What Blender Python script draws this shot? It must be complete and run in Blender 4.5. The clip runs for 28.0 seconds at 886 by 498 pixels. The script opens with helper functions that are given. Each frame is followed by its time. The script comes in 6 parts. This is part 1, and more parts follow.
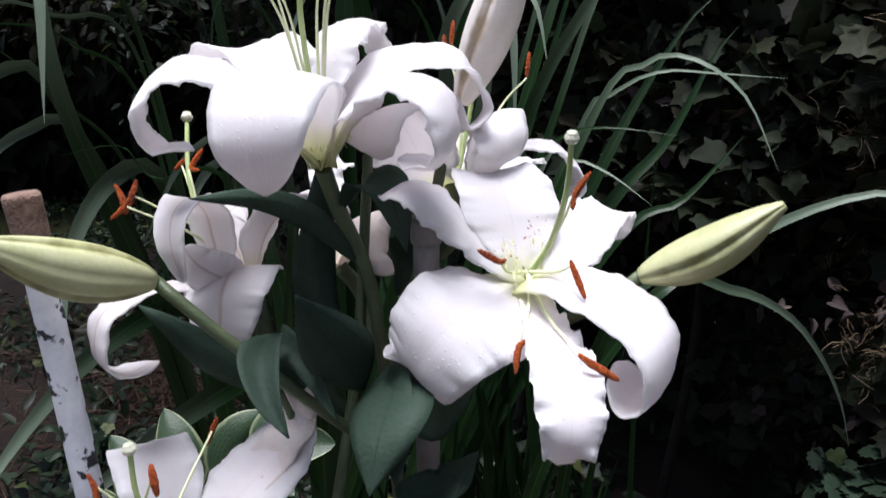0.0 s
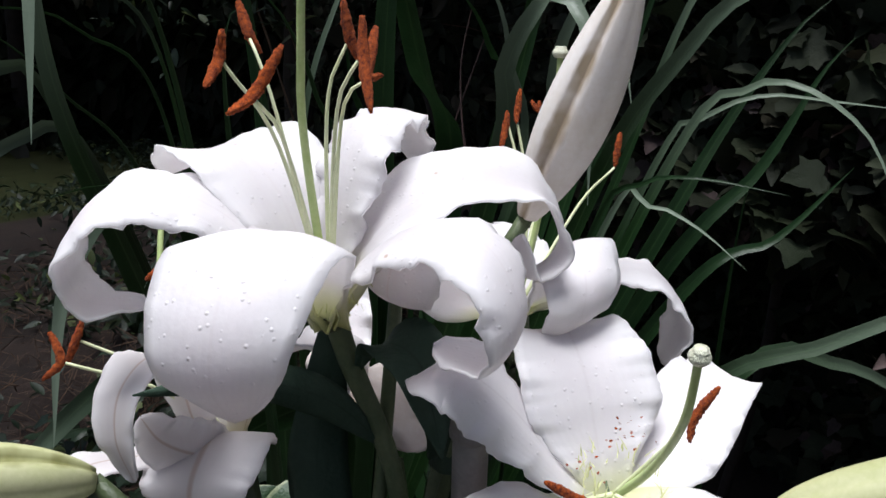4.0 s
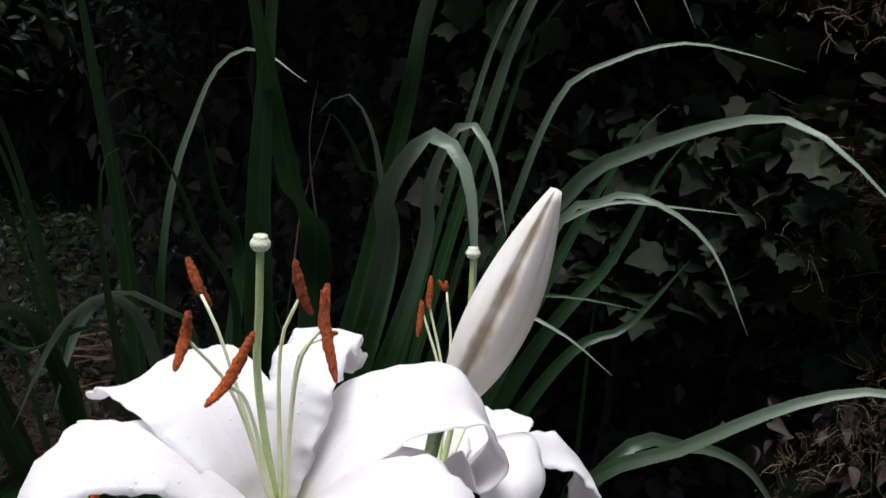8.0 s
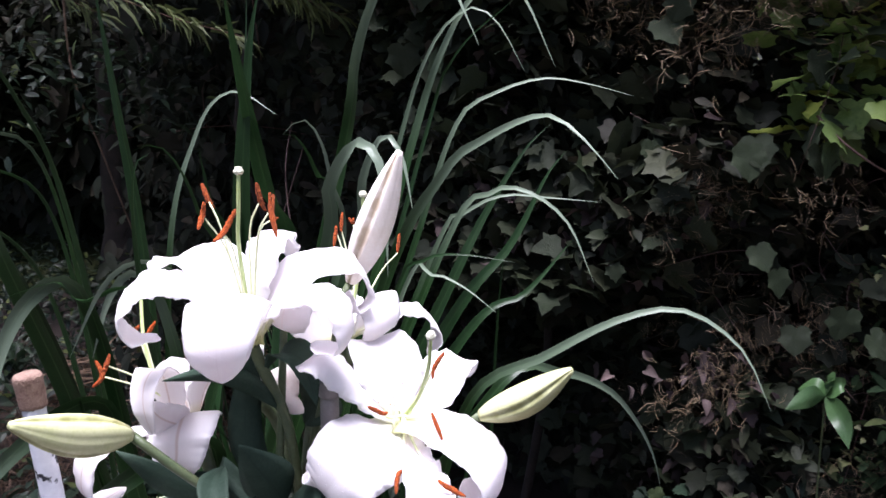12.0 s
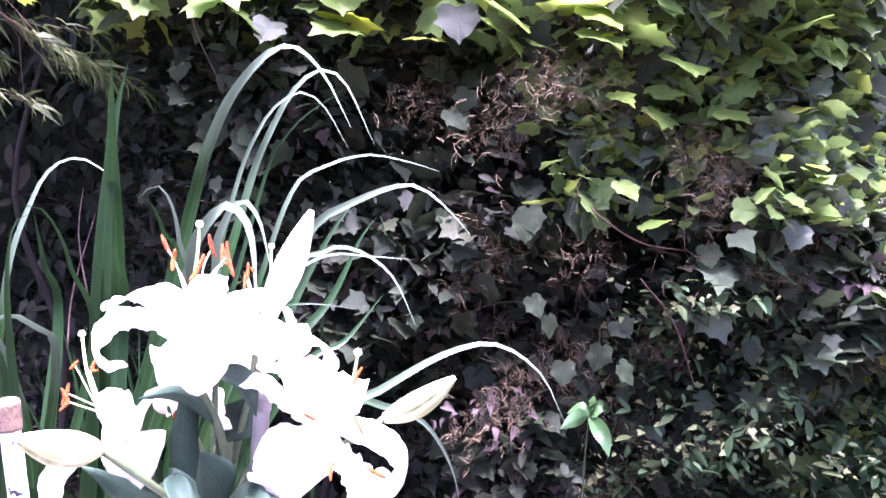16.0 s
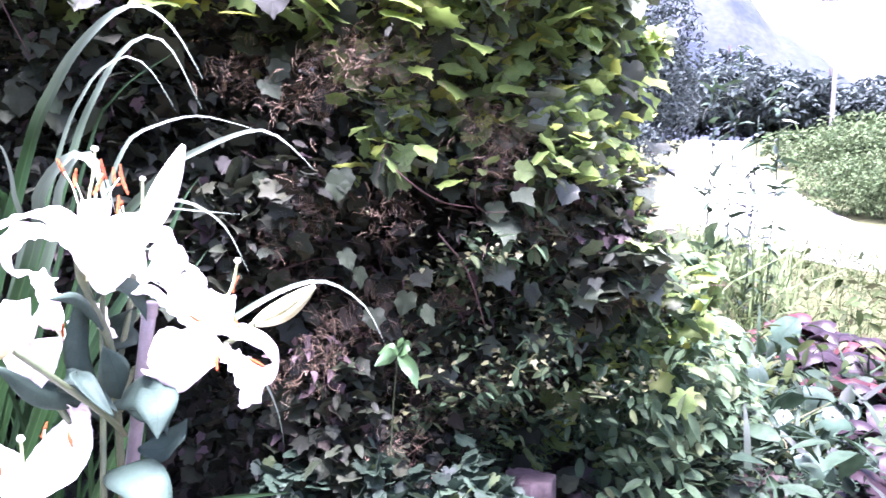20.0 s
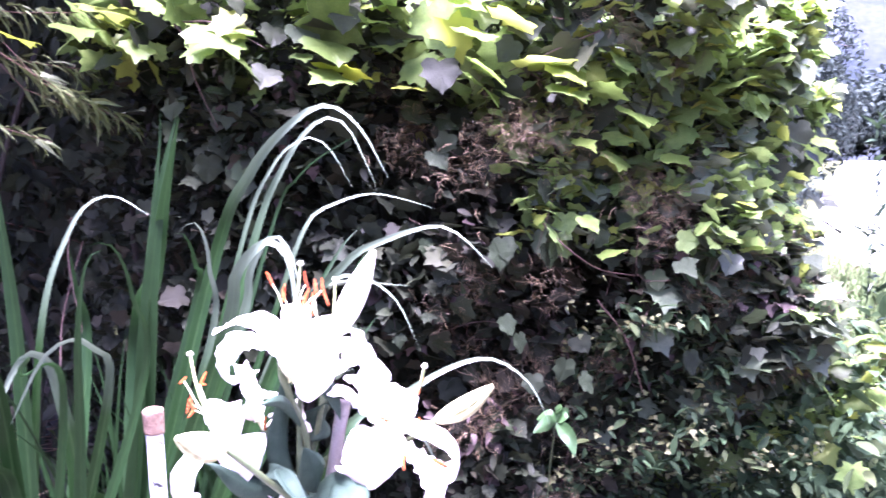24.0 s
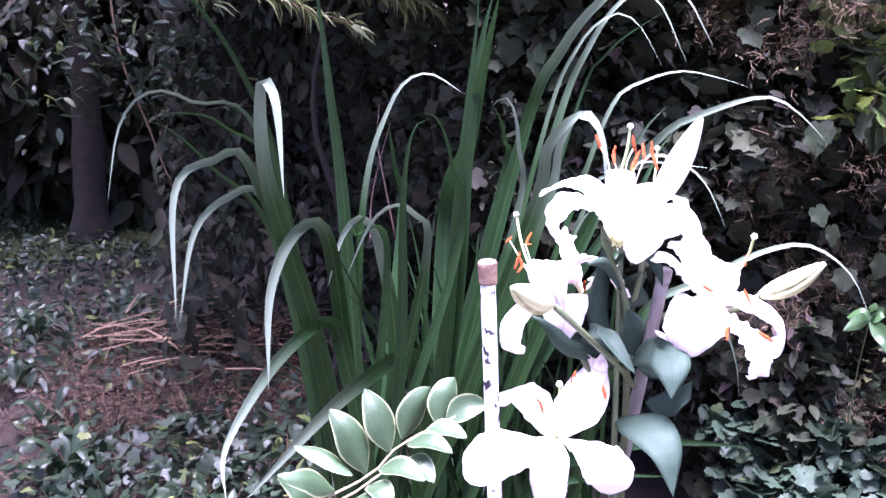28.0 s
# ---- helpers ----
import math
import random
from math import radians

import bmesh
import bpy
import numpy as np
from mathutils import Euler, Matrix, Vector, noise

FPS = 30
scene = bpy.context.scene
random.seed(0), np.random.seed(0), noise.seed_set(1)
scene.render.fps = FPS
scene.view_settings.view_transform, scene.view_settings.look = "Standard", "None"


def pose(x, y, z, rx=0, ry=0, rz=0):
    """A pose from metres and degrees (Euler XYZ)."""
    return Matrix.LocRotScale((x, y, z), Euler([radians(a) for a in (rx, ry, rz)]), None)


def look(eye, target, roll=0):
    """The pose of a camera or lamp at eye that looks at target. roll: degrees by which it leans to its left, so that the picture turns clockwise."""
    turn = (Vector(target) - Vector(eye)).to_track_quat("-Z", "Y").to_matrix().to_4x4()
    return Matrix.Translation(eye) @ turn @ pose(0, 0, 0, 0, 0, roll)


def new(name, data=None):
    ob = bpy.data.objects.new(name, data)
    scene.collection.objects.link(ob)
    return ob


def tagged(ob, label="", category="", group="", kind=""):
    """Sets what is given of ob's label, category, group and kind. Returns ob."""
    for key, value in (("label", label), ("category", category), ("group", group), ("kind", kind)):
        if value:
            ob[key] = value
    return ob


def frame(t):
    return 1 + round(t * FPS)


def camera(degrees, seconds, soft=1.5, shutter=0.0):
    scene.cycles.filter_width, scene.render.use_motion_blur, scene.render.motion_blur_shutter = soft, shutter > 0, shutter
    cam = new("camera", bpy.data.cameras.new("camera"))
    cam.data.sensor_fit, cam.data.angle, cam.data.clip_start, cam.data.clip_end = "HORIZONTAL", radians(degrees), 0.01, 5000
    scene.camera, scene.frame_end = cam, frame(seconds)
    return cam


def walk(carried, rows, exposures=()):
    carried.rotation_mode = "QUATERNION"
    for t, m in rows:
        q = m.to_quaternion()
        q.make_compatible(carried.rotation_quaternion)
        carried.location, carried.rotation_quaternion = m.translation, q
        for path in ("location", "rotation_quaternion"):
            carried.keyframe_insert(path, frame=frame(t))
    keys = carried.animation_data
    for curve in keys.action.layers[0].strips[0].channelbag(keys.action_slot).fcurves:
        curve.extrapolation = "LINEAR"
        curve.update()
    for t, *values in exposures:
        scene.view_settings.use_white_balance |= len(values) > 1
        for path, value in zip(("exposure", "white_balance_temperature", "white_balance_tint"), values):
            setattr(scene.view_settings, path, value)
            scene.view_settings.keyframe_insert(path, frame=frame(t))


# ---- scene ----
cam = camera(52.3, 28.0, shutter=0.4)
PATH = [
    (0, (0.042, 0.035, 1.108), (-0.031, 2.372, 0.568), -2.3),
    (0.5, (0.026, 0.043, 1.138), (0.007, 2.384, 0.610), -1.8),
    (1, (0.000, 0.048, 1.157), (0.084, 2.390, 0.642), -1.1),
    (1.5, (-0.007, 0.054, 1.168), (0.097, 2.404, 0.690), -0.7),
    (2, (0.005, 0.103, 1.169), (0.000, 2.448, 0.655), -0.7),
    (2.5, (0.037, 0.145, 1.169), (-0.166, 2.465, 0.590), -0.7),
    (4.5, (0.031, 0.232, 1.186), (-0.160, 2.520, 0.486), -0.6),
    (5, (0.020, 0.240, 1.193), (-0.098, 2.527, 0.475), -0.5),
    (5.5, (0.012, 0.245, 1.206), (-0.022, 2.516, 0.436), 0.1),
    (6, (0.001, 0.247, 1.217), (0.065, 2.506, 0.409), 0.3),
    (6.5, (-0.010, 0.251, 1.230), (0.146, 2.497, 0.401), 0.6),
    (7, (-0.017, 0.251, 1.246), (0.206, 2.507, 0.457), 1.0),
    (7.5, (-0.016, 0.239, 1.260), (0.228, 2.520, 0.557), 0.6),
    (8, (-0.013, 0.218, 1.274), (0.238, 2.522, 0.652), 0.0),
    (8.5, (-0.012, 0.199, 1.285), (0.251, 2.515, 0.713), -0.1),
    (9, (-0.010, 0.176, 1.294), (0.268, 2.495, 0.738), 0.3),
    (9.5, (-0.005, 0.142, 1.290), (0.287, 2.461, 0.745), 0.2),
    (10, (0.017, 0.082, 1.282), (0.289, 2.407, 0.752), -0.7),
    (10.5, (0.034, 0.001, 1.283), (0.284, 2.328, 0.750), -0.9),
    (11, (0.044, -0.068, 1.277), (0.287, 2.262, 0.757), -1.4),
    (11.5, (0.054, -0.113, 1.267), (0.269, 2.225, 0.767), -1.7),
    (13.5, (-0.155, -0.307, 1.272), (0.614, 1.925, 0.838), 0.3),
    (14, (-0.164, -0.316, 1.277), (0.664, 1.915, 0.966), 0.5),
    (14.5, (-0.173, -0.316, 1.286), (0.708, 1.903, 1.043), 0.8),
    (15, (-0.180, -0.312, 1.286), (0.757, 1.885, 1.056), 0.8),
    (15.5, (-0.192, -0.323, 1.282), (0.786, 1.855, 1.027), 0.8),
    (16, (-0.199, -0.331, 1.276), (0.800, 1.829, 0.970), 0.7),
    (16.5, (-0.206, -0.362, 1.262), (0.799, 1.790, 0.917), 0.6),
    (17, (-0.251, -0.451, 1.261), (0.792, 1.673, 0.860), 0.7),
    (17.5, (-0.299, -0.496, 1.253), (0.791, 1.591, 0.784), 0.8),
    (18, (-0.340, -0.487, 1.231), (0.790, 1.571, 0.736), 0.7),
    (18.5, (-0.352, -0.457, 1.207), (0.846, 1.572, 0.750), 0.8),
    (19, (-0.365, -0.451, 1.205), (0.944, 1.523, 0.816), 1.0),
    (19.5, (-0.379, -0.449, 1.207), (1.045, 1.452, 0.868), 1.5),
    (20, (-0.391, -0.455, 1.205), (1.132, 1.376, 0.911), 1.2),
    (20.5, (-0.398, -0.463, 1.212), (1.186, 1.320, 0.941), 1.2),
    (22.5, (-0.443, -0.475, 1.310), (1.170, 1.276, 1.006), 3.0),
    (23, (-0.418, -0.440, 1.292), (1.092, 1.406, 1.021), 1.6),
    (23.5, (-0.445, -0.438, 1.318), (0.949, 1.499, 1.056), 2.0),
    (24, (-0.455, -0.448, 1.322), (0.773, 1.598, 1.066), 1.3),
    (24.5, (-0.469, -0.454, 1.326), (0.605, 1.674, 1.039), 0.9),
    (25, (-0.487, -0.438, 1.318), (0.433, 1.756, 0.996), 0.6),
    (25.5, (-0.498, -0.436, 1.314), (0.288, 1.802, 0.954), 0.4),
    (26, (-0.515, -0.430, 1.304), (0.173, 1.836, 0.916), 0.5),
    (26.5, (-0.523, -0.430, 1.301), (0.098, 1.849, 0.878), 0.7),
    (27, (-0.527, -0.433, 1.298), (0.054, 1.849, 0.834), 0.7),
    (27.5, (-0.527, -0.430, 1.292), (0.048, 1.847, 0.791), 0.3),
    (28, (-0.528, -0.432, 1.272), (0.046, 1.841, 0.754), 0.6),
]
EXPOSURE = [(0, 0.68, 5900, 14), (2.5, 0.55, 5900, 14), (4.5, 0.24, 6000, 9), (6, 0.14, 6000, 9), (8, 0.35, 6000, 10), (9.5, 0.55, 6000, 13), (11.5, 1.2, 5900, 19), (13.5, 2.95, 5600, 37), (15, 3.8, 5450, 46),
            (16, 3.95, 5450, 47), (20.5, 4.15, 5500, 46), (23.5, 4.2, 5450, 49), (25, 3.9, 5400, 52), (28, 3.35, 5400, 49)]
walk(cam, [(t, look(eye, target, roll)) for t, eye, target, roll in PATH], EXPOSURE)

# ---- light ----
world = bpy.data.worlds.new("world")
scene.world = world
world.use_nodes = True
wn = world.node_tree
sky = wn.nodes.new("ShaderNodeTexSky")
sky.sky_type, sky.sun_disc = "NISHITA", False
sky.sun_elevation, sky.sun_rotation = radians(80), radians(210)
sky.air_density, sky.dust_density = 1.0, 4.0
wn.nodes["Background"].inputs["Strength"].default_value = 0.05
wn.links.new(sky.outputs[0], wn.nodes["Background"].inputs[0])
sun = new("sun", bpy.data.lights.new("sun", "SUN"))
sun.data.energy, sun.data.angle, sun.data.color = 5.0, radians(34), (1.0, 0.97, 0.93)
sun.matrix_world = look((-0.35, 0.4, 5.0), (0, 0.6, 1.0))


# ---- materials ----
def material(name, col, col2, rough=0.6, scale=30.0, bump=0.2, translucent=0.0, vary=0.0, metal=0.0, fine=8.0, tint=None, island=False):
    """Two colours mixed by noise at two scales, with bump; vary: brightness changes from object to object or island to island."""
    m = bpy.data.materials.new(name)
    m.use_nodes = True
    nt = m.node_tree
    bs, out = nt.nodes["Principled BSDF"], nt.nodes["Material Output"]
    tc = nt.nodes.new("ShaderNodeTexCoord")
    n1, n2 = nt.nodes.new("ShaderNodeTexNoise"), nt.nodes.new("ShaderNodeTexNoise")
    n1.inputs["Scale"].default_value, n2.inputs["Scale"].default_value = scale, scale * fine
    n1.inputs["Detail"].default_value, n2.inputs["Detail"].default_value = 4, 3
    for n in (n1, n2):
        nt.links.new(tc.outputs["Object"], n.inputs["Vector"])
    add = nt.nodes.new("ShaderNodeMath")
    add.operation = "MULTIPLY_ADD"
    nt.links.new(n2.outputs[0], add.inputs[0])
    add.inputs[1].default_value = 0.45
    nt.links.new(n1.outputs[0], add.inputs[2])
    ramp = nt.nodes.new("ShaderNodeValToRGB")
    ramp.color_ramp.elements[0].position, ramp.color_ramp.elements[1].position = 0.48, 0.98
    ramp.color_ramp.elements[0].color, ramp.color_ramp.elements[1].color = (*col, 1), (*col2, 1)
    nt.links.new(add.outputs[0], ramp.inputs[0])
    colour = ramp.outputs[0]
    if vary:
        src = nt.nodes.new("ShaderNodeNewGeometry").outputs["Random Per Island"] if island else nt.nodes.new("ShaderNodeObjectInfo").outputs["Random"]
        mr = nt.nodes.new("ShaderNodeMapRange")
        mr.inputs["To Min"].default_value, mr.inputs["To Max"].default_value = 1 - vary, 1 + vary
        nt.links.new(src, mr.inputs["Value"])
        hs = nt.nodes.new("ShaderNodeHueSaturation")
        nt.links.new(mr.outputs[0], hs.inputs["Value"])
        nt.links.new(colour, hs.inputs["Color"])
        colour = hs.outputs[0]
        if tint:
            mx = nt.nodes.new("ShaderNodeMix")
            mx.data_type = "RGBA"
            rr = nt.nodes.new("ShaderNodeMapRange")
            rr.inputs["From Min"].default_value, rr.inputs["From Max"].default_value = tint[3], 1.0
            frac = nt.nodes.new("ShaderNodeMath")
            frac.operation = "FRACT"
            mul = nt.nodes.new("ShaderNodeMath")
            mul.operation = "MULTIPLY"
            mul.inputs[1].default_value = 7.31
            nt.links.new(src, mul.inputs[0])
            nt.links.new(mul.outputs[0], frac.inputs[0])
            nt.links.new(frac.outputs[0], rr.inputs["Value"])
            nt.links.new(rr.outputs[0], mx.inputs[0])
            nt.links.new(colour, mx.inputs[6])
            mx.inputs[7].default_value = (*tint[:3], 1)
            colour = mx.outputs[2]
    nt.links.new(colour, bs.inputs["Base Color"])
    bs.inputs["Roughness"].default_value, bs.inputs["Metallic"].default_value = rough, metal
    if bump:
        bp = nt.nodes.new("ShaderNodeBump")
        bp.inputs["Strength"].default_value, bp.inputs["Distance"].default_value = bump, 0.002
        nt.links.new(n2.outputs[0], bp.inputs["Height"])
        nt.links.new(bp.outputs[0], bs.inputs["Normal"])
    if translucent:
        tr, mix = nt.nodes.new("ShaderNodeBsdfTranslucent"), nt.nodes.new("ShaderNodeMixShader")
        nt.links.new(colour, tr.inputs["Color"])
        mix.inputs[0].default_value = translucent
        nt.links.new(bs.outputs[0], mix.inputs[1])
        nt.links.new(tr.outputs[0], mix.inputs[2])
        nt.links.new(mix.outputs[0], out.inputs["Surface"])
    return m


def edged(name, inner, outer, inner2, start=0.6, end=0.75, rough=0.45, translucent=0.15, lines=0.0, bump=0.3, tip=None, rib=None, vary=0.12):
    """A leaf or petal whose colour changes from its midrib to its margins (u runs across, v along)."""
    m = material(name, inner, inner2, rough, 45, bump, translucent, vary)
    nt = m.node_tree
    bs = nt.nodes["Principled BSDF"]
    uv = nt.nodes.new("ShaderNodeUVMap")
    sep = nt.nodes.new("ShaderNodeSeparateXYZ")
    nt.links.new(uv.outputs[0], sep.inputs[0])

    def maths(op, a, b=None):
        n = nt.nodes.new("ShaderNodeMath")
        n.operation = op
        for k, v in ((0, a), (1, b)):
            if v is None:
                continue
            if isinstance(v, (int, float)):
                n.inputs[k].default_value = v
            else:
                nt.links.new(v, n.inputs[k])
        return n.outputs[0]

    off = maths("ABSOLUTE", maths("MULTIPLY", maths("SUBTRACT", sep.outputs[0], 0.5), 2.0))
    nz = nt.nodes.new("ShaderNodeTexNoise")
    nz.inputs["Scale"].default_value = 9
    nt.links.new(uv.outputs[0], nz.inputs["Vector"])
    wob = maths("ADD", off, maths("MULTIPLY", maths("SUBTRACT", nz.outputs[0], 0.5), 0.22))
    mr = nt.nodes.new("ShaderNodeMapRange")
    mr.inputs["From Min"].default_value, mr.inputs["From Max"].default_value = start, end
    nt.links.new(wob, mr.inputs["Value"])
    fac = mr.outputs[0]
    if lines:
        wave = maths("SINE", maths("MULTIPLY", sep.outputs[0], 75.0))
        fac = maths("MAXIMUM", fac, maths("MULTIPLY", maths("GREATER_THAN", wave, 0.86), lines))
    mx = nt.nodes.new("ShaderNodeMix")
    mx.data_type = "RGBA"
    old = bs.inputs["Base Color"].links[0].from_socket
    nt.links.new(fac, mx.inputs[0])
    nt.links.new(old, mx.inputs[6])
    mx.inputs[7].default_value = (*outer, 1)
    res = mx.outputs[2]
    if rib:
        m3 = nt.nodes.new("ShaderNodeMix")
        m3.data_type = "RGBA"
        r3 = nt.nodes.new("ShaderNodeMapRange")
        r3.inputs["From Min"].default_value, r3.inputs["From Max"].default_value = rib[3], rib[3] * 0.3
        r3.inputs["To Max"].default_value = rib[4] if len(rib) > 4 else 0.75
        nt.links.new(off, r3.inputs["Value"])
        nt.links.new(r3.outputs[0], m3.inputs[0])
        nt.links.new(res, m3.inputs[6])
        m3.inputs[7].default_value = (*rib[:3], 1)
        res = m3.outputs[2]
    if tip:
        m2 = nt.nodes.new("ShaderNodeMix")
        m2.data_type = "RGBA"
        r2 = nt.nodes.new("ShaderNodeMapRange")
        r2.inputs["From Min"].default_value, r2.inputs["From Max"].default_value = tip[3], tip[4]
        nt.links.new(sep.outputs[1], r2.inputs["Value"])
        nt.links.new(r2.outputs[0], m2.inputs[0])
        nt.links.new(res, m2.inputs[6])
        m2.inputs[7].default_value = (*tip[:3], 1)
        res = m2.outputs[2]
    nt.links.new(res, bs.inputs["Base Color"])
    for n in nt.nodes:
        if n.type == "BSDF_TRANSLUCENT":
            nt.links.new(res, n.inputs["Color"])
    return m


PETAL = edged("petal_white", (0.9, 0.86, 0.88), (0.93, 0.91, 0.92), (0.93, 0.9, 0.91), 0.3, 0.9, 0.45, 0.52, 0, 0.09, (0.74, 0.75, 0.42, 0.19, 0.0), (0.84, 0.79, 0.8, 0.035, 0.3))
PETALOUT = edged("petal_ribbed_outside", (0.88, 0.83, 0.84), (0.93, 0.9, 0.91), (0.9, 0.86, 0.86), 0.3, 0.9, 0.45, 0.5, 0, 0.09, (0.66, 0.62, 0.42, 0.2, 0.0), (0.62, 0.5, 0.45, 0.07))


def papillae(m):
    """Scattered small raised dots on a petal."""
    nt = m.node_tree
    bs = nt.nodes["Principled BSDF"]
    tc, vo, mr, bp = nt.nodes.new("ShaderNodeTexCoord"), nt.nodes.new("ShaderNodeTexVoronoi"), nt.nodes.new("ShaderNodeMapRange"), nt.nodes.new("ShaderNodeBump")
    vo.inputs["Scale"].default_value = 250
    nt.links.new(tc.outputs["Object"], vo.inputs["Vector"])
    mr.inputs["From Min"].default_value, mr.inputs["From Max"].default_value = 0.0, 0.22
    mr.inputs["To Min"].default_value, mr.inputs["To Max"].default_value = 1.0, 0.0
    nt.links.new(vo.outputs["Distance"], mr.inputs["Value"])
    bp.inputs["Strength"].default_value, bp.inputs["Distance"].default_value = 0.6, 0.0009
    nt.links.new(mr.outputs[0], bp.inputs["Height"])
    nt.links.new(bs.inputs["Normal"].links[0].from_socket, bp.inputs["Normal"])
    nt.links.new(bp.outputs[0], bs.inputs["Normal"])


def veins_and_specks(m):
    """Fine veins along a petal and a few rusty specks of pollen."""
    nt = m.node_tree
    bs = nt.nodes["Principled BSDF"]
    uv, sep, mul, sine, bp = (nt.nodes.new(k) for k in ("ShaderNodeUVMap", "ShaderNodeSeparateXYZ", "ShaderNodeMath", "ShaderNodeMath", "ShaderNodeBump"))
    nt.links.new(uv.outputs[0], sep.inputs[0])
    mul.operation, sine.operation = "MULTIPLY", "SINE"
    mul.inputs[1].default_value = 95
    nt.links.new(sep.outputs[0], mul.inputs[0])
    nt.links.new(mul.outputs[0], sine.inputs[0])
    bp.inputs["Strength"].default_value, bp.inputs["Distance"].default_value = 0.05, 0.0006
    nt.links.new(sine.outputs[0], bp.inputs["Height"])
    nt.links.new(bs.inputs["Normal"].links[0].from_socket, bp.inputs["Normal"])
    nt.links.new(bp.outputs[0], bs.inputs["Normal"])
    tc, vo, pick, mr, mx = (nt.nodes.new(k) for k in ("ShaderNodeTexCoord", "ShaderNodeTexVoronoi", "ShaderNodeMath", "ShaderNodeMapRange", "ShaderNodeMix"))
    vo.inputs["Scale"].default_value = 75
    nt.links.new(tc.outputs["Object"], vo.inputs["Vector"])
    sp = nt.nodes.new("ShaderNodeSeparateColor")
    nt.links.new(vo.outputs["Color"], sp.inputs[0])
    pick.operation = "GREATER_THAN"
    pick.inputs[1].default_value = 0.86
    nt.links.new(sp.outputs[0], pick.inputs[0])
    mr.inputs["From Min"].default_value, mr.inputs["From Max"].default_value = 0.1, 0.05
    nt.links.new(vo.outputs["Distance"], mr.inputs["Value"])
    both = nt.nodes.new("ShaderNodeMath")
    both.operation = "MULTIPLY"
    nt.links.new(pick.outputs[0], both.inputs[0])
    nt.links.new(mr.outputs[0], both.inputs[1])
    mx.data_type = "RGBA"
    nt.links.new(both.outputs[0], mx.inputs[0])
    nt.links.new(bs.inputs["Base Color"].links[0].from_socket, mx.inputs[6])
    mx.inputs[7].default_value = (0.5, 0.32, 0.2, 1)
    nt.links.new(mx.outputs[2], bs.inputs["Base Color"])


papillae(PETAL)
veins_and_specks(PETAL)
WITHER = material("petal_withered", (0.78, 0.68, 0.63), (0.88, 0.82, 0.79), 0.6, 40, 0.15, 0.35)
FILAMENT = material("filament_pale_green", (0.66, 0.7, 0.4), (0.78, 0.81, 0.55), 0.45, 60, 0.1, 0.1)
STYLE = material("style_green", (0.36, 0.46, 0.16), (0.5, 0.58, 0.28), 0.4, 60, 0.1)
STIGMA = material("stigma", (0.55, 0.56, 0.4), (0.72, 0.72, 0.58), 0.5, 200, 0.6)
ANTHER = material("anther_pollen", (0.11, 0.01, 0.003), (0.68, 0.13, 0.008), 0.95, 700, 1.0, vary=0.3, fine=4.0)
BUDWHITE = edged("bud_white", (0.9, 0.85, 0.82), (0.46, 0.37, 0.26), (0.8, 0.73, 0.66), 0.9, 1.0, 0.5, 0.2, 0, 0.08)
BUDGREEN = edged("bud_green", (0.56, 0.56, 0.33), (0.22, 0.22, 0.08), (0.44, 0.46, 0.22), 0.9, 1.02, 0.42, 0.12, 0, 0.08)
STEM = material("lily_stem", (0.05, 0.075, 0.03), (0.09, 0.11, 0.05), 0.5, 60, 0.3)
LILYLEAF = edged("lily_leaf", (0.028, 0.05, 0.034), (0.032, 0.055, 0.037), (0.044, 0.068, 0.05), 0.02, 0.0, 0.58, 0.12, 0, 0.3, None, (0.03, 0.05, 0.035, 0.06))
IRIS = edged("iris_blade", (0.008, 0.023, 0.007), (0.02, 0.045, 0.016), (0.012, 0.032, 0.01), 0.8, 1.05, 0.36, 0.2, 0.25, 0.2, None, (0.023, 0.05, 0.016, 0.1), 0.35)
LILYLEAF.node_tree.nodes["Principled BSDF"].inputs["Specular IOR Level"].default_value = 0.1
# The tip colour paints the sky's gleam on the bent-over end of a blade.
IRISTIP = edged("iris_blade_gleam_tip", (0.007, 0.022, 0.005), (0.02, 0.044, 0.015), (0.011, 0.03, 0.008), 0.8, 1.05, 0.34, 0.18, 0.25, 0.2, (0.15, 0.19, 0.14, 0.62, 0.92), (0.03, 0.06, 0.02, 0.1), 0.2)
for blades in (IRIS, IRISTIP):
    blades.node_tree.nodes["Principled BSDF"].inputs["Specular IOR Level"].default_value = 0.2
SEAL = edged("seal_leaf", (0.018, 0.043, 0.015), (0.21, 0.24, 0.13), (0.03, 0.062, 0.026), 0.83, 0.95, 0.5, 0.12, 0.12, 0.4)
SEALSTEM = material("seal_stem", (0.3, 0.2, 0.16), (0.35, 0.3, 0.18), 0.5, 40)
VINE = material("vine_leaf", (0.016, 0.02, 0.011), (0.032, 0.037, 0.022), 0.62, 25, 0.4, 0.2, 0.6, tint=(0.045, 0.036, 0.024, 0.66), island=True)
VINEFACE = material("vine_leaf_front", (0.017, 0.023, 0.011), (0.034, 0.041, 0.023), 0.6, 25, 0.5, 0.2, 0.6, tint=(0.042, 0.046, 0.024, 0.84), island=True)
VINEONE = material("vine_leaf_single", (0.018, 0.028, 0.013), (0.034, 0.044, 0.024), 0.5, 25, 0.5, 0.2, 0.5, tint=(0.06, 0.085, 0.04, 0.8))
for leaf in (VINEFACE, VINEONE, VINE):
    leaf.node_tree.nodes["Principled BSDF"].inputs["Specular IOR Level"].default_value = 0.25
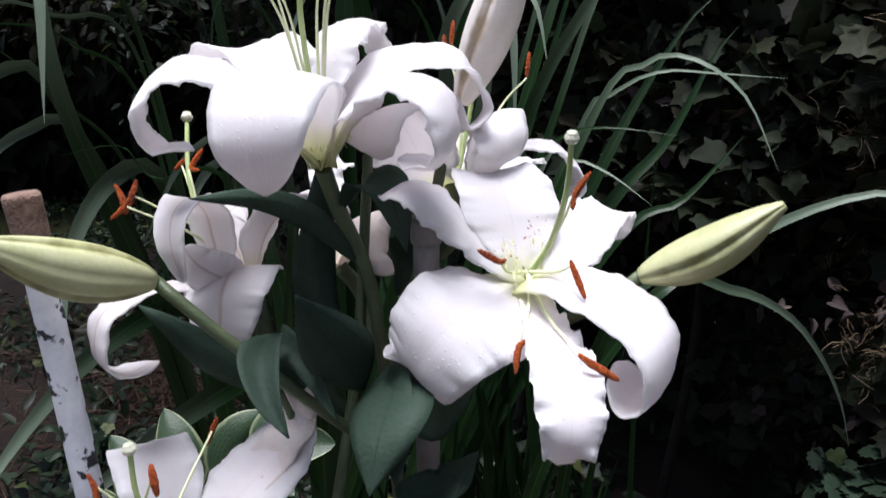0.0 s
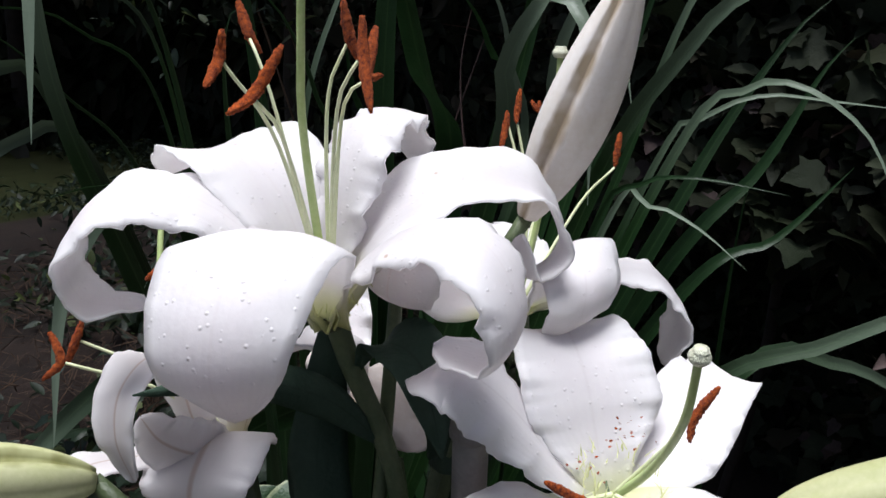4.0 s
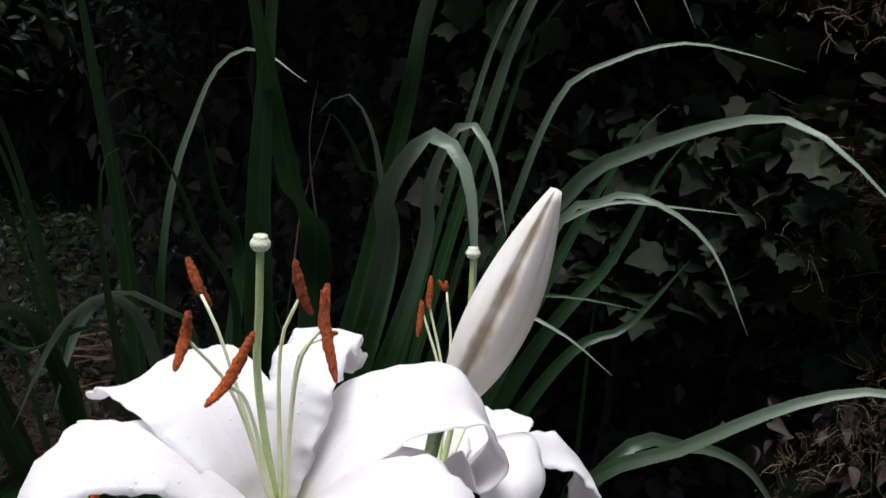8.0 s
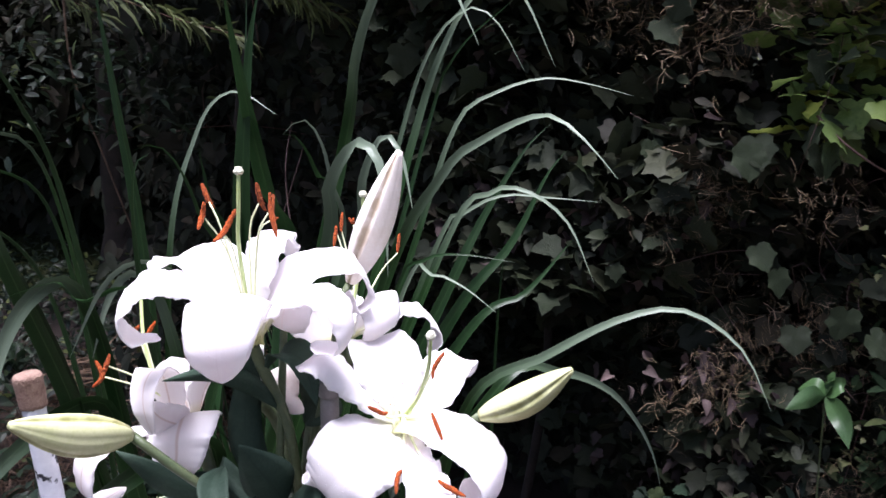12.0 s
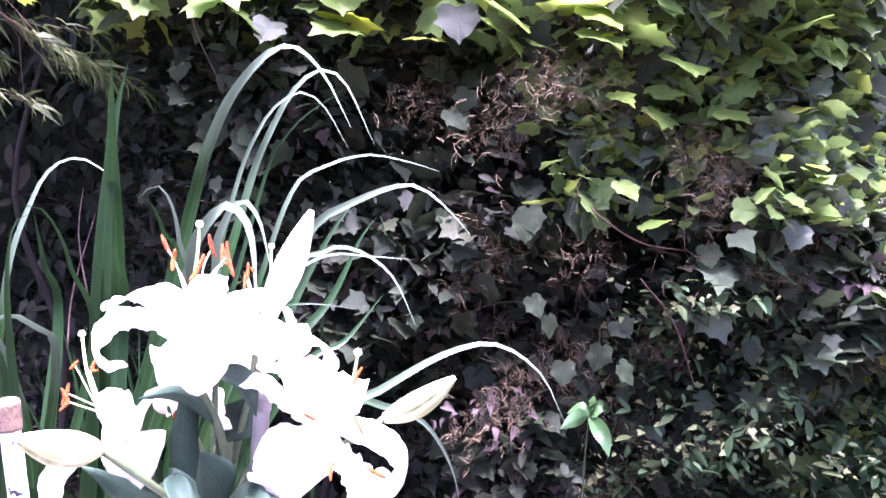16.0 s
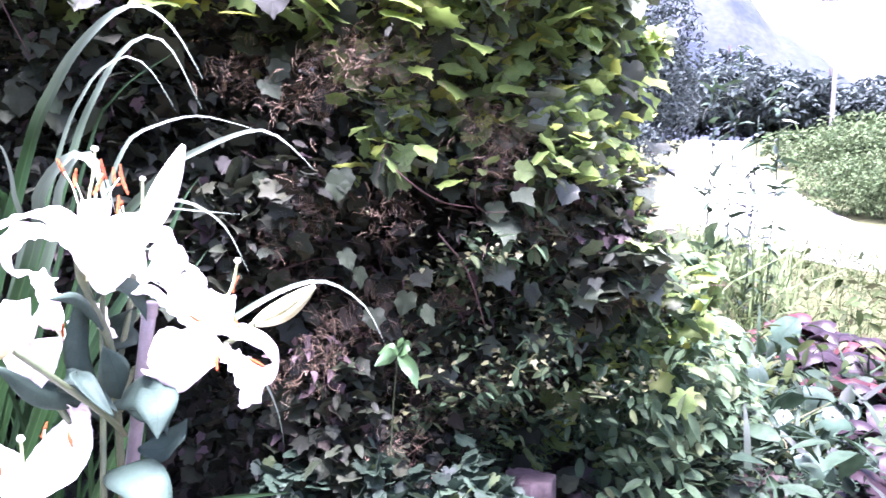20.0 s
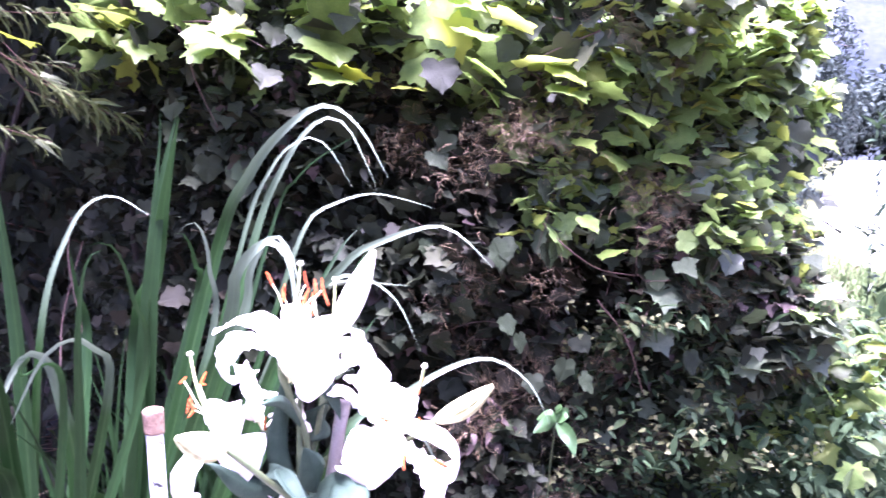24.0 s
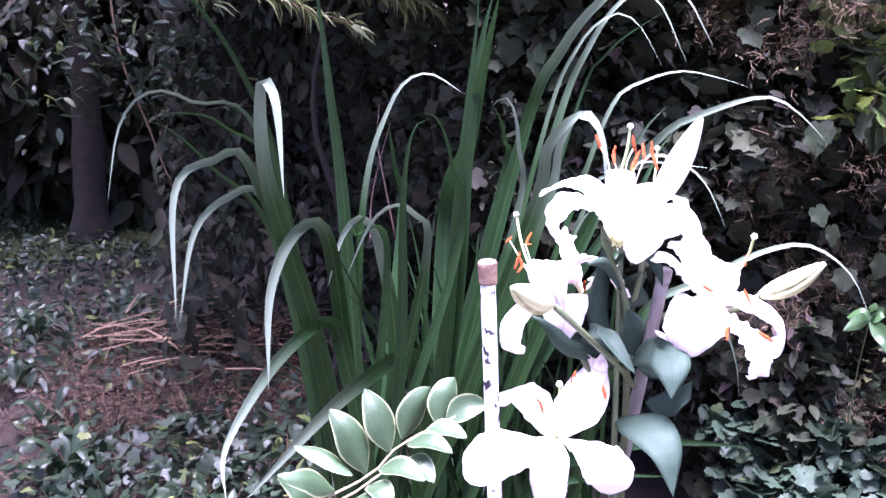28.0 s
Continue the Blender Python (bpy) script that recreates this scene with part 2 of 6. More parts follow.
# Lit copies of the leaves: sunlight is put into these three colours.
VINETOP = material("vine_leaf_sunlit_tint", (0.14, 0.22, 0.06), (0.27, 0.36, 0.11), 0.45, 25, 0.4, 0.55, 0.65, tint=(0.42, 0.46, 0.08, 0.78), island=True)
VINEHIGH = material("vine_leaf_high_sunlit_tint", (0.08, 0.13, 0.038), (0.17, 0.235, 0.075), 0.45, 25, 0.4, 0.5, 0.6, tint=(0.38, 0.42, 0.07, 0.8))
MAPLE = material("maple_leaf_sunlit_tint", (0.09, 0.14, 0.03), (0.14, 0.2, 0.045), 0.42, 20, 0.3, 0.5, 0.35, tint=(0.34, 0.38, 0.03, 0.8))
TUFT = material("dry_tuft", (0.085, 0.06, 0.034), (0.21, 0.15, 0.085), 0.85, 60, 0.2, 0.15, 0.4, tint=(0.3, 0.22, 0.15, 0.7), island=True)
REDSTEM = material("red_stem", (0.05, 0.026, 0.022), (0.1, 0.052, 0.042), 0.6, 60, 0.2)
# Grey green lightened to put the daylight on the upper hedge into colour.
PALETOP = material("top_leaf_daylight_tint", (0.075, 0.1, 0.06), (0.14, 0.165, 0.105), 0.45, 25, 0.3, 0.3, 0.5, island=True)
DRY = material("dry_stalk", (0.17, 0.1, 0.062), (0.29, 0.19, 0.12), 0.8, 60, 0.2, 0, 0.3, island=True)
# Pale yellow that stands in for daylight seen through gaps in the hedge.
GAPLIGHT = material("gap_light_leaf", (0.16, 0.17, 0.07), (0.26, 0.26, 0.13), 0.6, 25, 0.2, 0.4, 0.4, island=True)
# Used on the hedge's open end, where its lighter green carries the sunlight.
BORDER = material("border_leaf", (0.03, 0.055, 0.026), (0.066, 0.104, 0.05), 0.6, 30, 0.3, 0.25, 0.5, tint=(0.1, 0.12, 0.05, 0.75), island=True)
DEADLEAF = material("dead_leaf", (0.035, 0.022, 0.021), (0.075, 0.05, 0.047), 0.8, 40, 0.5, 0.1, 0.3, island=True)
TWIG = material("twig_brown", (0.09, 0.045, 0.035), (0.17, 0.09, 0.07), 0.85, 60, 0.5)
BARK = material("bark", (0.01, 0.007, 0.006), (0.028, 0.019, 0.016), 0.95, 14, 1.0)
SOIL = material("soil_litter", (0.014, 0.01, 0.008), (0.046, 0.028, 0.021), 0.95, 6, 1.0, fine=14)
STRAW = material("pine_straw", (0.055, 0.03, 0.017), (0.14, 0.082, 0.05), 0.8, 60, 0.2, 0, 0.35, island=True)
WEED = material("weed_leaf", (0.013, 0.027, 0.014), (0.034, 0.055, 0.028), 0.45, 30, 0.3, 0.25, 0.45, tint=(0.2, 0.24, 0.07, 0.9), island=True)
NEEDLE = material("conifer_spray", (0.065, 0.09, 0.028), (0.16, 0.18, 0.07), 0.6, 20, 0.2, 0.2, 0.4, island=True)
STONE = material("stone", (0.05, 0.036, 0.034), (0.11, 0.08, 0.076), 0.9, 9, 1.0)
CONCRETE = material("road_concrete", (0.36, 0.34, 0.32), (0.46, 0.44, 0.42), 0.9, 1.5, 0.5)
WEEDONE = material("weed_leaf_single", (0.02, 0.042, 0.018), (0.042, 0.07, 0.034), 0.42, 30, 0.3, 0.25, 0.4)
GRASS = material("grass", (0.018, 0.034, 0.01), (0.05, 0.06, 0.022), 0.8, 3, 0.4, 0.3, 0.6, tint=(0.09, 0.085, 0.045, 0.75), island=True)
FIELD = material("field", (0.028, 0.036, 0.012), (0.06, 0.062, 0.028), 0.95, 0.8, 0.5)
FARLEAF = material("far_leaf", (0.028, 0.05, 0.018), (0.06, 0.082, 0.034), 0.8, 2, 0.2, 0.25, 0.5, island=True)
FARDARK = material("far_leaf_dark", (0.027, 0.038, 0.034), (0.05, 0.065, 0.057), 0.8, 2, 0.2, 0.2, 0.5, island=True)
# The blue-grey base colour holds the distance haze over the hill.
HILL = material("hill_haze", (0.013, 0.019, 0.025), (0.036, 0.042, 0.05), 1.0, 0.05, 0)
for far in (FARLEAF, FARDARK, HILL, GRASS, FIELD, BORDER):
    far.node_tree.nodes["Principled BSDF"].inputs["Specular IOR Level"].default_value = 0.1
PALEWEED = material("pale_weed", (0.07, 0.105, 0.038), (0.12, 0.16, 0.068), 0.7, 20, 0.2, 0.35, 0.3, island=True)
BEDLEAF = material("bed_leaf", (0.008, 0.017, 0.008), (0.022, 0.038, 0.02), 0.55, 30, 0.3, 0.25, 0.6, tint=(0.06, 0.085, 0.034, 0.84), island=True)
PURPLE = material("purple_leaf", (0.011, 0.007, 0.008), (0.023, 0.014, 0.017), 0.4, 30, 0.4, 0.2, 0.4)
RED = material("red_leaf", (0.028, 0.008, 0.009), (0.05, 0.016, 0.017), 0.45, 30, 0.4, 0.2, 0.4)
for bed in (PURPLE, RED, BEDLEAF, PALEWEED):
    bed.node_tree.nodes["Principled BSDF"].inputs["Specular IOR Level"].default_value = 0.15
BROAD = edged("broad_leaf", (0.03, 0.058, 0.036), (0.036, 0.064, 0.041), (0.05, 0.083, 0.055), 0.1, 0.0, 0.42, 0.2, 0, 0.6)
YOUNG = material("young_leaf", (0.036, 0.08, 0.026), (0.06, 0.12, 0.042), 0.42, 30, 0.3, 0.3, 0.2)
STAKEBROWN = material("stake_brown", (0.165, 0.152, 0.15), (0.24, 0.225, 0.222), 0.45, 40, 0.2)
PLUG = material("wood_plug", (0.1, 0.052, 0.038), (0.27, 0.18, 0.14), 0.9, 60, 0.8)


def peeling():
    m = material("peeling_white_paint", (0.55, 0.56, 0.62), (0.72, 0.73, 0.78), 0.6, 30, 0.3)
    nt = m.node_tree
    bs = nt.nodes["Principled BSDF"]
    tc = nt.nodes.new("ShaderNodeTexCoord")
    nz = nt.nodes.new("ShaderNodeTexNoise")
    nz.inputs["Scale"].default_value, nz.inputs["Detail"].default_value = 70, 5
    nt.links.new(tc.outputs["Object"], nz.inputs["Vector"])
    rp = nt.nodes.new("ShaderNodeValToRGB")
    rp.color_ramp.elements[0].position, rp.color_ramp.elements[1].position = 0.585, 0.61
    nt.links.new(nz.outputs[0], rp.inputs[0])
    mx = nt.nodes.new("ShaderNodeMix")
    mx.data_type = "RGBA"
    nt.links.new(rp.outputs[0], mx.inputs[0])
    nt.links.new(bs.inputs["Base Color"].links[0].from_socket, mx.inputs[6])
    mx.inputs[7].default_value = (0.015, 0.016, 0.022, 1)
    nt.links.new(mx.outputs[2], bs.inputs["Base Color"])
    return m


PEEL = peeling()


# ---- builders ----
def mesh_of(name, verts, faces, mat, smooth=True, uvs=None):
    me = bpy.data.meshes.new(name)
    me.from_pydata([tuple(v) for v in verts], [], [tuple(f) for f in faces])
    me.materials.append(mat)
    if smooth:
        me.polygons.foreach_set("use_smooth", [True] * len(me.polygons))
    if uvs is not None:
        lay = me.uv_layers.new(name="UVMap")
        idx = np.empty(len(me.loops), dtype=np.int32)
        me.loops.foreach_get("vertex_index", idx)
        lay.data.foreach_set("uv", np.asarray(uvs, dtype=np.float32)[idx].ravel())
    me.update()
    return me


def thing(name, label, category, group="", kind="", at=(0, 0, 0)):
    ob = new(name)
    ob.empty_display_size = 0.02
    ob.matrix_world = Matrix.Translation(at)
    return tagged(ob, label, category, group, kind)


def part(name, me, parent, label="", kind="", m=None):
    ob = new(name, me)
    ob.parent = parent
    if parent is not None:
        ob.matrix_parent_inverse = parent.matrix_world.inverted() if parent.parent is None else Matrix.Identity(4)
    if m is not None:
        ob.matrix_basis = m
    return tagged(ob, label, kind=kind)


def spline(knots, n):
    """n + 1 points evenly spaced along a Catmull-Rom curve through the knots."""
    k = np.array(knots, float)
    k = np.vstack([2 * k[0] - k[1], k, 2 * k[-1] - k[-2]])
    pts = []
    for i in range(1, len(k) - 2):
        s = np.linspace(0, 1, 24, endpoint=False)[:, None]
        a, b, c, d = k[i - 1], k[i], k[i + 1], k[i + 2]
        pts.append(0.5 * (2 * b + (c - a) * s + (2 * a - 5 * b + 4 * c - d) * s**2 + (3 * b - a - 3 * c + d) * s**3))
    pts = np.vstack(pts + [k[-2][None]])
    far = np.r_[0, np.cumsum(np.linalg.norm(np.diff(pts, axis=0), axis=1))]
    at = np.linspace(0, far[-1], n + 1)
    return np.stack([np.interp(at, far, pts[:, i]) for i in range(3)], 1)


def unit(v):
    v = np.asarray(v, float)
    return v / np.maximum(np.linalg.norm(v, axis=-1, keepdims=True), 1e-9)


def sheet(pts, side, half, rows, cup=0.0, groove=0.0, ruffle=0.0, waves=5.0, phase=0.0, twist=0.0, tooth=0.0):
    """A strip along pts, half wide on each side, with its cross-section cupped, grooved and ruffled. Returns verts, faces and uvs."""
    n = len(pts)
    tan = unit(np.gradient(pts, axis=0))
    u = np.linspace(0, 1, n)
    s = unit(np.asarray(side, float) - (tan @ np.asarray(side, float))[:, None] * tan) if np.ndim(side) == 1 else side
    nor = np.cross(tan, s)
    if twist:
        a = (twist * u)[:, None]
        s, nor = s * np.cos(a) + nor * np.sin(a), nor * np.cos(a) - s * np.sin(a)
    v = np.linspace(-1, 1, rows)
    verts, uvs = [], []
    for j, w in enumerate(v):
        edge = np.abs(w) ** 2
        jag = 1 + tooth * edge * np.sin(u * 95 + w * 3) * np.sin(u * 37)
        lift = cup * half * edge - groove * np.exp(-((w / 0.16) ** 2)) * np.minimum(1, 3 * (1 - u))
        turn = waves * 6.283 * u + phase + (1.7 if w > 0 else 0)
        lift = lift + ruffle * np.abs(w) ** 3 * (0.7 * np.sin(turn) + 0.5 * np.sin(2.37 * turn + 1.0) * np.sin(0.6 * turn)) * np.minimum(1, 4 * u)
        verts.append(pts + s * (half * w * jag)[:, None] + nor * lift[:, None])
        uvs.append(np.stack([np.full(n, (w + 1) / 2), u], 1))
    verts, uvs = np.concatenate(verts), np.concatenate(uvs)
    faces = [(j * n + i, j * n + i + 1, (j + 1) * n + i + 1, (j + 1) * n + i) for j in range(rows - 1) for i in range(n - 1)]
    return verts, faces, uvs


def tube(knots, r0, r1, n=12, seg=8, bulge=None):
    """A tapering tube along a curve; bulge(u) scales its radius. Returns verts, faces and uvs."""
    pts = spline(knots, n) if len(knots) > 2 else np.linspace(knots[0], knots[1], n + 1)
    tan = unit(np.gradient(pts, axis=0))
    ref = np.array((0.31, 0.22, 0.93)) if abs(tan[0][2]) < 0.8 else np.array((0.94, 0.3, 0.1))
    a = unit(np.cross(tan, ref))
    b = np.cross(tan, a)
    u = np.linspace(0, 1, n + 1)
    r = r0 + (r1 - r0) * u
    if bulge:
        r = r * np.array([bulge(x) for x in u])
    verts, uvs = [], []
    for k in range(seg):
        g = 2 * math.pi * k / seg
        verts.append(pts + (a * math.cos(g) + b * math.sin(g)) * r[:, None])
        uvs.append(np.stack([np.full(n + 1, k / seg), u], 1))
    m = n + 1
    faces = [(k * m + i, ((k + 1) % seg) * m + i, ((k + 1) % seg) * m + i + 1, k * m + i + 1) for k in range(seg) for i in range(n)]
    faces += [tuple(k * m for k in reversed(range(seg))), tuple(k * m + n for k in range(seg))]
    return np.concatenate(verts), faces, np.concatenate(uvs)


def tube_mesh(name, knots, r0, r1, mat, n=12, seg=8, bulge=None):
    v, f, uv = tube(knots, r0, r1, n, seg, bulge)
    return mesh_of(name, v, f, mat, uvs=uv)


def scatter(name, template, mats, rots, scales, places, mat):
    """One mesh of many copies of a template (verts, faces): turned by rots (n, 3, 3), scaled and placed."""
    tv, tf = np.asarray(template[0], float), template[1]
    n = len(places)
    v = np.einsum("nij,kj->nki", rots, tv) * np.asarray(scales)[:, None, None] + np.asarray(places)[:, None, :]
    k = len(tv)
    me = bpy.data.meshes.new(name)
    size = np.array([len(f) for f in tf])
    flat = np.concatenate([np.array(f) for f in tf])
    loops = (flat[None, :] + (np.arange(n) * k)[:, None]).ravel()
    totals = np.tile(size, n)
    starts = np.r_[0, np.cumsum(totals)[:-1]]
    me.vertices.add(n * k)
    me.vertices.foreach_set("co", v.ravel())
    me.loops.add(len(loops))
    me.loops.foreach_set("vertex_index", loops.astype(np.int32))
    me.polygons.add(len(totals))
    me.polygons.foreach_set("loop_start", starts.astype(np.int32))
    me.polygons.foreach_set("use_smooth", np.ones(len(totals), dtype=bool))
    me.materials.append(mat)
    me.update(calc_edges=True)
    me.validate()
    return me


def turns(yaw, pitch, roll):
    cy, sy, cp, sp, cr, sr = np.cos(yaw), np.sin(yaw), np.cos(pitch), np.sin(pitch), np.cos(roll), np.sin(roll)
    z = np.zeros_like(cy)
    o = np.ones_like(cy)
    A = np.stack([cy, -sy, z, sy, cy, z, z, z, o], -1).reshape(-1, 3, 3)
    B = np.stack([o, z, z, z, cp, -sp, z, sp, cp], -1).reshape(-1, 3, 3)
    C = np.stack([cr, z, sr, z, o, z, -sr, z, cr], -1).reshape(-1, 3, 3)
    return A @ B @ C


def lobed_leaf(lobes=5, fold=0.18, droop=0.25):
    """A palmate vine leaf, one unit long, its stalk end at the origin, growing along +y with +z up."""
    out = []
    spec = {5: [(0.0, 0.05), (0.14, -0.07), (0.34, -0.04), (0.5, 0.1), (0.44, 0.24), (0.47, 0.36), (0.57, 0.5), (0.43, 0.57), (0.33, 0.68), (0.23, 0.82), (0.08, 0.9), (0.0, 1.0)],
            7: [(0.0, 0.04), (0.12, -0.06), (0.3, -0.12), (0.28, 0.06), (0.5, 0.12), (0.48, 0.27), (0.6, 0.48), (0.45, 0.5), (0.33, 0.56), (0.3, 0.72), (0.14, 0.77), (0.0, 1.0)],
            9: [(0.0, 0.03), (0.16, -0.14), (0.33, -0.1), (0.38, 0.04), (0.52, 0.14), (0.47, 0.3), (0.57, 0.46), (0.44, 0.54), (0.44, 0.72), (0.27, 0.73), (0.2, 0.9), (0.08, 0.84), (0.0, 0.94)],
            3: [(0.0, 0.06), (0.2, -0.03), (0.37, 0.08), (0.4, 0.24), (0.52, 0.44), (0.3, 0.5), (0.21, 0.67), (0.14, 0.83), (0.0, 1.0)]}[lobes]
    right = spec
    left = [(-x, y) for x, y in spec[1:-1]][::-1]
    ring = right + left
    v = [(x, y, fold * abs(x) - droop * (y**2) * 0.5 - 0.3 * x * x + 0.04 * math.sin(9 * y + 5 * x)) for x, y in ring]
    v.append((0, 0.35, -0.02))
    c = len(ring)
    f = [(c, i, (i + 1) % c) for i in range(c)]
    return v, f


def oval_leaf(width=0.42, fold=0.15, droop=0.3, n=5):
    v, f = [], []
    for i in range(n + 1):
        u = i / n
        w = width * math.sin(math.pi * min(1, u * 0.93 + 0.04)) ** 0.8 * 0.5 * (1.25 - 0.5 * u)
        for s in (-1, 0, 1):
            v.append((s * w, u, fold * abs(s) * w * 2 - droop * u * u * 0.5))
    for i in range(n):
        a = i * 3
        f += [(a, a + 1, a + 4, a + 3), (a + 1, a + 2, a + 5, a + 4)]
    return v, f


def needle_leaf(width=0.03, droop=0.2):
    return [(-width, 0, 0), (width, 0, 0), (width * 0.8, 0.5, -droop * 0.2), (-width * 0.8, 0.5, -droop * 0.2), (0, 1, -droop)], [(0, 1, 2, 3), (3, 2, 4)]


VINE5, VINE3, OVAL, MAPLE7 = lobed_leaf(5, 0.28, 0.35), lobed_leaf(3, 0.3, 0.4), oval_leaf(), lobed_leaf(7, 0.16, 0.4)
ROUND9 = lobed_leaf(9, 0.2, 0.2)
rng = np.random.default_rng(7)


def smooth(a, b, x):
    t = np.clip((x - a) / (b - a), 0, 1)
    return t * t * (3 - 2 * t)


def ground_height(x, y):
    x, y = np.asarray(x, float), np.asarray(y, float)
    d = np.hypot(x, y)
    bumps = 0.02 * np.sin(3.1 * x + 1.3) * np.cos(2.7 * y) + 0.012 * np.sin(7.3 * x) * np.sin(8.1 * y + 0.5)
    return bumps * (1 - smooth(6, 12, d)) + 1.35 * smooth(8, 60, d) + 0.05 * smooth(0.8, 2.0, x) * (1 - smooth(3, 6, d))


# ---- ground, road, distance ----
def build_ground():
    rings = np.r_[0.0, np.linspace(0.15, 4, 40), np.geomspace(4.3, 600, 50)]
    seg = 120
    v, f = [], []
    for r in rings:
        for k in range(seg):
            a = 2 * math.pi * k / seg
            x, y = r * math.cos(a) + 0.3, r * math.sin(a) + 0.8
            v.append((x, y, float(ground_height(x, y))))
    for i in range(len(rings) - 1):
        for k in range(seg):
            f.append((i * seg + k, i * seg + (k + 1) % seg, (i + 1) * seg + (k + 1) % seg, (i + 1) * seg + k))
    ob = new("ground", mesh_of("ground", v, f, SOIL))
    tagged(ob, "dark garden soil with needle litter and a pale field beyond", "ground", kind="structure")
    ob.data.materials.append(FIELD)
    for p in ob.data.polygons:
        if p.center.length > 5.5 or (p.center.x > 2.6 and p.center.y < 6):
            p.material_index = 1


build_ground()


def draped_strip(name, knots, widths, mat, lift, label, category):
    pts = spline(knots, 40)
    tan = unit(np.gradient(pts, axis=0))
    side = np.stack([tan[:, 1], -tan[:, 0], np.zeros(len(tan))], 1)
    w = np.interp(np.linspace(0, 1, len(pts)), np.linspace(0, 1, len(widths)), widths)
    v = []
    for k in np.linspace(-1, 1, 7):
        q = pts + side * (w * k)[:, None]
        q[:, 2] = ground_height(q[:, 0], q[:, 1]) + lift * (1 if abs(k) < 0.95 else -1)
        v.append(q)
    n = len(pts)
    f = [(j * n + i, j * n + i + 1, (j + 1) * n + i + 1, (j + 1) * n + i) for j in range(6) for i in range(n - 1)]
    return tagged(new(name, mesh_of(name, np.concatenate(v), f, mat)), label, category, kind="structure")


draped_strip("road", [(13.5, -6.0, 0), (10.0, -1.0, 0), (9.6, 2.6, 0), (10.8, 5.6, 0), (13.6, 8.2, 0), (18.9, 12.1, 0), (28.2, 18.6, 0), (46.0, 30.5, 0), (62.0, 41.0, 0)], [1.6, 1.6, 1.7, 1.7, 1.7, 1.7, 1.9, 2.2, 2.4], CONCRETE, 0.03,
             "pale concrete lane running away between grassy banks", "road")


def build_hill(name, centre, wide, high, deep, mat, label):
    v, f, n, m = [], [], 160, 10
    for i in range(n + 1):
        a = i / n * 2 - 1
        for j in range(m + 1):
            b = j / m
            h = high * (0.14 + 0.86 * float(smooth(0.85, -0.1, a))) * (1 + 0.05 * math.sin(9 * a) + 0.03 * math.sin(31 * a) + 0.015 * math.sin(83 * a + b)) * math.sin(b * math.pi / 2)
            v.append((a * wide, b * deep, h + 2.5 * math.sin(31 * a + 5 * b) * b * (1 - b)))
    for i in range(n):
        for j in range(m):
            f.append((i * (m + 1) + j, (i + 1) * (m + 1) + j, (i + 1) * (m + 1) + j + 1, i * (m + 1) + j + 1))
    ob = new(name, mesh_of(name, v, f, mat))
    yaw = math.atan2(-centre[0], centre[1])
    ob.matrix_world = pose(*centre, 0, 0, math.degrees(yaw))
    tagged(ob, label, "hill", kind="structure")


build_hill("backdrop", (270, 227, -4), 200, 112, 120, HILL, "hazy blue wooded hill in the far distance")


def foliage(name, n, sampler, template, size, mat, parent, label="", face=None, spread=1.0, droop=-0.4):
    """Leaves by the thousand in one mesh of kind stuff, at sampler(n) places; face: the yaw they mostly turn to."""
    p = sampler(n)
    yaw = rng.uniform(0, 6.283, len(p)) if face is None else rng.normal(face, spread, len(p))
    rots = turns(yaw, rng.normal(droop, 0.5, len(p)), rng.normal(0, 0.5, len(p)))
    me = scatter(name, template, None, rots, rng.uniform(*size, len(p)), p, mat)
    ob = part(name, me, parent, label, "stuff") if parent else tagged(new(name, me), label, kind="stuff")
    return ob


# ---- lilies ----
def petal_mesh(knots, width, axis, cup=0.2, ruffle=0.0016, waves=4.0, phase=0.0, twist=0.0, mat=None, broad=0.42, side=None, blunt=2.4, foot=0.3):
    pts = spline(knots, 64)
    u = np.linspace(0, 1, 65)
    half = 0.5 * width * np.where(u < broad, foot + (1 - foot) * smooth(0, broad, u), np.sqrt(np.clip(1 - (np.maximum(u - broad, 0) / (1 - broad)) ** blunt, 0.0006, 1)))
    s = np.cross(np.asarray(axis, float), np.asarray(knots[min(2, len(knots) - 1)], float) - np.asarray(knots[0], float)) if side is None else np.asarray(side, float)
    v, f, uv = sheet(pts, unit(s), half, 13, cup, 0.0009, ruffle * 1.2, waves * 1.3, phase, twist, 0.009)
    return mesh_of("petal", v, f, mat or PETAL, uvs=uv)


def add_petal(flower, knots, width, axis, **kw):
    ob = part("petal", petal_mesh(knots, width, axis, **kw), flower)
    so = ob.modifiers.new("thick", "SOLIDIFY")
    so.thickness, so.offset = 0.0011, 0
    return ob


def anther_mesh(knots, r=0.0024):
    """A slim pollen sac, rounded at both ends, with a seam along it and a grainy skin."""
    v, f, uv = tube(knots, r, r * 0.9, 30, 12, lambda u: max(0.12, math.sin(math.pi * (0.02 + 0.96 * u)) ** 0.45) * (1 + 0.05 * math.sin(u * 23)))
    seam = np.cos(uv[:, 0] * 2 * math.pi)
    grain = 0.00016 * (np.sin(v[:, 0] * 5100 + 3) + np.sin(v[:, 1] * 4700) + np.sin(v[:, 2] * 5600 + 1))
    mid = spline(knots, 30)
    axis = np.tile(mid, (12, 1))
    v = axis + (v - axis) * (1 - 0.3 * np.exp(-((seam - 1) / 0.16) ** 2))[:, None] + unit(v - axis) * grain[:, None]
    return mesh_of("anther", v, f, ANTHER)


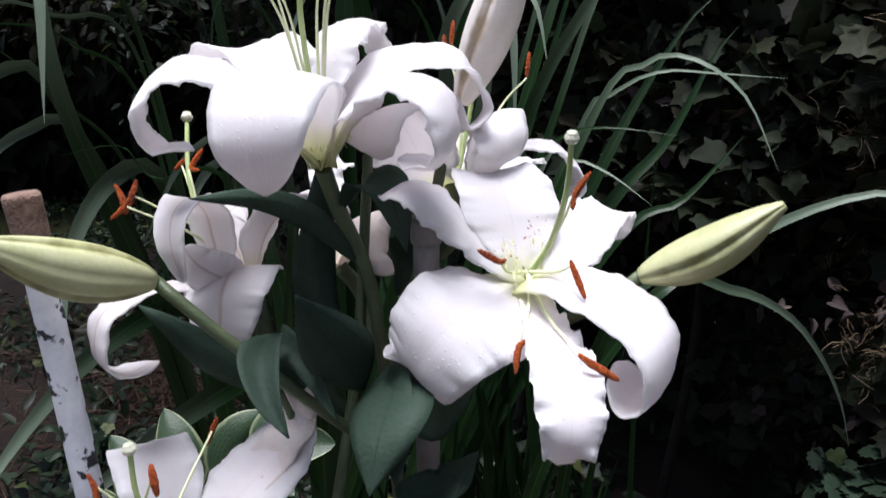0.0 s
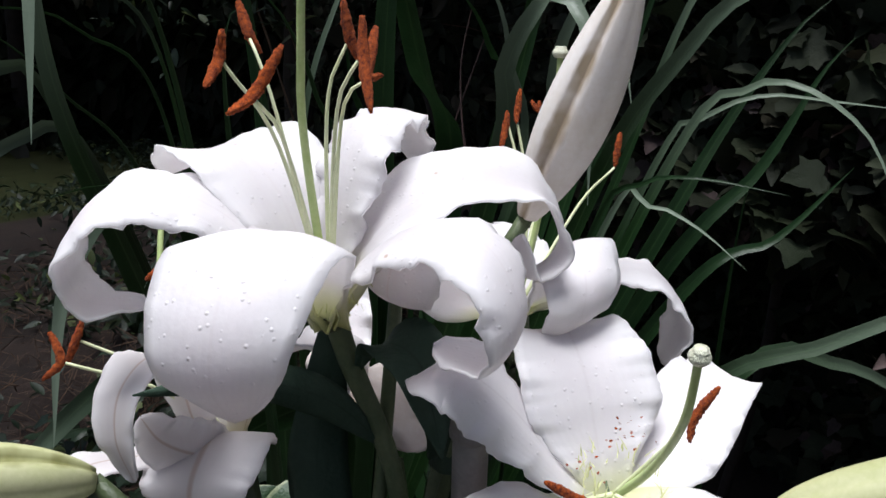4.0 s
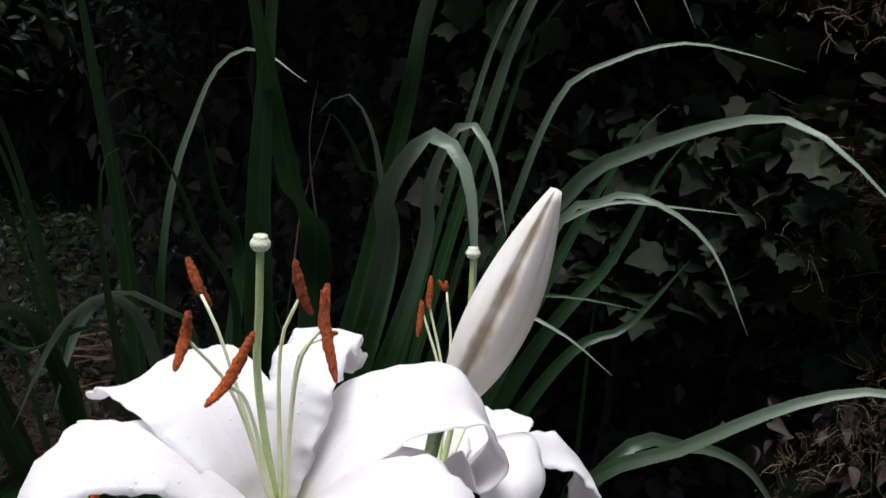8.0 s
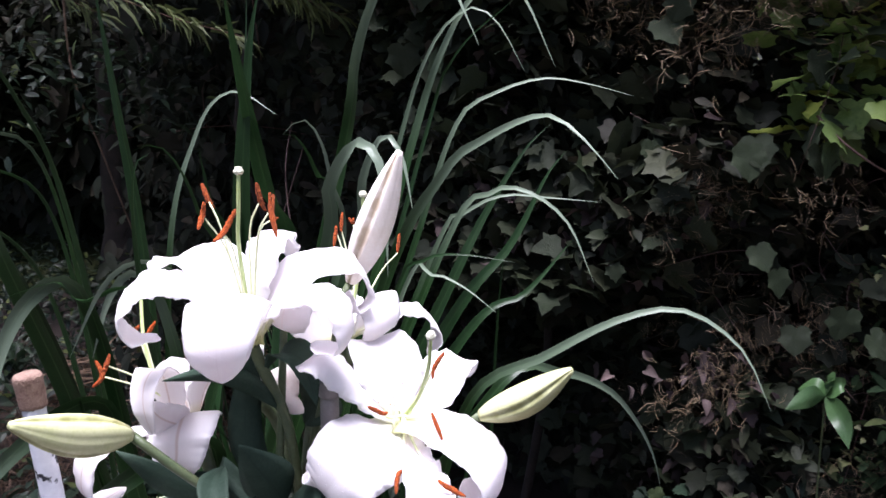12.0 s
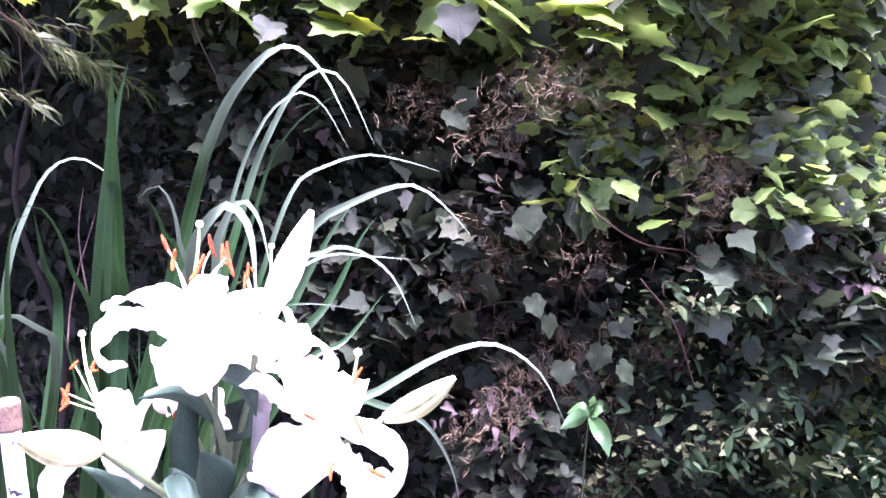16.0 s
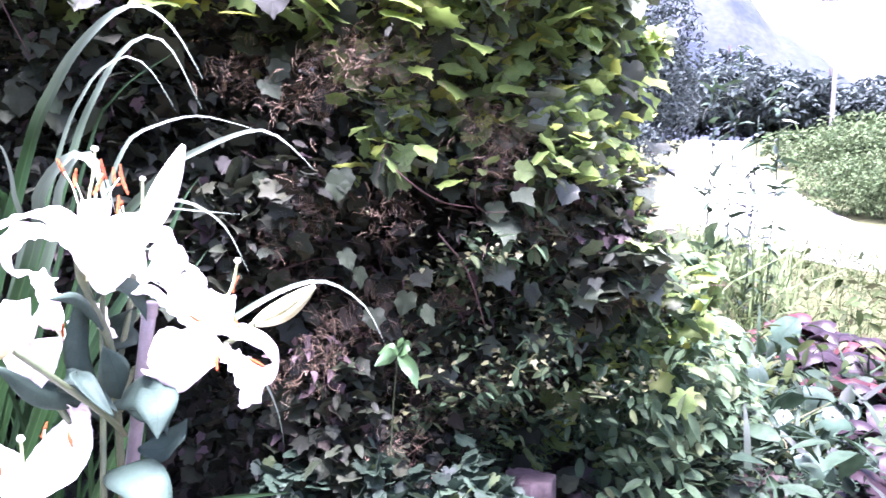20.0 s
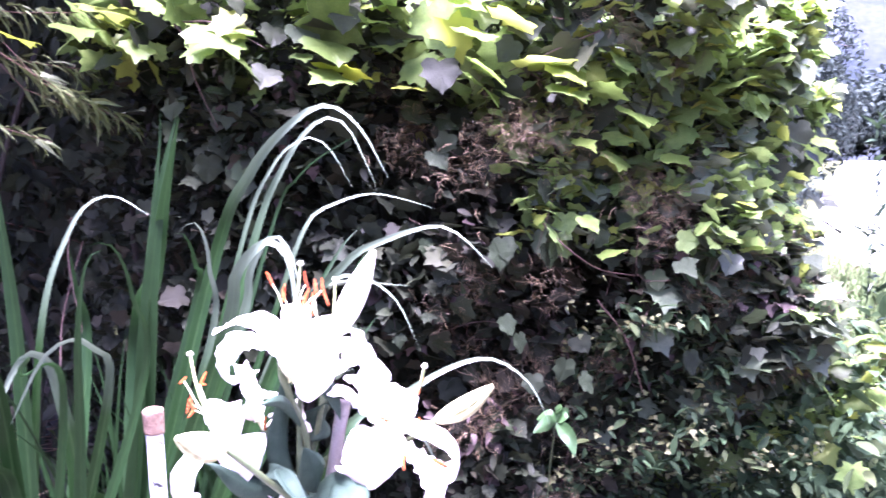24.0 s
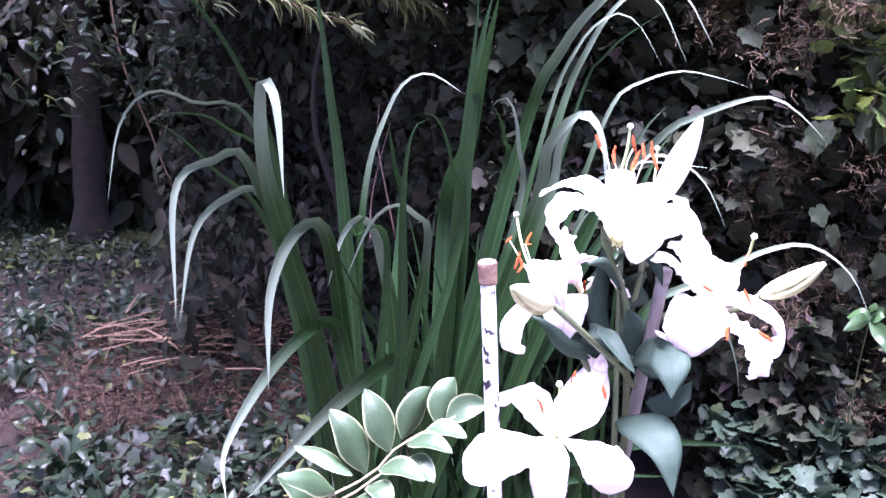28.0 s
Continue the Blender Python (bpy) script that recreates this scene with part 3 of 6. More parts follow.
def add_stamen(flower, base, mid, end, a0, a1, r=0.0024):
    """A filament from base to end, and an anther from a0 to a1 balanced on it."""
    fil = part("filament", tube_mesh("filament", [base, mid, end], 0.0013, 0.0007, FILAMENT, 14, 6), flower, "pale green filament")
    m = (np.array(a0) + np.array(a1)) / 2 + (np.array(end) - (np.array(a0) + np.array(a1)) / 2) * 0.75
    part("anther", anther_mesh([a0, tuple(m), a1], r), flower, "rust orange pollen covered anther")


def add_style(flower, knots, r=0.0019):
    part("style", tube_mesh("style", knots, r, r * 0.85, STYLE, 16, 8), flower, "green style")
    tip, t = np.array(knots[-1], float), unit(np.array(knots[-1], float) - np.array(knots[-2], float))
    v, f, uv = tube([tuple(tip - t * 0.003), tuple(tip + t * 0.003)], 0.0042, 0.0042, 8, 12, lambda u: 0.55 + 0.45 * math.sin(math.pi * min(0.9, u + 0.08)))
    part("stigma", mesh_of("stigma", v, f, STIGMA), flower, "knobbed pale stigma")


def add_flower(plant, pedicel, label, throat=0.006):
    """The pedicel with the receptacle at its end; petals and stamens hang under it."""
    return part("flower", tube_mesh("flower", pedicel, 0.0036, throat, STEM, 14, 10), plant, label)


def bud_mesh(base, tip, r, bend=(0, 0, 0), mat=None):
    mid = (np.array(base) * 0.5 + np.array(tip) * 0.5) + np.array(bend)
    n, seg = 26, 48
    pts = spline([base, tuple(mid), tip], n)
    tan = unit(np.gradient(pts, axis=0))
    a = unit(np.cross(tan, (0.3, 0.9, 0.2)))
    b = np.cross(tan, a)
    u = np.linspace(0, 1, n + 1)
    rad = r * np.clip(np.sin(np.pi * np.clip(u * 0.9 + 0.06, 0, 1)) ** 0.75 * (1.08 - 0.32 * u), 0.03, 2)
    v, uv = [], []
    for k in range(seg):
        g = 2 * math.pi * k / seg
        w = 1.5 * (g - 1.35)
        lobe = 1 + 0.1 * abs(math.cos(w)) - 0.26 * math.exp(-((math.sin(w)) / 0.18) ** 2)
        rib = 0.04 * math.exp(-((math.cos(w)) / 0.12) ** 2)
        v.append(pts + (a * math.cos(g) + b * math.sin(g)) * (rad * (lobe - rib))[:, None])
        uv.append(np.stack([np.full(n + 1, 0.5 + 0.5 * abs(math.cos(w))), u], 1))
    m = n + 1
    f = [(k * m + i, ((k + 1) % seg) * m + i, ((k + 1) % seg) * m + i + 1, k * m + i + 1) for k in range(seg) for i in range(n)]
    f += [tuple(k * m + n for k in range(seg)), tuple(k * m for k in reversed(range(seg)))]
    return mesh_of("bud", np.concatenate(v), f, mat, uvs=np.concatenate(uv))


def leaf_mesh(knots, width, side, mat, cup=0.35, broad=0.4, rows=7, ruffle=0.0, name="leaf", point=1.3, twist=0.0):
    pts = spline(knots, 18)
    u = np.linspace(0, 1, 19)
    half = 0.5 * width * np.where(u < broad, 0.1 + 0.9 * np.sin(np.clip(u / broad, 0, 1) * math.pi / 2), np.clip(1 - (np.maximum(u - broad, 0) / (1 - broad)) ** 1.7, 0.004, 1) ** (0.8 * point))
    v, f, uv = sheet(pts, unit(side), half, rows, cup, 0.0012, ruffle, 3, 0, twist)
    return mesh_of(name, v, f, mat, uvs=uv)


def lily_leaf(plant, knots, width, side, **kw):
    ob = part("leaf", leaf_mesh(knots, width, side, LILYLEAF, **kw), plant, "dull dark green leaf")
    so = ob.modifiers.new("thick", "SOLIDIFY")
    so.thickness = 0.0007


lily = thing("lily_plant", "white trumpet lily plant in full flower tied beside a stake", "lily", at=(0.0, 0.62, 0.0))
UP = (0.0, -0.2, 1.0)

# the top flower
A0 = (-0.046, 0.582, 1.036)
fa = add_flower(lily, [(-0.015, 0.596, 0.879), (-0.024, 0.599, 0.957), (-0.045, 0.606, 1.012), (-0.055, 0.606, 1.052), A0], "open white lily flower facing up with rusty anthers", 0.0065)
add_petal(fa, [A0, (-0.062, 0.576, 1.062), (-0.077, 0.572, 1.081), (-0.100, 0.566, 1.098), (-0.128, 0.559, 1.100), (-0.148, 0.553, 1.080), (-0.144, 0.554, 1.056), (-0.118, 0.560, 1.051)], 0.040, UP, cup=-0.22, broad=0.52, blunt=2.1, twist=-0.11, side=(0.01, -0.96, -0.29), ruffle=0.0017, waves=6)
add_petal(fa, [A0, (-0.048, 0.568, 1.057), (-0.050, 0.554, 1.076), (-0.053, 0.531, 1.093), (-0.058, 0.503, 1.095), (-0.062, 0.482, 1.077), (-0.064, 0.479, 1.054), (-0.064, 0.497, 1.033)], 0.061, UP, cup=-0.24, broad=0.47, blunt=2.1, twist=-0.05, side=(0.99, -0.11, -0.01), ruffle=0.0008, waves=3)
add_petal(fa, [A0, (-0.034, 0.574, 1.061), (-0.020, 0.566, 1.078), (0.002, 0.552, 1.090), (0.025, 0.536, 1.085), (0.036, 0.528, 1.061), (0.026, 0.533, 1.040), (0.002, 0.545, 1.042)], 0.044, UP, cup=-0.35, broad=0.32, blunt=2.3, twist=-0.10, side=(0.43, 0.89, 0.18), ruffle=0.0024, waves=5)
add_petal(fa, [A0, (-0.029, 0.589, 1.074), (-0.011, 0.595, 1.089), (0.016, 0.603, 1.097), (0.043, 0.610, 1.091), (0.054, 0.610, 1.066), (0.038, 0.601, 1.053), (0.037, 0.596, 1.074)], 0.050, UP, cup=0.13, broad=0.33, blunt=1.5, twist=0.40, side=(-0.38, 0.92, 0.11), ruffle=0.0012, waves=4)
add_petal(fa, [A0, (-0.047, 0.588, 1.060), (-0.045, 0.591, 1.079), (-0.041, 0.597, 1.100), (-0.035, 0.610, 1.117), (-0.026, 0.629, 1.124), (-0.018, 0.644, 1.117), (-0.011, 0.646, 1.096)], 0.036, UP, cup=-0.30, broad=0.52, blunt=3.0, twist=0.10, side=(-0.89, 0.46, -0.08), ruffle=0.0035, waves=5)
add_petal(fa, [A0, (-0.058, 0.589, 1.057), (-0.061, 0.591, 1.074), (-0.070, 0.596, 1.093), (-0.084, 0.605, 1.106), (-0.102, 0.616, 1.108), (-0.117, 0.625, 1.103), (-0.133, 0.634, 1.092)], 0.063, UP, cup=0.16, broad=0.60, blunt=1.4, twist=0.03, side=(-0.74, -0.66, -0.08), ruffle=0.0012, waves=4)
add_style(fa, [A0, (-0.052, 0.575, 1.119), (-0.049, 0.566, 1.157), (-0.047, 0.565, 1.185)])
T0 = (-0.046, 0.58, 1.045)
add_stamen(fa, T0, (-0.060, 0.564, 1.119), (-0.075, 0.548, 1.153), (-0.073, 0.547, 1.164), (-0.078, 0.537, 1.144))
add_stamen(fa, T0, (-0.065, 0.579, 1.134), (-0.075, 0.586, 1.159), (-0.080, 0.591, 1.173), (-0.071, 0.588, 1.152))
add_stamen(fa, T0, (-0.053, 0.549, 1.121), (-0.058, 0.529, 1.141), (-0.048, 0.535, 1.159), (-0.065, 0.520, 1.137))
add_stamen(fa, T0, (-0.043, 0.580, 1.131), (-0.033, 0.581, 1.158), (-0.035, 0.582, 1.173), (-0.029, 0.581, 1.149))
add_stamen(fa, T0, (-0.035, 0.559, 1.131), (-0.023, 0.553, 1.154), (-0.023, 0.555, 1.168), (-0.019, 0.543, 1.134))
add_stamen(fa, T0, (-0.036, 0.574, 1.128), (-0.025, 0.568, 1.143), (-0.022, 0.580, 1.163), (-0.018, 0.569, 1.145))

def add_bristles(flower, centre, axis, reach, n, seed):
    """The pale bristles round the throat."""
    r = np.random.default_rng(seed)
    ax = unit(np.array(axis, float))
    p = unit(np.cross(ax, r.normal(0, 1, (n, 3)))) * r.uniform(0.5, 1.0, (n, 1)) * reach
    q = np.array(centre) + p + ax * (0.012 + 0.1 * np.linalg.norm(p, axis=1, keepdims=True))
    rots = turns(r.uniform(0, 6.28, n), r.uniform(0.7, 1.5, n), r.uniform(-0.3, 0.3, n))
    part("bristles", scatter("bristles", needle_leaf(0.06, 0.1), None, rots, r.uniform(0.004, 0.008, n), q, PETAL), flower, "short pale bristles at the throat", "stuff")


add_bristles(fa, A0, UP, 0.02, 70, 3)

# the flower that faces forward
C0 = (0.075, 0.563, 0.966)
CX = (0.2, -0.5, 0.84)
fc = add_flower(lily, [(-0.015, 0.595, 0.872), (0.012, 0.625, 0.908), (0.058, 0.602, 0.938), C0], "open white lily flower facing outward with dark orange anthers", 0.008)
add_petal(fc, [C0, (0.071, 0.572, 0.982), (0.069, 0.577, 0.992), (0.067, 0.583, 1.004), (0.064, 0.591, 1.015), (0.060, 0.601, 1.023), (0.057, 0.611, 1.025), (0.053, 0.623, 1.019)], 0.066, CX, cup=0.11, broad=0.43, blunt=2.8, twist=-0.04, side=(-0.90, -0.43, 0.04), ruffle=0.0010, waves=4)
add_petal(fc, [C0, (0.060, 0.561, 0.976), (0.051, 0.561, 0.986), (0.041, 0.562, 0.999), (0.030, 0.562, 1.012), (0.017, 0.561, 1.023), (0.003, 0.561, 1.026), (-0.011, 0.561, 1.019)], 0.048, CX, cup=-0.29, broad=0.64, blunt=2.8, twist=0.06, side=(-0.33, -0.93, -0.17), ruffle=0.0016, waves=4)
add_petal(fc, [C0, (0.090, 0.575, 0.971), (0.100, 0.586, 0.979), (0.112, 0.600, 0.987), (0.123, 0.614, 0.994), (0.135, 0.630, 0.994), (0.143, 0.642, 0.987), (0.144, 0.647, 0.969)], 0.050, CX, cup=0.09, broad=0.32, blunt=1.3, twist=-0.17, side=(-0.77, 0.51, 0.38), ruffle=0.0024, waves=5)
add_petal(fc, [C0, (0.095, 0.546, 0.973), (0.113, 0.533, 0.970), (0.133, 0.519, 0.960), (0.148, 0.508, 0.941), (0.147, 0.507, 0.915), (0.131, 0.517, 0.906), (0.122, 0.522, 0.926)], 0.060, CX, cup=-0.19, broad=0.33, blunt=3.2, twist=-0.18, side=(0.60, 0.79, 0.13), foot=0.6, ruffle=0.0010, waves=5)
add_petal(fc, [C0, (0.081, 0.540, 0.952), (0.084, 0.524, 0.947), (0.087, 0.504, 0.941), (0.090, 0.486, 0.933), (0.091, 0.471, 0.919), (0.090, 0.466, 0.903), (0.084, 0.476, 0.887)], 0.039, CX, cup=0.07, broad=0.65, blunt=2.1, foot=0.5, twist=0.16, side=(0.95, 0.28, -0.14), ruffle=0.0036, waves=6)
add_petal(fc, [C0, (0.066, 0.547, 0.960), (0.053, 0.533, 0.960), (0.036, 0.519, 0.958), (0.020, 0.510, 0.946), (0.008, 0.515, 0.929), (0.004, 0.531, 0.922), (-0.007, 0.545, 0.933)], 0.076, CX, cup=-0.15, broad=0.32, blunt=1.5, twist=0.20, side=(0.73, -0.37, -0.57), foot=0.45, ruffle=0.0016, waves=4)
add_style(fc, [C0, (0.088, 0.543, 0.992), (0.095, 0.520, 1.025), (0.097, 0.510, 1.056)])
D0 = (0.076, 0.559, 0.971)
add_stamen(fc, D0, (0.064, 0.549, 0.974), (0.059, 0.535, 0.983), (0.046, 0.532, 0.992), (0.062, 0.531, 0.986), 0.002)
add_stamen(fc, D0, (0.094, 0.546, 1.001), (0.100, 0.530, 1.022), (0.110, 0.533, 1.034), (0.099, 0.526, 1.014), 0.002)
add_stamen(fc, D0, (0.091, 0.535, 0.977), (0.098, 0.521, 0.984), (0.097, 0.522, 0.987), (0.104, 0.512, 0.967), 0.002)
add_stamen(fc, D0, (0.074, 0.534, 0.954), (0.066, 0.506, 0.944), (0.073, 0.507, 0.946), (0.064, 0.498, 0.930), 0.0022)
add_stamen(fc, D0, (0.085, 0.529, 0.952), (0.102, 0.486, 0.940), (0.097, 0.488, 0.944), (0.118, 0.484, 0.930), 0.0024)

add_bristles(fc, C0, CX, 0.02, 70, 4)


def add_pollen(flower, centre, spread, n, seed):
    """Grains of pollen fallen on a petal."""
    r = np.random.default_rng(seed)
    q = np.array(centre) + r.normal(0, 1, (n, 3)) * spread
    part("pollen", scatter("pollen", oval_leaf(0.8, 0.1, 0.1, 3), None, turns(r.uniform(0, 6.28, n), r.uniform(0, 1, n), r.uniform(-0.3, 0.3, n)), r.uniform(0.0008, 0.002, n), q, ANTHER), flower, "rusty pollen specks", "stuff")


add_pollen(fc, (0.085, 0.571, 0.995), (0.006, 0.002, 0.005), 22, 5)
add_pollen(fc, (0.066, 0.561, 0.983), (0.006, 0.002, 0.004), 12, 6)

# the flower behind, under the tall bud
E0 = (0.033, 0.676, 1.007)
fd = add_flower(lily, [(-0.016, 0.607, 0.879), (-0.001, 0.662, 0.939), (0.032, 0.665, 0.974), E0], "white lily flower half hidden behind another", 0.008)
add_petal(fd, [E0, (0.046, 0.661, 1.023), (0.049, 0.652, 1.038), (0.054, 0.639, 1.054), (0.060, 0.620, 1.061), (0.065, 0.603, 1.051), (0.062, 0.598, 1.034), (0.049, 0.607, 1.021)], 0.040, UP, cup=-0.35, broad=0.39, blunt=3.2, twist=0.25, side=(0.74, 0.66, 0.14), ruffle=0.0010, waves=4)
add_petal(fd, [E0, (0.052, 0.674, 1.019), (0.066, 0.673, 1.028), (0.085, 0.672, 1.036), (0.104, 0.670, 1.034), (0.118, 0.669, 1.020), (0.120, 0.667, 1.003), (0.111, 0.665, 0.985)], 0.041, UP, cup=-0.15, broad=0.67, blunt=2.4, twist=-0.13, side=(-0.06, 0.99, 0.16), ruffle=0.0016, waves=4)
add_petal(fd, [E0, (0.013, 0.658, 1.020), (0.008, 0.648, 1.036), (0.001, 0.635, 1.054), (-0.009, 0.617, 1.067), (-0.019, 0.597, 1.063), (-0.022, 0.590, 1.046), (-0.014, 0.607, 1.036)], 0.061, UP, cup=-0.32, broad=0.32, blunt=3.0, twist=0.35, side=(0.94, -0.33, 0.11), ruffle=0.0016, waves=4)
add_petal(fd, [E0, (0.032, 0.711, 1.019), (0.026, 0.734, 1.028), (0.019, 0.757, 1.035)], 0.05, UP, cup=0.1)
add_petal(fd, [E0, (0.059, 0.710, 1.013), (0.083, 0.744, 1.015), (0.102, 0.763, 1.008)], 0.045, UP, cup=0.1)
add_style(fd, [E0, (0.045, 0.682, 1.058), (0.053, 0.688, 1.109), (0.055, 0.690, 1.144)])
add_stamen(fd, E0, (0.038, 0.694, 1.063), (0.028, 0.707, 1.107), (0.028, 0.708, 1.112), (0.025, 0.700, 1.092), 0.002)
add_stamen(fd, E0, (0.040, 0.703, 1.061), (0.033, 0.717, 1.107), (0.035, 0.722, 1.122), (0.033, 0.714, 1.104), 0.002)
add_stamen(fd, E0, (0.047, 0.728, 1.070), (0.046, 0.739, 1.106), (0.041, 0.741, 1.113), (0.046, 0.741, 1.113), 0.0018)
add_stamen(fd, E0, (0.068, 0.714, 1.058), (0.088, 0.722, 1.078), (0.091, 0.728, 1.097), (0.089, 0.722, 1.079), 0.002)

# the flower turned away, low by the painted stake
B0 = (-0.108, 0.625, 0.952)
BX = (-0.5, 0.1, 0.85)
fb = add_flower(lily, [(-0.077, 0.582, 0.871), (-0.093, 0.601, 0.912), (-0.106, 0.620, 0.948), B0], "white lily flower turned away showing its ribbed tube", 0.008)
add_petal(fb, [B0, (-0.123, 0.614, 0.970), (-0.125, 0.607, 0.988), (-0.126, 0.598, 1.008), (-0.130, 0.578, 1.020), (-0.134, 0.557, 1.013), (-0.134, 0.549, 0.995), (-0.130, 0.553, 0.973)], 0.031, BX, mat=PETALOUT, cup=0.11, broad=0.32, blunt=1.3, twist=-0.10, side=(0.98, -0.17, 0.04), ruffle=0.0012, waves=4)
add_petal(fb, [B0, (-0.132, 0.609, 0.954), (-0.148, 0.595, 0.961), (-0.169, 0.578, 0.963), (-0.188, 0.564, 0.950), (-0.193, 0.562, 0.924), (-0.183, 0.573, 0.908), (-0.165, 0.592, 0.910)], 0.030, BX, mat=PETALOUT, cup=-0.13, broad=0.60, blunt=2.4, twist=-0.02, side=(0.64, -0.76, -0.11), ruffle=0.0012, waves=4)
add_petal(fb, [B0, (-0.112, 0.617, 0.962), (-0.113, 0.605, 0.968), (-0.114, 0.590, 0.966), (-0.116, 0.579, 0.957), (-0.117, 0.575, 0.942), (-0.119, 0.576, 0.929), (-0.120, 0.579, 0.915)], 0.067, BX, mat=PETALOUT, cup=-0.12, broad=0.32, blunt=1.3, twist=0.13, side=(0.99, -0.07, 0.12), ruffle=0.0016, waves=4)
add_petal(fb, [B0, (-0.102, 0.624, 0.969), (-0.097, 0.625, 0.984), (-0.086, 0.625, 0.999), (-0.069, 0.626, 1.007), (-0.052, 0.628, 1.000), (-0.048, 0.634, 0.986), (-0.058, 0.645, 0.977)], 0.038, BX, mat=PETALOUT, cup=0.32, broad=0.32, blunt=1.7, twist=-0.07, side=(0.39, 0.91, -0.10), ruffle=0.0016, waves=4)
add_petal(fb, [B0, (-0.115, 0.597, 0.962), (-0.129, 0.584, 0.975), (-0.138, 0.583, 0.988)], 0.032, BX, mat=PETALOUT, cup=0.3, side=(0.4, 0.2, 0.9))
add_petal(fb, [B0, (-0.117, 0.631, 0.975), (-0.126, 0.645, 0.994), (-0.117, 0.657, 1.002)], 0.04, BX, mat=PETALOUT, cup=0.2, side=(0.9, 0.3, 0.1))
add_style(fb, [B0, (-0.133, 0.625, 0.977), (-0.149, 0.645, 1.021), (-0.153, 0.666, 1.063)])
add_stamen(fb, B0, (-0.136, 0.608, 0.989), (-0.170, 0.582, 1.015), (-0.177, 0.585, 1.029), (-0.180, 0.578, 1.008), 0.0022)
add_stamen(fb, B0, (-0.135, 0.618, 0.990), (-0.172, 0.598, 1.020), (-0.169, 0.601, 1.029), (-0.177, 0.595, 1.008), 0.0022)
add_stamen(fb, B0, (-0.134, 0.627, 0.984), (-0.148, 0.642, 1.029), (-0.138, 0.646, 1.043), (-0.140, 0.639, 1.029), 0.002)
add_stamen(fb, B0, (-0.137, 0.637, 0.982), (-0.161, 0.668, 1.030), (-0.166, 0.667, 1.026), (-0.157, 0.669, 1.034), 0.002)

# the lowest flower
L0 = (-0.141, 0.527, 0.811)
LX = (-0.3, -0.5, 0.8)
fe = add_flower(lily, [(-0.051, 0.553, 0.748), (-0.089, 0.549, 0.777), L0], "lowest white lily flower facing the path", 0.008)
add_petal(fe, [L0, (-0.164, 0.515, 0.815), (-0.180, 0.507, 0.822), (-0.200, 0.497, 0.829), (-0.221, 0.485, 0.831), (-0.240, 0.474, 0.826), (-0.255, 0.464, 0.817), (-0.269, 0.454, 0.801)], 0.072, LX, cup=-0.33, broad=0.44, blunt=2.8, twist=-0.19, side=(0.36, -0.92, -0.18), ruffle=0.0016, waves=4)
add_petal(fe, [L0, (-0.131, 0.508, 0.816), (-0.126, 0.493, 0.820), (-0.120, 0.474, 0.823), (-0.114, 0.457, 0.820), (-0.109, 0.442, 0.808), (-0.106, 0.438, 0.793), (-0.106, 0.444, 0.775)], 0.063, LX, cup=-0.17, broad=0.68, blunt=2.5, twist=0.31, side=(0.96, 0.23, -0.15), ruffle=0.0016, waves=4)
add_petal(fe, [L0, (-0.162, 0.490, 0.812), (-0.173, 0.467, 0.789), (-0.169, 0.465, 0.739)], 0.045, LX, cup=-0.2)
add_petal(fe, [L0, (-0.150, 0.539, 0.824), (-0.154, 0.546, 0.837), (-0.161, 0.557, 0.850), (-0.170, 0.571, 0.857), (-0.179, 0.586, 0.855), (-0.183, 0.596, 0.844), (-0.183, 0.600, 0.827)], 0.053, LX, cup=-0.03, broad=0.38, blunt=3.2, twist=0.16, side=(-0.89, -0.42, -0.18), ruffle=0.0016, waves=4)
add_petal(fe, [L0, (-0.107, 0.546, 0.837), (-0.080, 0.570, 0.859), (-0.065, 0.577, 0.880)], 0.062, LX, cup=0.05, ruffle=0.001)
add_petal(fe, [L0, (-0.104, 0.555, 0.837), (-0.071, 0.576, 0.872), (-0.073, 0.581, 0.889), (-0.061, 0.565, 0.879)], 0.035, LX, mat=WITHER, ruffle=0.0015)
add_style(fe, [L0, (-0.150, 0.498, 0.857), (-0.152, 0.496, 0.893)])
add_stamen(fe, L0, (-0.160, 0.508, 0.847), (-0.174, 0.496, 0.871), (-0.179, 0.499, 0.877), (-0.172, 0.493, 0.858), 0.0018)
add_stamen(fe, L0, (-0.134, 0.502, 0.847), (-0.117, 0.538, 0.885), (-0.114, 0.539, 0.892), (-0.121, 0.537, 0.875), 0.0018)
add_stamen(fe, L0, (-0.154, 0.505, 0.840), (-0.120, 0.444, 0.903), (-0.121, 0.446, 0.908), (-0.118, 0.442, 0.892), 0.0022)

# fading flower deep between the stems
G0 = (-0.054, 0.673, 0.950)
fg = add_flower(lily, [(-0.022, 0.639, 0.888), (-0.039, 0.669, 0.930), G0], "fading lily flower with browned curled petals", 0.006)
add_petal(fg, [G0, (-0.029, 0.653, 0.991), (-0.025, 0.631, 0.988), (-0.021, 0.617, 0.971), (-0.010, 0.615, 0.958)], 0.03, UP, mat=WITHER, cup=-0.3, ruffle=0.002)
add_petal(fg, [G0, (-0.060, 0.678, 0.971), (-0.070, 0.669, 0.977), (-0.071, 0.656, 0.968)], 0.03, UP, mat=WITHER, cup=-0.2)
add_petal(fg, [G0, (-0.064, 0.706, 1.004), (-0.069, 0.721, 1.028), (-0.061, 0.720, 1.019), (-0.045, 0.720, 1.019)], 0.026, UP, ruffle=0.003)
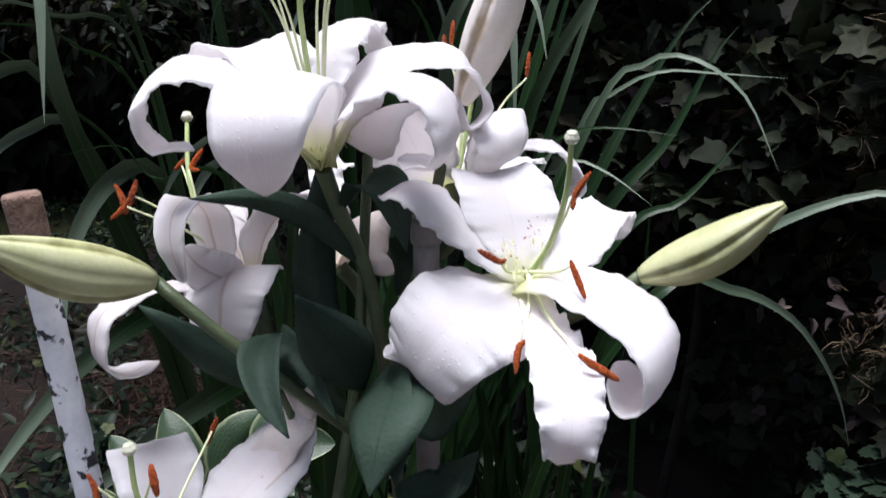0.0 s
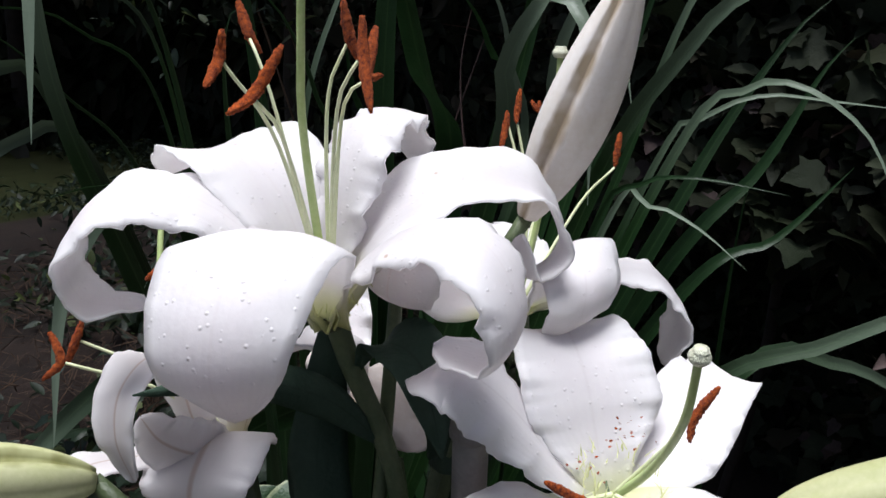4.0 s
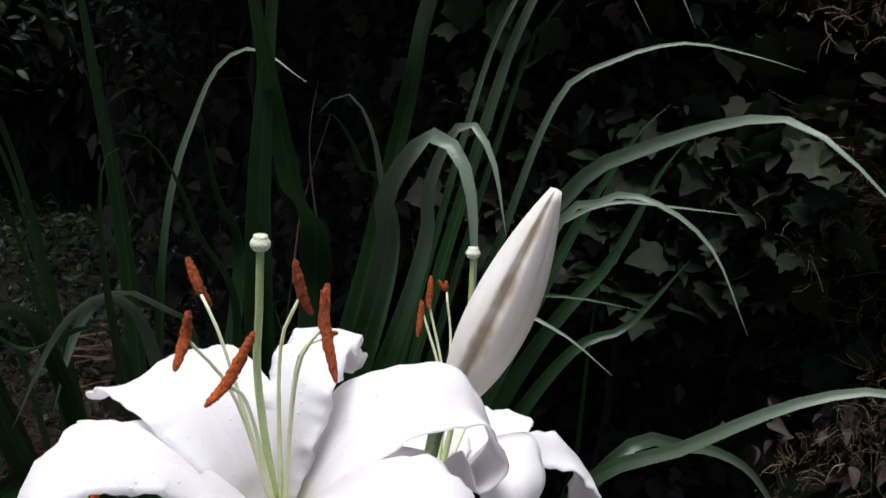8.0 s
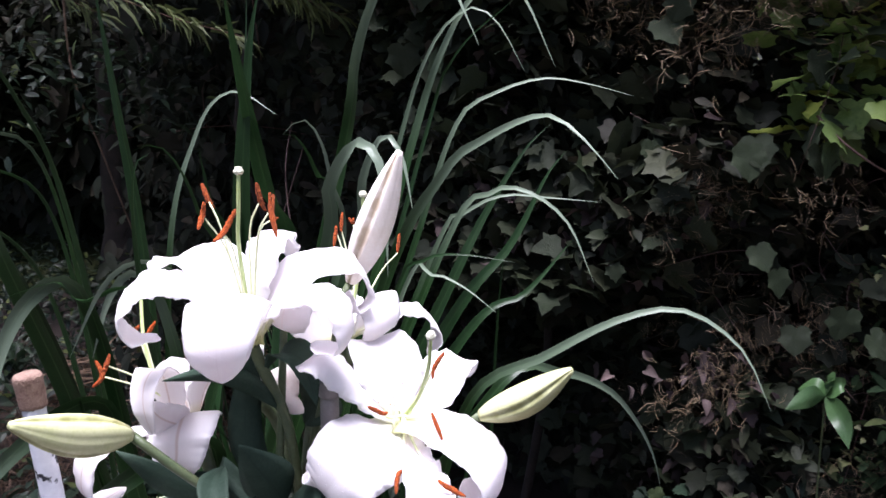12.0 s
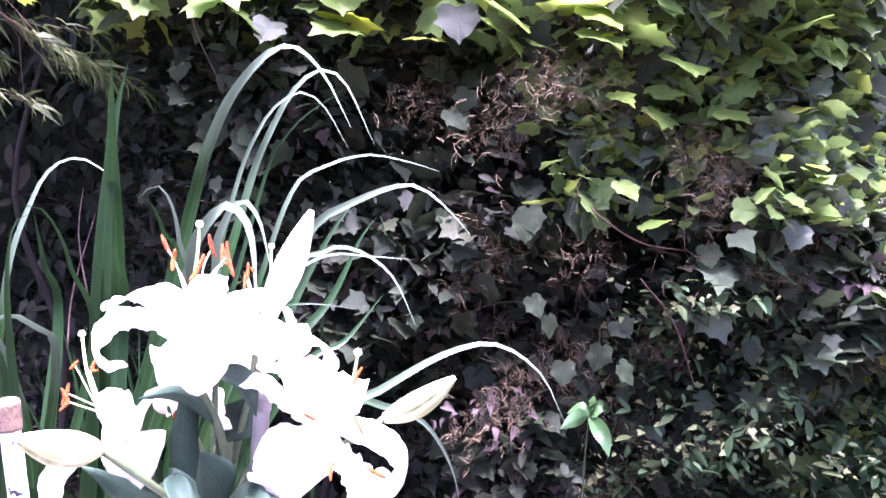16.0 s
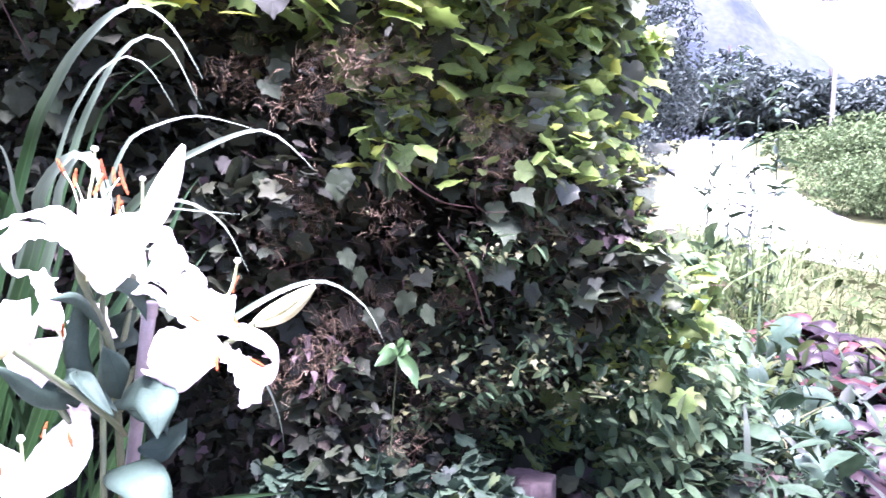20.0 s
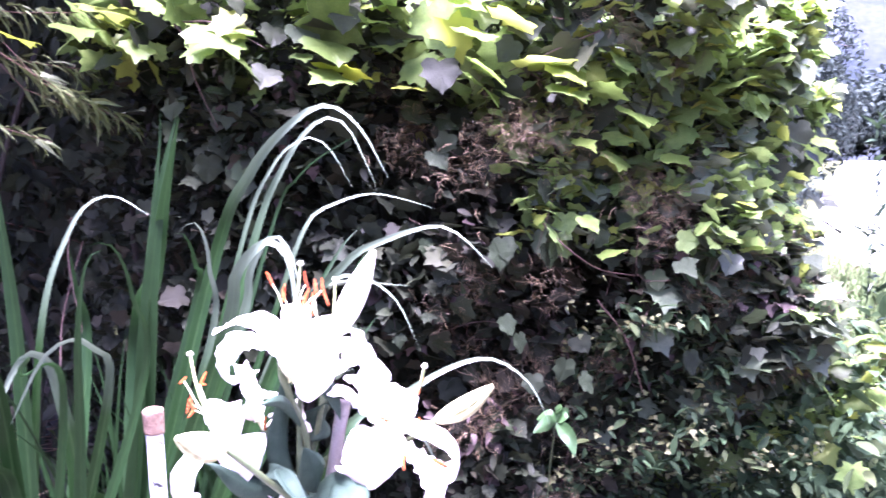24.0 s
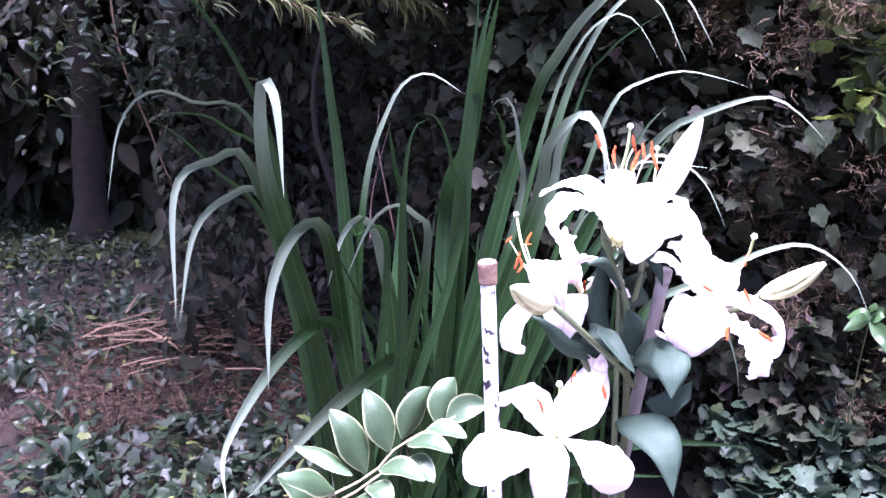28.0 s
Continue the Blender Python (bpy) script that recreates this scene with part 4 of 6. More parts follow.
add_stamen(fg, G0, (-0.063, 0.655, 0.964), (-0.066, 0.637, 0.972), (-0.064, 0.638, 0.978), (-0.066, 0.634, 0.961), 0.002)

# buds
def add_bud(base, tip, r, bend, mat, stalk, label):
    st = part("bud_stalk", tube_mesh("bud_stalk", stalk, 0.0034, 0.0042, STEM, 12, 8), lily)
    part("bud", bud_mesh(base, tip, r, bend, mat), st, label)


add_bud((0.039, 0.660, 1.066), (0.087, 0.635, 1.189), 0.0172, (0.002, 0, 0.0), BUDWHITE, [(-0.012, 0.620, 0.894), (0.018, 0.640, 1.000), (0.030, 0.658, 1.050), (0.039, 0.660, 1.066)], "tall white unopened bud")
add_bud((0.142, 0.555, 0.967), (0.217, 0.532, 1.012), 0.0145, (0.0, 0.0, -0.006), BUDGREEN, [(-0.012, 0.606, 0.875), (0.065, 0.606, 0.909), (0.120, 0.575, 0.944), (0.142, 0.555, 0.967)], "slender green tinged bud")
add_bud((-0.146, 0.548, 0.976), (-0.216, 0.488, 1.015), 0.017, (0.0, 0.0, -0.004), BUDGREEN, [(-0.015, 0.579, 0.847), (-0.046, 0.555, 0.882), (-0.106, 0.546, 0.939), (-0.146, 0.548, 0.976)], "slender green tinged bud beside the painted stake")

part("stem", tube_mesh("stem", [(0.0, 0.63, -0.02), (0.0, 0.63, 0.45), (-0.015, 0.601, 0.853), (-0.025, 0.613, 0.953)], 0.006, 0.0045, STEM, 24, 8), lily, "dark green stem")
part("stem", tube_mesh("stem", [(-0.02, 0.64, -0.02), (-0.015, 0.63, 0.4), (-0.051, 0.553, 0.748), (-0.034, 0.596, 0.908), (-0.023, 0.623, 1.037)], 0.0055, 0.0035, STEM, 24, 8), lily, "dark green stem")
FRONT = (1.0, 0.1, 0.0)
lily_leaf(lily, [(-0.029, 0.601, 0.968), (-0.050, 0.582, 1.000), (-0.077, 0.555, 1.021), (-0.113, 0.525, 1.028)], 0.018, (0.3, 0.5, 1.0), cup=0.3)
lily_leaf(lily, [(-0.040, 0.604, 1.005), (-0.025, 0.598, 1.022), (-0.008, 0.578, 1.022), (-0.001, 0.565, 1.007), (0.004, 0.555, 0.987)], 0.03, (0.8, 0.4, 0.3), cup=0.35)
lily_leaf(lily, [(-0.028, 0.559, 0.899), (-0.035, 0.544, 0.923), (-0.048, 0.530, 0.951), (-0.058, 0.524, 0.971)], 0.043, (0.75, 0.1, 0.5), cup=0.25)
lily_leaf(lily, [(-0.076, 0.557, 0.938), (-0.081, 0.525, 0.935), (-0.074, 0.501, 0.920), (-0.060, 0.487, 0.901)], 0.024, FRONT, cup=0.5)
lily_leaf(lily, [(-0.005, 0.544, 0.917), (-0.006, 0.512, 0.913), (-0.012, 0.488, 0.897), (-0.017, 0.478, 0.870)], 0.05, (1.0, -0.2, 0.2), cup=-0.2)
lily_leaf(lily, [(-0.011, 0.597, 0.883), (0.016, 0.575, 0.872), (0.031, 0.569, 0.889), (0.047, 0.573, 0.902)], 0.03, (0.3, 0.2, 1.0), cup=0.2)
lily_leaf(lily, [(-0.010, 0.555, 0.835), (0.012, 0.536, 0.837), (0.026, 0.530, 0.851), (0.043, 0.534, 0.868)], 0.034, (0.5, 0.2, 0.8), cup=0.2)
lily_leaf(lily, [(-0.011, 0.641, 0.937), (0.002, 0.636, 0.958), (0.016, 0.639, 0.973), (0.029, 0.650, 0.974)], 0.05, (0.4, 0.1, 1.0), cup=0.2)
lily_leaf(lily, [(-0.034, 0.590, 0.879), (-0.060, 0.599, 0.939), (-0.055, 0.601, 0.998), (-0.049, 0.611, 1.048)], 0.03, FRONT, cup=0.3)
lily_leaf(lily, [(-0.038, 0.587, 0.865), (-0.083, 0.580, 0.924), (-0.064, 0.554, 0.923), (-0.039, 0.530, 0.889)], 0.022, (0.6, 0.3, 0.7), cup=0.3)
lily_leaf(lily, [(-0.036, 0.594, 0.894), (-0.108, 0.574, 0.913), (-0.151, 0.561, 0.949), (-0.164, 0.566, 0.956)], 0.03, (0.2, 0.3, 1.0), cup=0.3)
lily_leaf(lily, [(-0.034, 0.580, 0.883), (-0.017, 0.539, 0.910), (-0.005, 0.502, 0.900), (-0.003, 0.485, 0.871)], 0.045, (0.6, 0.2, 0.7), cup=-0.1)
lily_leaf(lily, [(-0.044, 0.566, 0.812), (-0.036, 0.505, 0.829), (-0.030, 0.457, 0.813), (-0.029, 0.436, 0.766)], 0.06, (0.9, 0.2, 0.3), cup=-0.1)


# ---- stakes ----
def build_white_stake():
    top, low = np.array((-0.224, 0.559, 1.03)), np.array((-0.153, 0.6, -0.05))
    ob = thing("garden_stake", "white painted metal stake with peeling paint and a wooden plug", "stake", at=tuple(low))
    n, seg = 60, 20
    me = tube_mesh("tube", [tuple(low), tuple(top - (top - low) * 0.02)], 0.0092, 0.0092, PEEL, n, seg)
    part("tube", me, ob, "white paint flaking off dark metal")
    d = unit(top - low)
    v, f, uv = tube([tuple(top - d * 0.028), tuple(top)], 0.0108, 0.0112, 10, 20, lambda u: 1.0 if u < 0.97 else 0.9)
    v = v + 0.0006 * np.sin(v * 700)
    part("plug", mesh_of("plug", v, f, PLUG), ob, "worn brown wooden plug")


build_white_stake()


def build_brown_stake():
    top, low = (0.0155, 0.574, 1.0), (-0.03, 0.8, -0.05)
    ob = thing("plant_stake", "purplish brown ribbed plant stake behind the lilies", "stake", at=low)
    part("shaft", tube_mesh("shaft", [low, top], 0.0085, 0.0085, STAKEBROWN, 40, 8), ob)
    d = unit(np.array(top) - np.array(low))
    part("end_cap", tube_mesh("end_cap", [tuple(np.array(top) - d * 0.012), tuple(np.array(top) + d * 0.004)], 0.0098, 0.0095, STAKEBROWN, 6, 16), ob)


build_brown_stake()

# ---- iris clump ----
iris = thing("iris_clump", "tall clump of arching sword shaped green leaves", "iris", at=(0.05, 1.3, 0.0))


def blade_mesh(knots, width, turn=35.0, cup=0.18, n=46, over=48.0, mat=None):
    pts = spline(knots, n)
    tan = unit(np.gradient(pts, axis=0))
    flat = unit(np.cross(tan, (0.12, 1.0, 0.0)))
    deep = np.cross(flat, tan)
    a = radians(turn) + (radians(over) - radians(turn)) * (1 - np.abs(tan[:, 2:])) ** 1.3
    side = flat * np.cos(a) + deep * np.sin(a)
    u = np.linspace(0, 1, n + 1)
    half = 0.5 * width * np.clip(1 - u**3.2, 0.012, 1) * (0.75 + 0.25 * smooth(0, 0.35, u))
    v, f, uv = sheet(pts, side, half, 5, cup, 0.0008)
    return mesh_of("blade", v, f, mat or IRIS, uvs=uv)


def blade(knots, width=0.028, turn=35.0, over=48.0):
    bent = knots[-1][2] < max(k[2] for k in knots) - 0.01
    part("blade", blade_mesh(knots, width, turn, over=over, mat=IRISTIP if bent else IRIS), iris, "arching blade whose pale tip is a painted sky gleam" if bent else "")


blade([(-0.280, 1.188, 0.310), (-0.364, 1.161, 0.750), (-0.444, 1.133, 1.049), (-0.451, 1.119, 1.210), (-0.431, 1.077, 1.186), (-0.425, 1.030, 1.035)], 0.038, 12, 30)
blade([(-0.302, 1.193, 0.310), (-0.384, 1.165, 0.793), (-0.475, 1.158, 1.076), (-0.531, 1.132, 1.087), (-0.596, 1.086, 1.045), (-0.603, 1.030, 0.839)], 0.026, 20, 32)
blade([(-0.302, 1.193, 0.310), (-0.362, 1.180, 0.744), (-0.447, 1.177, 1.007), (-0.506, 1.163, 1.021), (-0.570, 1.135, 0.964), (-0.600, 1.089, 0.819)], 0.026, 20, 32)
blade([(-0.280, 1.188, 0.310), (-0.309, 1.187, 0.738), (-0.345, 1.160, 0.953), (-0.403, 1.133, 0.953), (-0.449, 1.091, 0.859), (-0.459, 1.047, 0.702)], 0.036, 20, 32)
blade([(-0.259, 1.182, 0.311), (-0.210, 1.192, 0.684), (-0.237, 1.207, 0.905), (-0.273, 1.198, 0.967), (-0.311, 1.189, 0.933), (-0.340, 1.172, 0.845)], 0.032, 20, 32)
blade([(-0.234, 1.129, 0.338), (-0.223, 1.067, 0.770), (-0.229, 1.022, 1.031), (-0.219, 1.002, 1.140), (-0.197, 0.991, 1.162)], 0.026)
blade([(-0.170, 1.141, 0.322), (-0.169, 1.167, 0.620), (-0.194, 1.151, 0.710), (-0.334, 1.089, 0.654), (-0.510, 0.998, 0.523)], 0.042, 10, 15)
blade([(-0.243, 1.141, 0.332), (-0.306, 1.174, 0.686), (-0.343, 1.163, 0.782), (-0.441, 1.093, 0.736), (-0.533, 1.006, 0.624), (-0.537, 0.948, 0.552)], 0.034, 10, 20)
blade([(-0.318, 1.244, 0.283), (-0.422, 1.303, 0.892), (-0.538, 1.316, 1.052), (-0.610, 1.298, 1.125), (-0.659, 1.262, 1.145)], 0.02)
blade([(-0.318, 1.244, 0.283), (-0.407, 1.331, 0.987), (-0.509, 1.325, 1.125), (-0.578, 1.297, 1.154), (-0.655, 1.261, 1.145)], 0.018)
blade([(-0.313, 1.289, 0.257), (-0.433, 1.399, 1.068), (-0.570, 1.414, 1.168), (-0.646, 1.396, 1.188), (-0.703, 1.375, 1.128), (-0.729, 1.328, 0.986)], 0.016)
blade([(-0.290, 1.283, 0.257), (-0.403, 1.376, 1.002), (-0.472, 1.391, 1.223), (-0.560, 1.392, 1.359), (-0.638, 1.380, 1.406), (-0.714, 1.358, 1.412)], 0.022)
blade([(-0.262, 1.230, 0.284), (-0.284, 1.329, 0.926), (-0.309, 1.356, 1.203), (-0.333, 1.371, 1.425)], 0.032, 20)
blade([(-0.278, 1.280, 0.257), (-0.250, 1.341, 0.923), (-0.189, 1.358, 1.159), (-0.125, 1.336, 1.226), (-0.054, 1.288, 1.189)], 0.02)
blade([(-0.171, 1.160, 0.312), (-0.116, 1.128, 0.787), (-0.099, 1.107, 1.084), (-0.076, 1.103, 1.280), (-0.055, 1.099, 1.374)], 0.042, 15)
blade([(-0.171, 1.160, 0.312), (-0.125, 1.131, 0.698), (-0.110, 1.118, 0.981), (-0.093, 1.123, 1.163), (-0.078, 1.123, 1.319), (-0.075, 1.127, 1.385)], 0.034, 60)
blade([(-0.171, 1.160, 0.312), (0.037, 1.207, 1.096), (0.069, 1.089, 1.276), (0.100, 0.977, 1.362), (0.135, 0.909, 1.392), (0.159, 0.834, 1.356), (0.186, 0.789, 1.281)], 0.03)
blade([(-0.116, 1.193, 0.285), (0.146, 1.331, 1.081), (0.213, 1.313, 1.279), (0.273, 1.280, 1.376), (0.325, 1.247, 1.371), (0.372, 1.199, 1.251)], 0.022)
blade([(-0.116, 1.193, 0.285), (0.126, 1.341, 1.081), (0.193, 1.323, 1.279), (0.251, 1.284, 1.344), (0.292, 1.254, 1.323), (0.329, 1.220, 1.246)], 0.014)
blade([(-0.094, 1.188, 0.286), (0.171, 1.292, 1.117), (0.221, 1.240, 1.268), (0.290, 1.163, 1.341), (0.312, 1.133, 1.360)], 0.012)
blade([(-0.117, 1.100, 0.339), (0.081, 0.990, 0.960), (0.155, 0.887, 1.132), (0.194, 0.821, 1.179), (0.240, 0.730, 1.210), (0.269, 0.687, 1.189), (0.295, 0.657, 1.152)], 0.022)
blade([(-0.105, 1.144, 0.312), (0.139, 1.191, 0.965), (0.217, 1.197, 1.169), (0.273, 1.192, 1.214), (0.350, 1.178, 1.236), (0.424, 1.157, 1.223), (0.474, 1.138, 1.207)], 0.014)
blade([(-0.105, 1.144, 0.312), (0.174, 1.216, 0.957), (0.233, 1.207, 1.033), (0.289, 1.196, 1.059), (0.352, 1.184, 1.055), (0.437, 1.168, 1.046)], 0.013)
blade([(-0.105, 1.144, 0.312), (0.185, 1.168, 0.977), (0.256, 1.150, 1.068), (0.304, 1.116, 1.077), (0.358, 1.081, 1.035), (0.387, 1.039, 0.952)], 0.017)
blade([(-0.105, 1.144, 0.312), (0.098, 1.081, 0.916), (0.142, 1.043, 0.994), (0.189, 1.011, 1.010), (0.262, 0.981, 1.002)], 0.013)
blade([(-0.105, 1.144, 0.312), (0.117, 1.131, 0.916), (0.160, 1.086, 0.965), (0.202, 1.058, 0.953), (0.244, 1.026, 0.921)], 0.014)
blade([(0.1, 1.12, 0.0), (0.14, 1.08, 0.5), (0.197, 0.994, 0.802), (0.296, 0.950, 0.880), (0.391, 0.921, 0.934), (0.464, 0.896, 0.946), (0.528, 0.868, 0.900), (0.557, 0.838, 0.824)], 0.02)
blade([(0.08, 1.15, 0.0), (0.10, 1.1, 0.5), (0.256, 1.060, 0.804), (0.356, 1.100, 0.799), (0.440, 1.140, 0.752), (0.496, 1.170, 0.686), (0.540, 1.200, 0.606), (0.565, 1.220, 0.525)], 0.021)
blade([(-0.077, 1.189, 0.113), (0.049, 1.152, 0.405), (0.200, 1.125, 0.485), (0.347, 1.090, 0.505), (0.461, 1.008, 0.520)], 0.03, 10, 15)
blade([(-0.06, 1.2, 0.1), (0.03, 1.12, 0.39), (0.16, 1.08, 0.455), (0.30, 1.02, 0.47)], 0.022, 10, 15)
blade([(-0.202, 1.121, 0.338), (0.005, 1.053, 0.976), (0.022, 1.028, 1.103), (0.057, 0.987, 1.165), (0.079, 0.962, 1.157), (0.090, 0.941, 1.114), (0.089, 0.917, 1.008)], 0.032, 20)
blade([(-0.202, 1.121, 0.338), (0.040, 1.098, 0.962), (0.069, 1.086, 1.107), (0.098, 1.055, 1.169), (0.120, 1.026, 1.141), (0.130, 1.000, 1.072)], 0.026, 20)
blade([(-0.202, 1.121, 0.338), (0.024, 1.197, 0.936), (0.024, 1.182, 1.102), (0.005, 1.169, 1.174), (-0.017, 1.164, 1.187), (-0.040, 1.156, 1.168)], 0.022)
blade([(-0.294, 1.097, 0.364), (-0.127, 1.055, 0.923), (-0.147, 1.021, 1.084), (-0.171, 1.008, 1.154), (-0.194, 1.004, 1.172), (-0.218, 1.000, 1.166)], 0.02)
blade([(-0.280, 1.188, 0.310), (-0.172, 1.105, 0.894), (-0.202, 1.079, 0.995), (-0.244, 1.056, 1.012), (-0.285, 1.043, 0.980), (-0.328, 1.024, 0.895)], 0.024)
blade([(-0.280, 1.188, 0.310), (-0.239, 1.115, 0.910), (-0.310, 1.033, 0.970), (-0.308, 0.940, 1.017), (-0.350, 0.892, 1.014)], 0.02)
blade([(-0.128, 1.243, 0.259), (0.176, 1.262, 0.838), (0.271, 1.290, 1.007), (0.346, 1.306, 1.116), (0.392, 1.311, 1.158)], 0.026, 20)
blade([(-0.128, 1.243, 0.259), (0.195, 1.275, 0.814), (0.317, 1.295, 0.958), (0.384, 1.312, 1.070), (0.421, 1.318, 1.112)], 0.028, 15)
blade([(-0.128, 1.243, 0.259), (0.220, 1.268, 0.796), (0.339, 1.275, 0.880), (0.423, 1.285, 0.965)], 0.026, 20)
for i in range(24):
    r = np.random.default_rng(100 + i)
    bx, by = 0.05 + r.normal(0, 0.08), 1.28 + r.normal(0, 0.07)
    lean = r.uniform(-0.3, 0.16)
    hgt = r.uniform(0.55, 0.98)
    out = r.uniform(-0.12, 0.12)
    blade([(bx, by, 0.0), (bx + lean * 0.25, by + out * 0.2, hgt * 0.5), (bx + lean * 0.6, by + out * 0.6, hgt * 0.85), (bx + lean * 0.9, by + out, hgt)], r.uniform(0.014, 0.025), r.uniform(5, 70))
for i in range(44):
    r = np.random.default_rng(300 + i)
    bx, by = 0.02 + r.normal(0, 0.11), 1.25 + r.normal(0, 0.09)
    lean, hgt, out = r.uniform(-0.25, 0.15), r.uniform(0.3, 0.75), r.uniform(-0.12, 0.1)
    blade([(bx, by, 0.0), (bx + lean * 0.3, by + out * 0.3, hgt * 0.55), (bx + lean, by + out, hgt)], r.uniform(0.009, 0.019), r.uniform(5, 70))
for i in range(40):
    r = np.random.default_rng(500 + i)
    bx, by = -0.03 + r.normal(0, 0.1), 1.3 + r.normal(0, 0.07)
    lean, hgt, out = min(0.06, r.normal(-0.1, 0.17)), r.uniform(0.6, 1.0), r.uniform(-0.05, 0.18)
    blade([(bx, by, 0.0), (bx + lean * 0.25, by + out * 0.3, hgt * 0.5), (bx + lean * 0.65, by + out * 0.7, hgt * 0.85), (bx + lean, by + out, hgt)], r.uniform(0.01, 0.018), r.uniform(0, 50))
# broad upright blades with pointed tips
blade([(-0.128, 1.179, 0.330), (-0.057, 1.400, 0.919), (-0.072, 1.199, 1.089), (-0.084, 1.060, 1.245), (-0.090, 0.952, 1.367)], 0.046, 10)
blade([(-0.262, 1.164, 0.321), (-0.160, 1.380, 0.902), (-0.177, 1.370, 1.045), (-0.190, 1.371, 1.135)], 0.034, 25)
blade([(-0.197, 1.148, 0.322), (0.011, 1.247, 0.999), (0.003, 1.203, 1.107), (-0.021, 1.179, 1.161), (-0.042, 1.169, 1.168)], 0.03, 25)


# ---- variegated plant at the foot of the stake ----
seal = thing("solomons_seal", "low plant with pale edged striped green leaves", "plant", at=(-0.2, 1.12, 0.0))


def seal_leaf(parent, base, tip, width, side, arch=0.012):
    b, t = np.array(base), np.array(tip)
    m = (b + t) / 2 + np.array((0, -0.3, 1.0)) * arch
    part("leaf", leaf_mesh([base, tuple(m), tip], width, side, SEAL, cup=0.3, broad=0.42, point=0.9), parent, "green leaf striped and edged in cream")


s1 = part("stem", tube_mesh("stem", [(-0.2, 1.12, 0.0), (-0.43, 0.96, 0.42), (-0.40, 0.91, 0.545), (-0.304, 0.925, 0.587), (-0.261, 0.932, 0.626), (-0.204, 0.933, 0.654), (-0.160, 0.925, 0.676)], 0.003, 0.002, SEALSTEM, 24, 6), seal, "reddish stem")
s2 = part("stem", tube_mesh("stem", [(-0.12, 1.15, 0.0), (-0.36, 0.95, 0.48), (-0.32, 0.89, 0.585), (-0.25, 0.91, 0.615)], 0.0028, 0.002, SEALSTEM, 16, 6), seal, "reddish stem")
seal_leaf(s1, (-0.311, 0.930, 0.588), (-0.366, 0.960, 0.694), 0.056, (0.9, 0.3, 0.4), 0.02)
seal_leaf(s1, (-0.271, 0.930, 0.622), (-0.306, 0.970, 0.720), 0.056, (0.9, 0.3, 0.3), 0.016)
seal_leaf(s1, (-0.248, 0.940, 0.638), (-0.193, 0.970, 0.714), 0.054, (0.9, 0.2, -0.5), 0.016)
seal_leaf(s1, (-0.190, 0.930, 0.660), (-0.151, 0.970, 0.728), 0.056, (0.9, 0.1, -0.4), 0.016)
seal_leaf(s1, (-0.175, 0.930, 0.668), (-0.108, 0.920, 0.695), 0.046, (0.2, 0.6, 0.9))
seal_leaf(s1, (-0.244, 0.920, 0.638), (-0.184, 0.855, 0.645), 0.040, (0.5, 0.8, 0.3))
seal_leaf(s1, (-0.293, 0.905, 0.606), (-0.234, 0.835, 0.612), 0.044, (0.5, 0.8, 0.3))
seal_leaf(s1, (-0.335, 0.920, 0.592), (-0.424, 0.980, 0.626), 0.040, (0.4, 0.8, 0.2))
seal_leaf(s1, (-0.365, 0.910, 0.572), (-0.450, 0.870, 0.622), 0.046, (0.2, 0.8, 0.5))
seal_leaf(s1, (-0.395, 0.905, 0.550), (-0.455, 0.940, 0.596), 0.042, (0.4, 0.6, 0.8))
seal_leaf(s1, (-0.215, 0.930, 0.650), (-0.150, 0.890, 0.652), 0.042, (0.5, 0.8, 0.3))
seal_leaf(s2, (-0.31, 0.89, 0.588), (-0.290, 0.83, 0.572), 0.042, (0.9, 0.3, 0.2))
seal_leaf(s2, (-0.335, 0.885, 0.57), (-0.330, 0.815, 0.565), 0.044, (0.9, 0.3, 0.2))
seal_leaf(s2, (-0.25, 0.91, 0.615), (-0.215, 0.85, 0.60), 0.042, (0.8, 0.5, 0.3))


# ---- hedge of vines ----
hedge = thing("vine_hedge", "dense hedge of lobed vine leaves with dead brown stems", "hedge", at=(0.9, 1.5, 0.0))


def hedge_face(x):
    """How far back the front of the hedge stands at x."""
    x = np.asarray(x, float)
    return np.interp(x, [-0.6, 0.0, 0.35, 0.6, 0.85, 1.1, 1.4, 1.7, 2.1, 2.5], [2.3, 1.95, 1.62, 1.42, 1.22, 1.16, 1.18, 1.28, 1.5, 1.9])


def hedge_top(x):
    x = np.asarray(x, float)
    return np.interp(x, [-0.6, 0.4, 0.9, 1.4, 1.75, 2.0, 2.25, 2.5], [1.95, 1.8, 1.72, 1.7, 1.66, 1.52, 1.1, 0.45]) + 0.06 * np.sin(9 * x) + 0.04 * np.sin(23 * x + 1)


def hedge_points(n, deep=0.45, lo=0.05, x0=0.0, x1=2.45, bias=1.6):
    x = rng.uniform(x0, x1, n)
    z = lo + (hedge_top(x) - lo) * rng.uniform(0, 1, n) ** 0.85
    lump = 0.11 * np.sin(5.3 * x + 3 * z) + 0.1 * np.sin(7.7 * z + 2 * x + 1) + 0.06 * np.sin(13 * x - 9 * z)
    lump = lump * smooth(0.3, 0.7, x) + 0.35 * smooth(0.3, -0.2, x)
    y = hedge_face(x) + lump + deep * rng.uniform(0, 1, n) ** bias + (0.1 + 0.12 * smooth(1.2, 1.45, x) * smooth(2.3, 2.0, x)) * smooth(0.62, 0.2, z) + 0.6 * smooth(0.85, 0.55, z) * smooth(0.8, 0.5, x)
    return np.stack([x, y, z], 1)


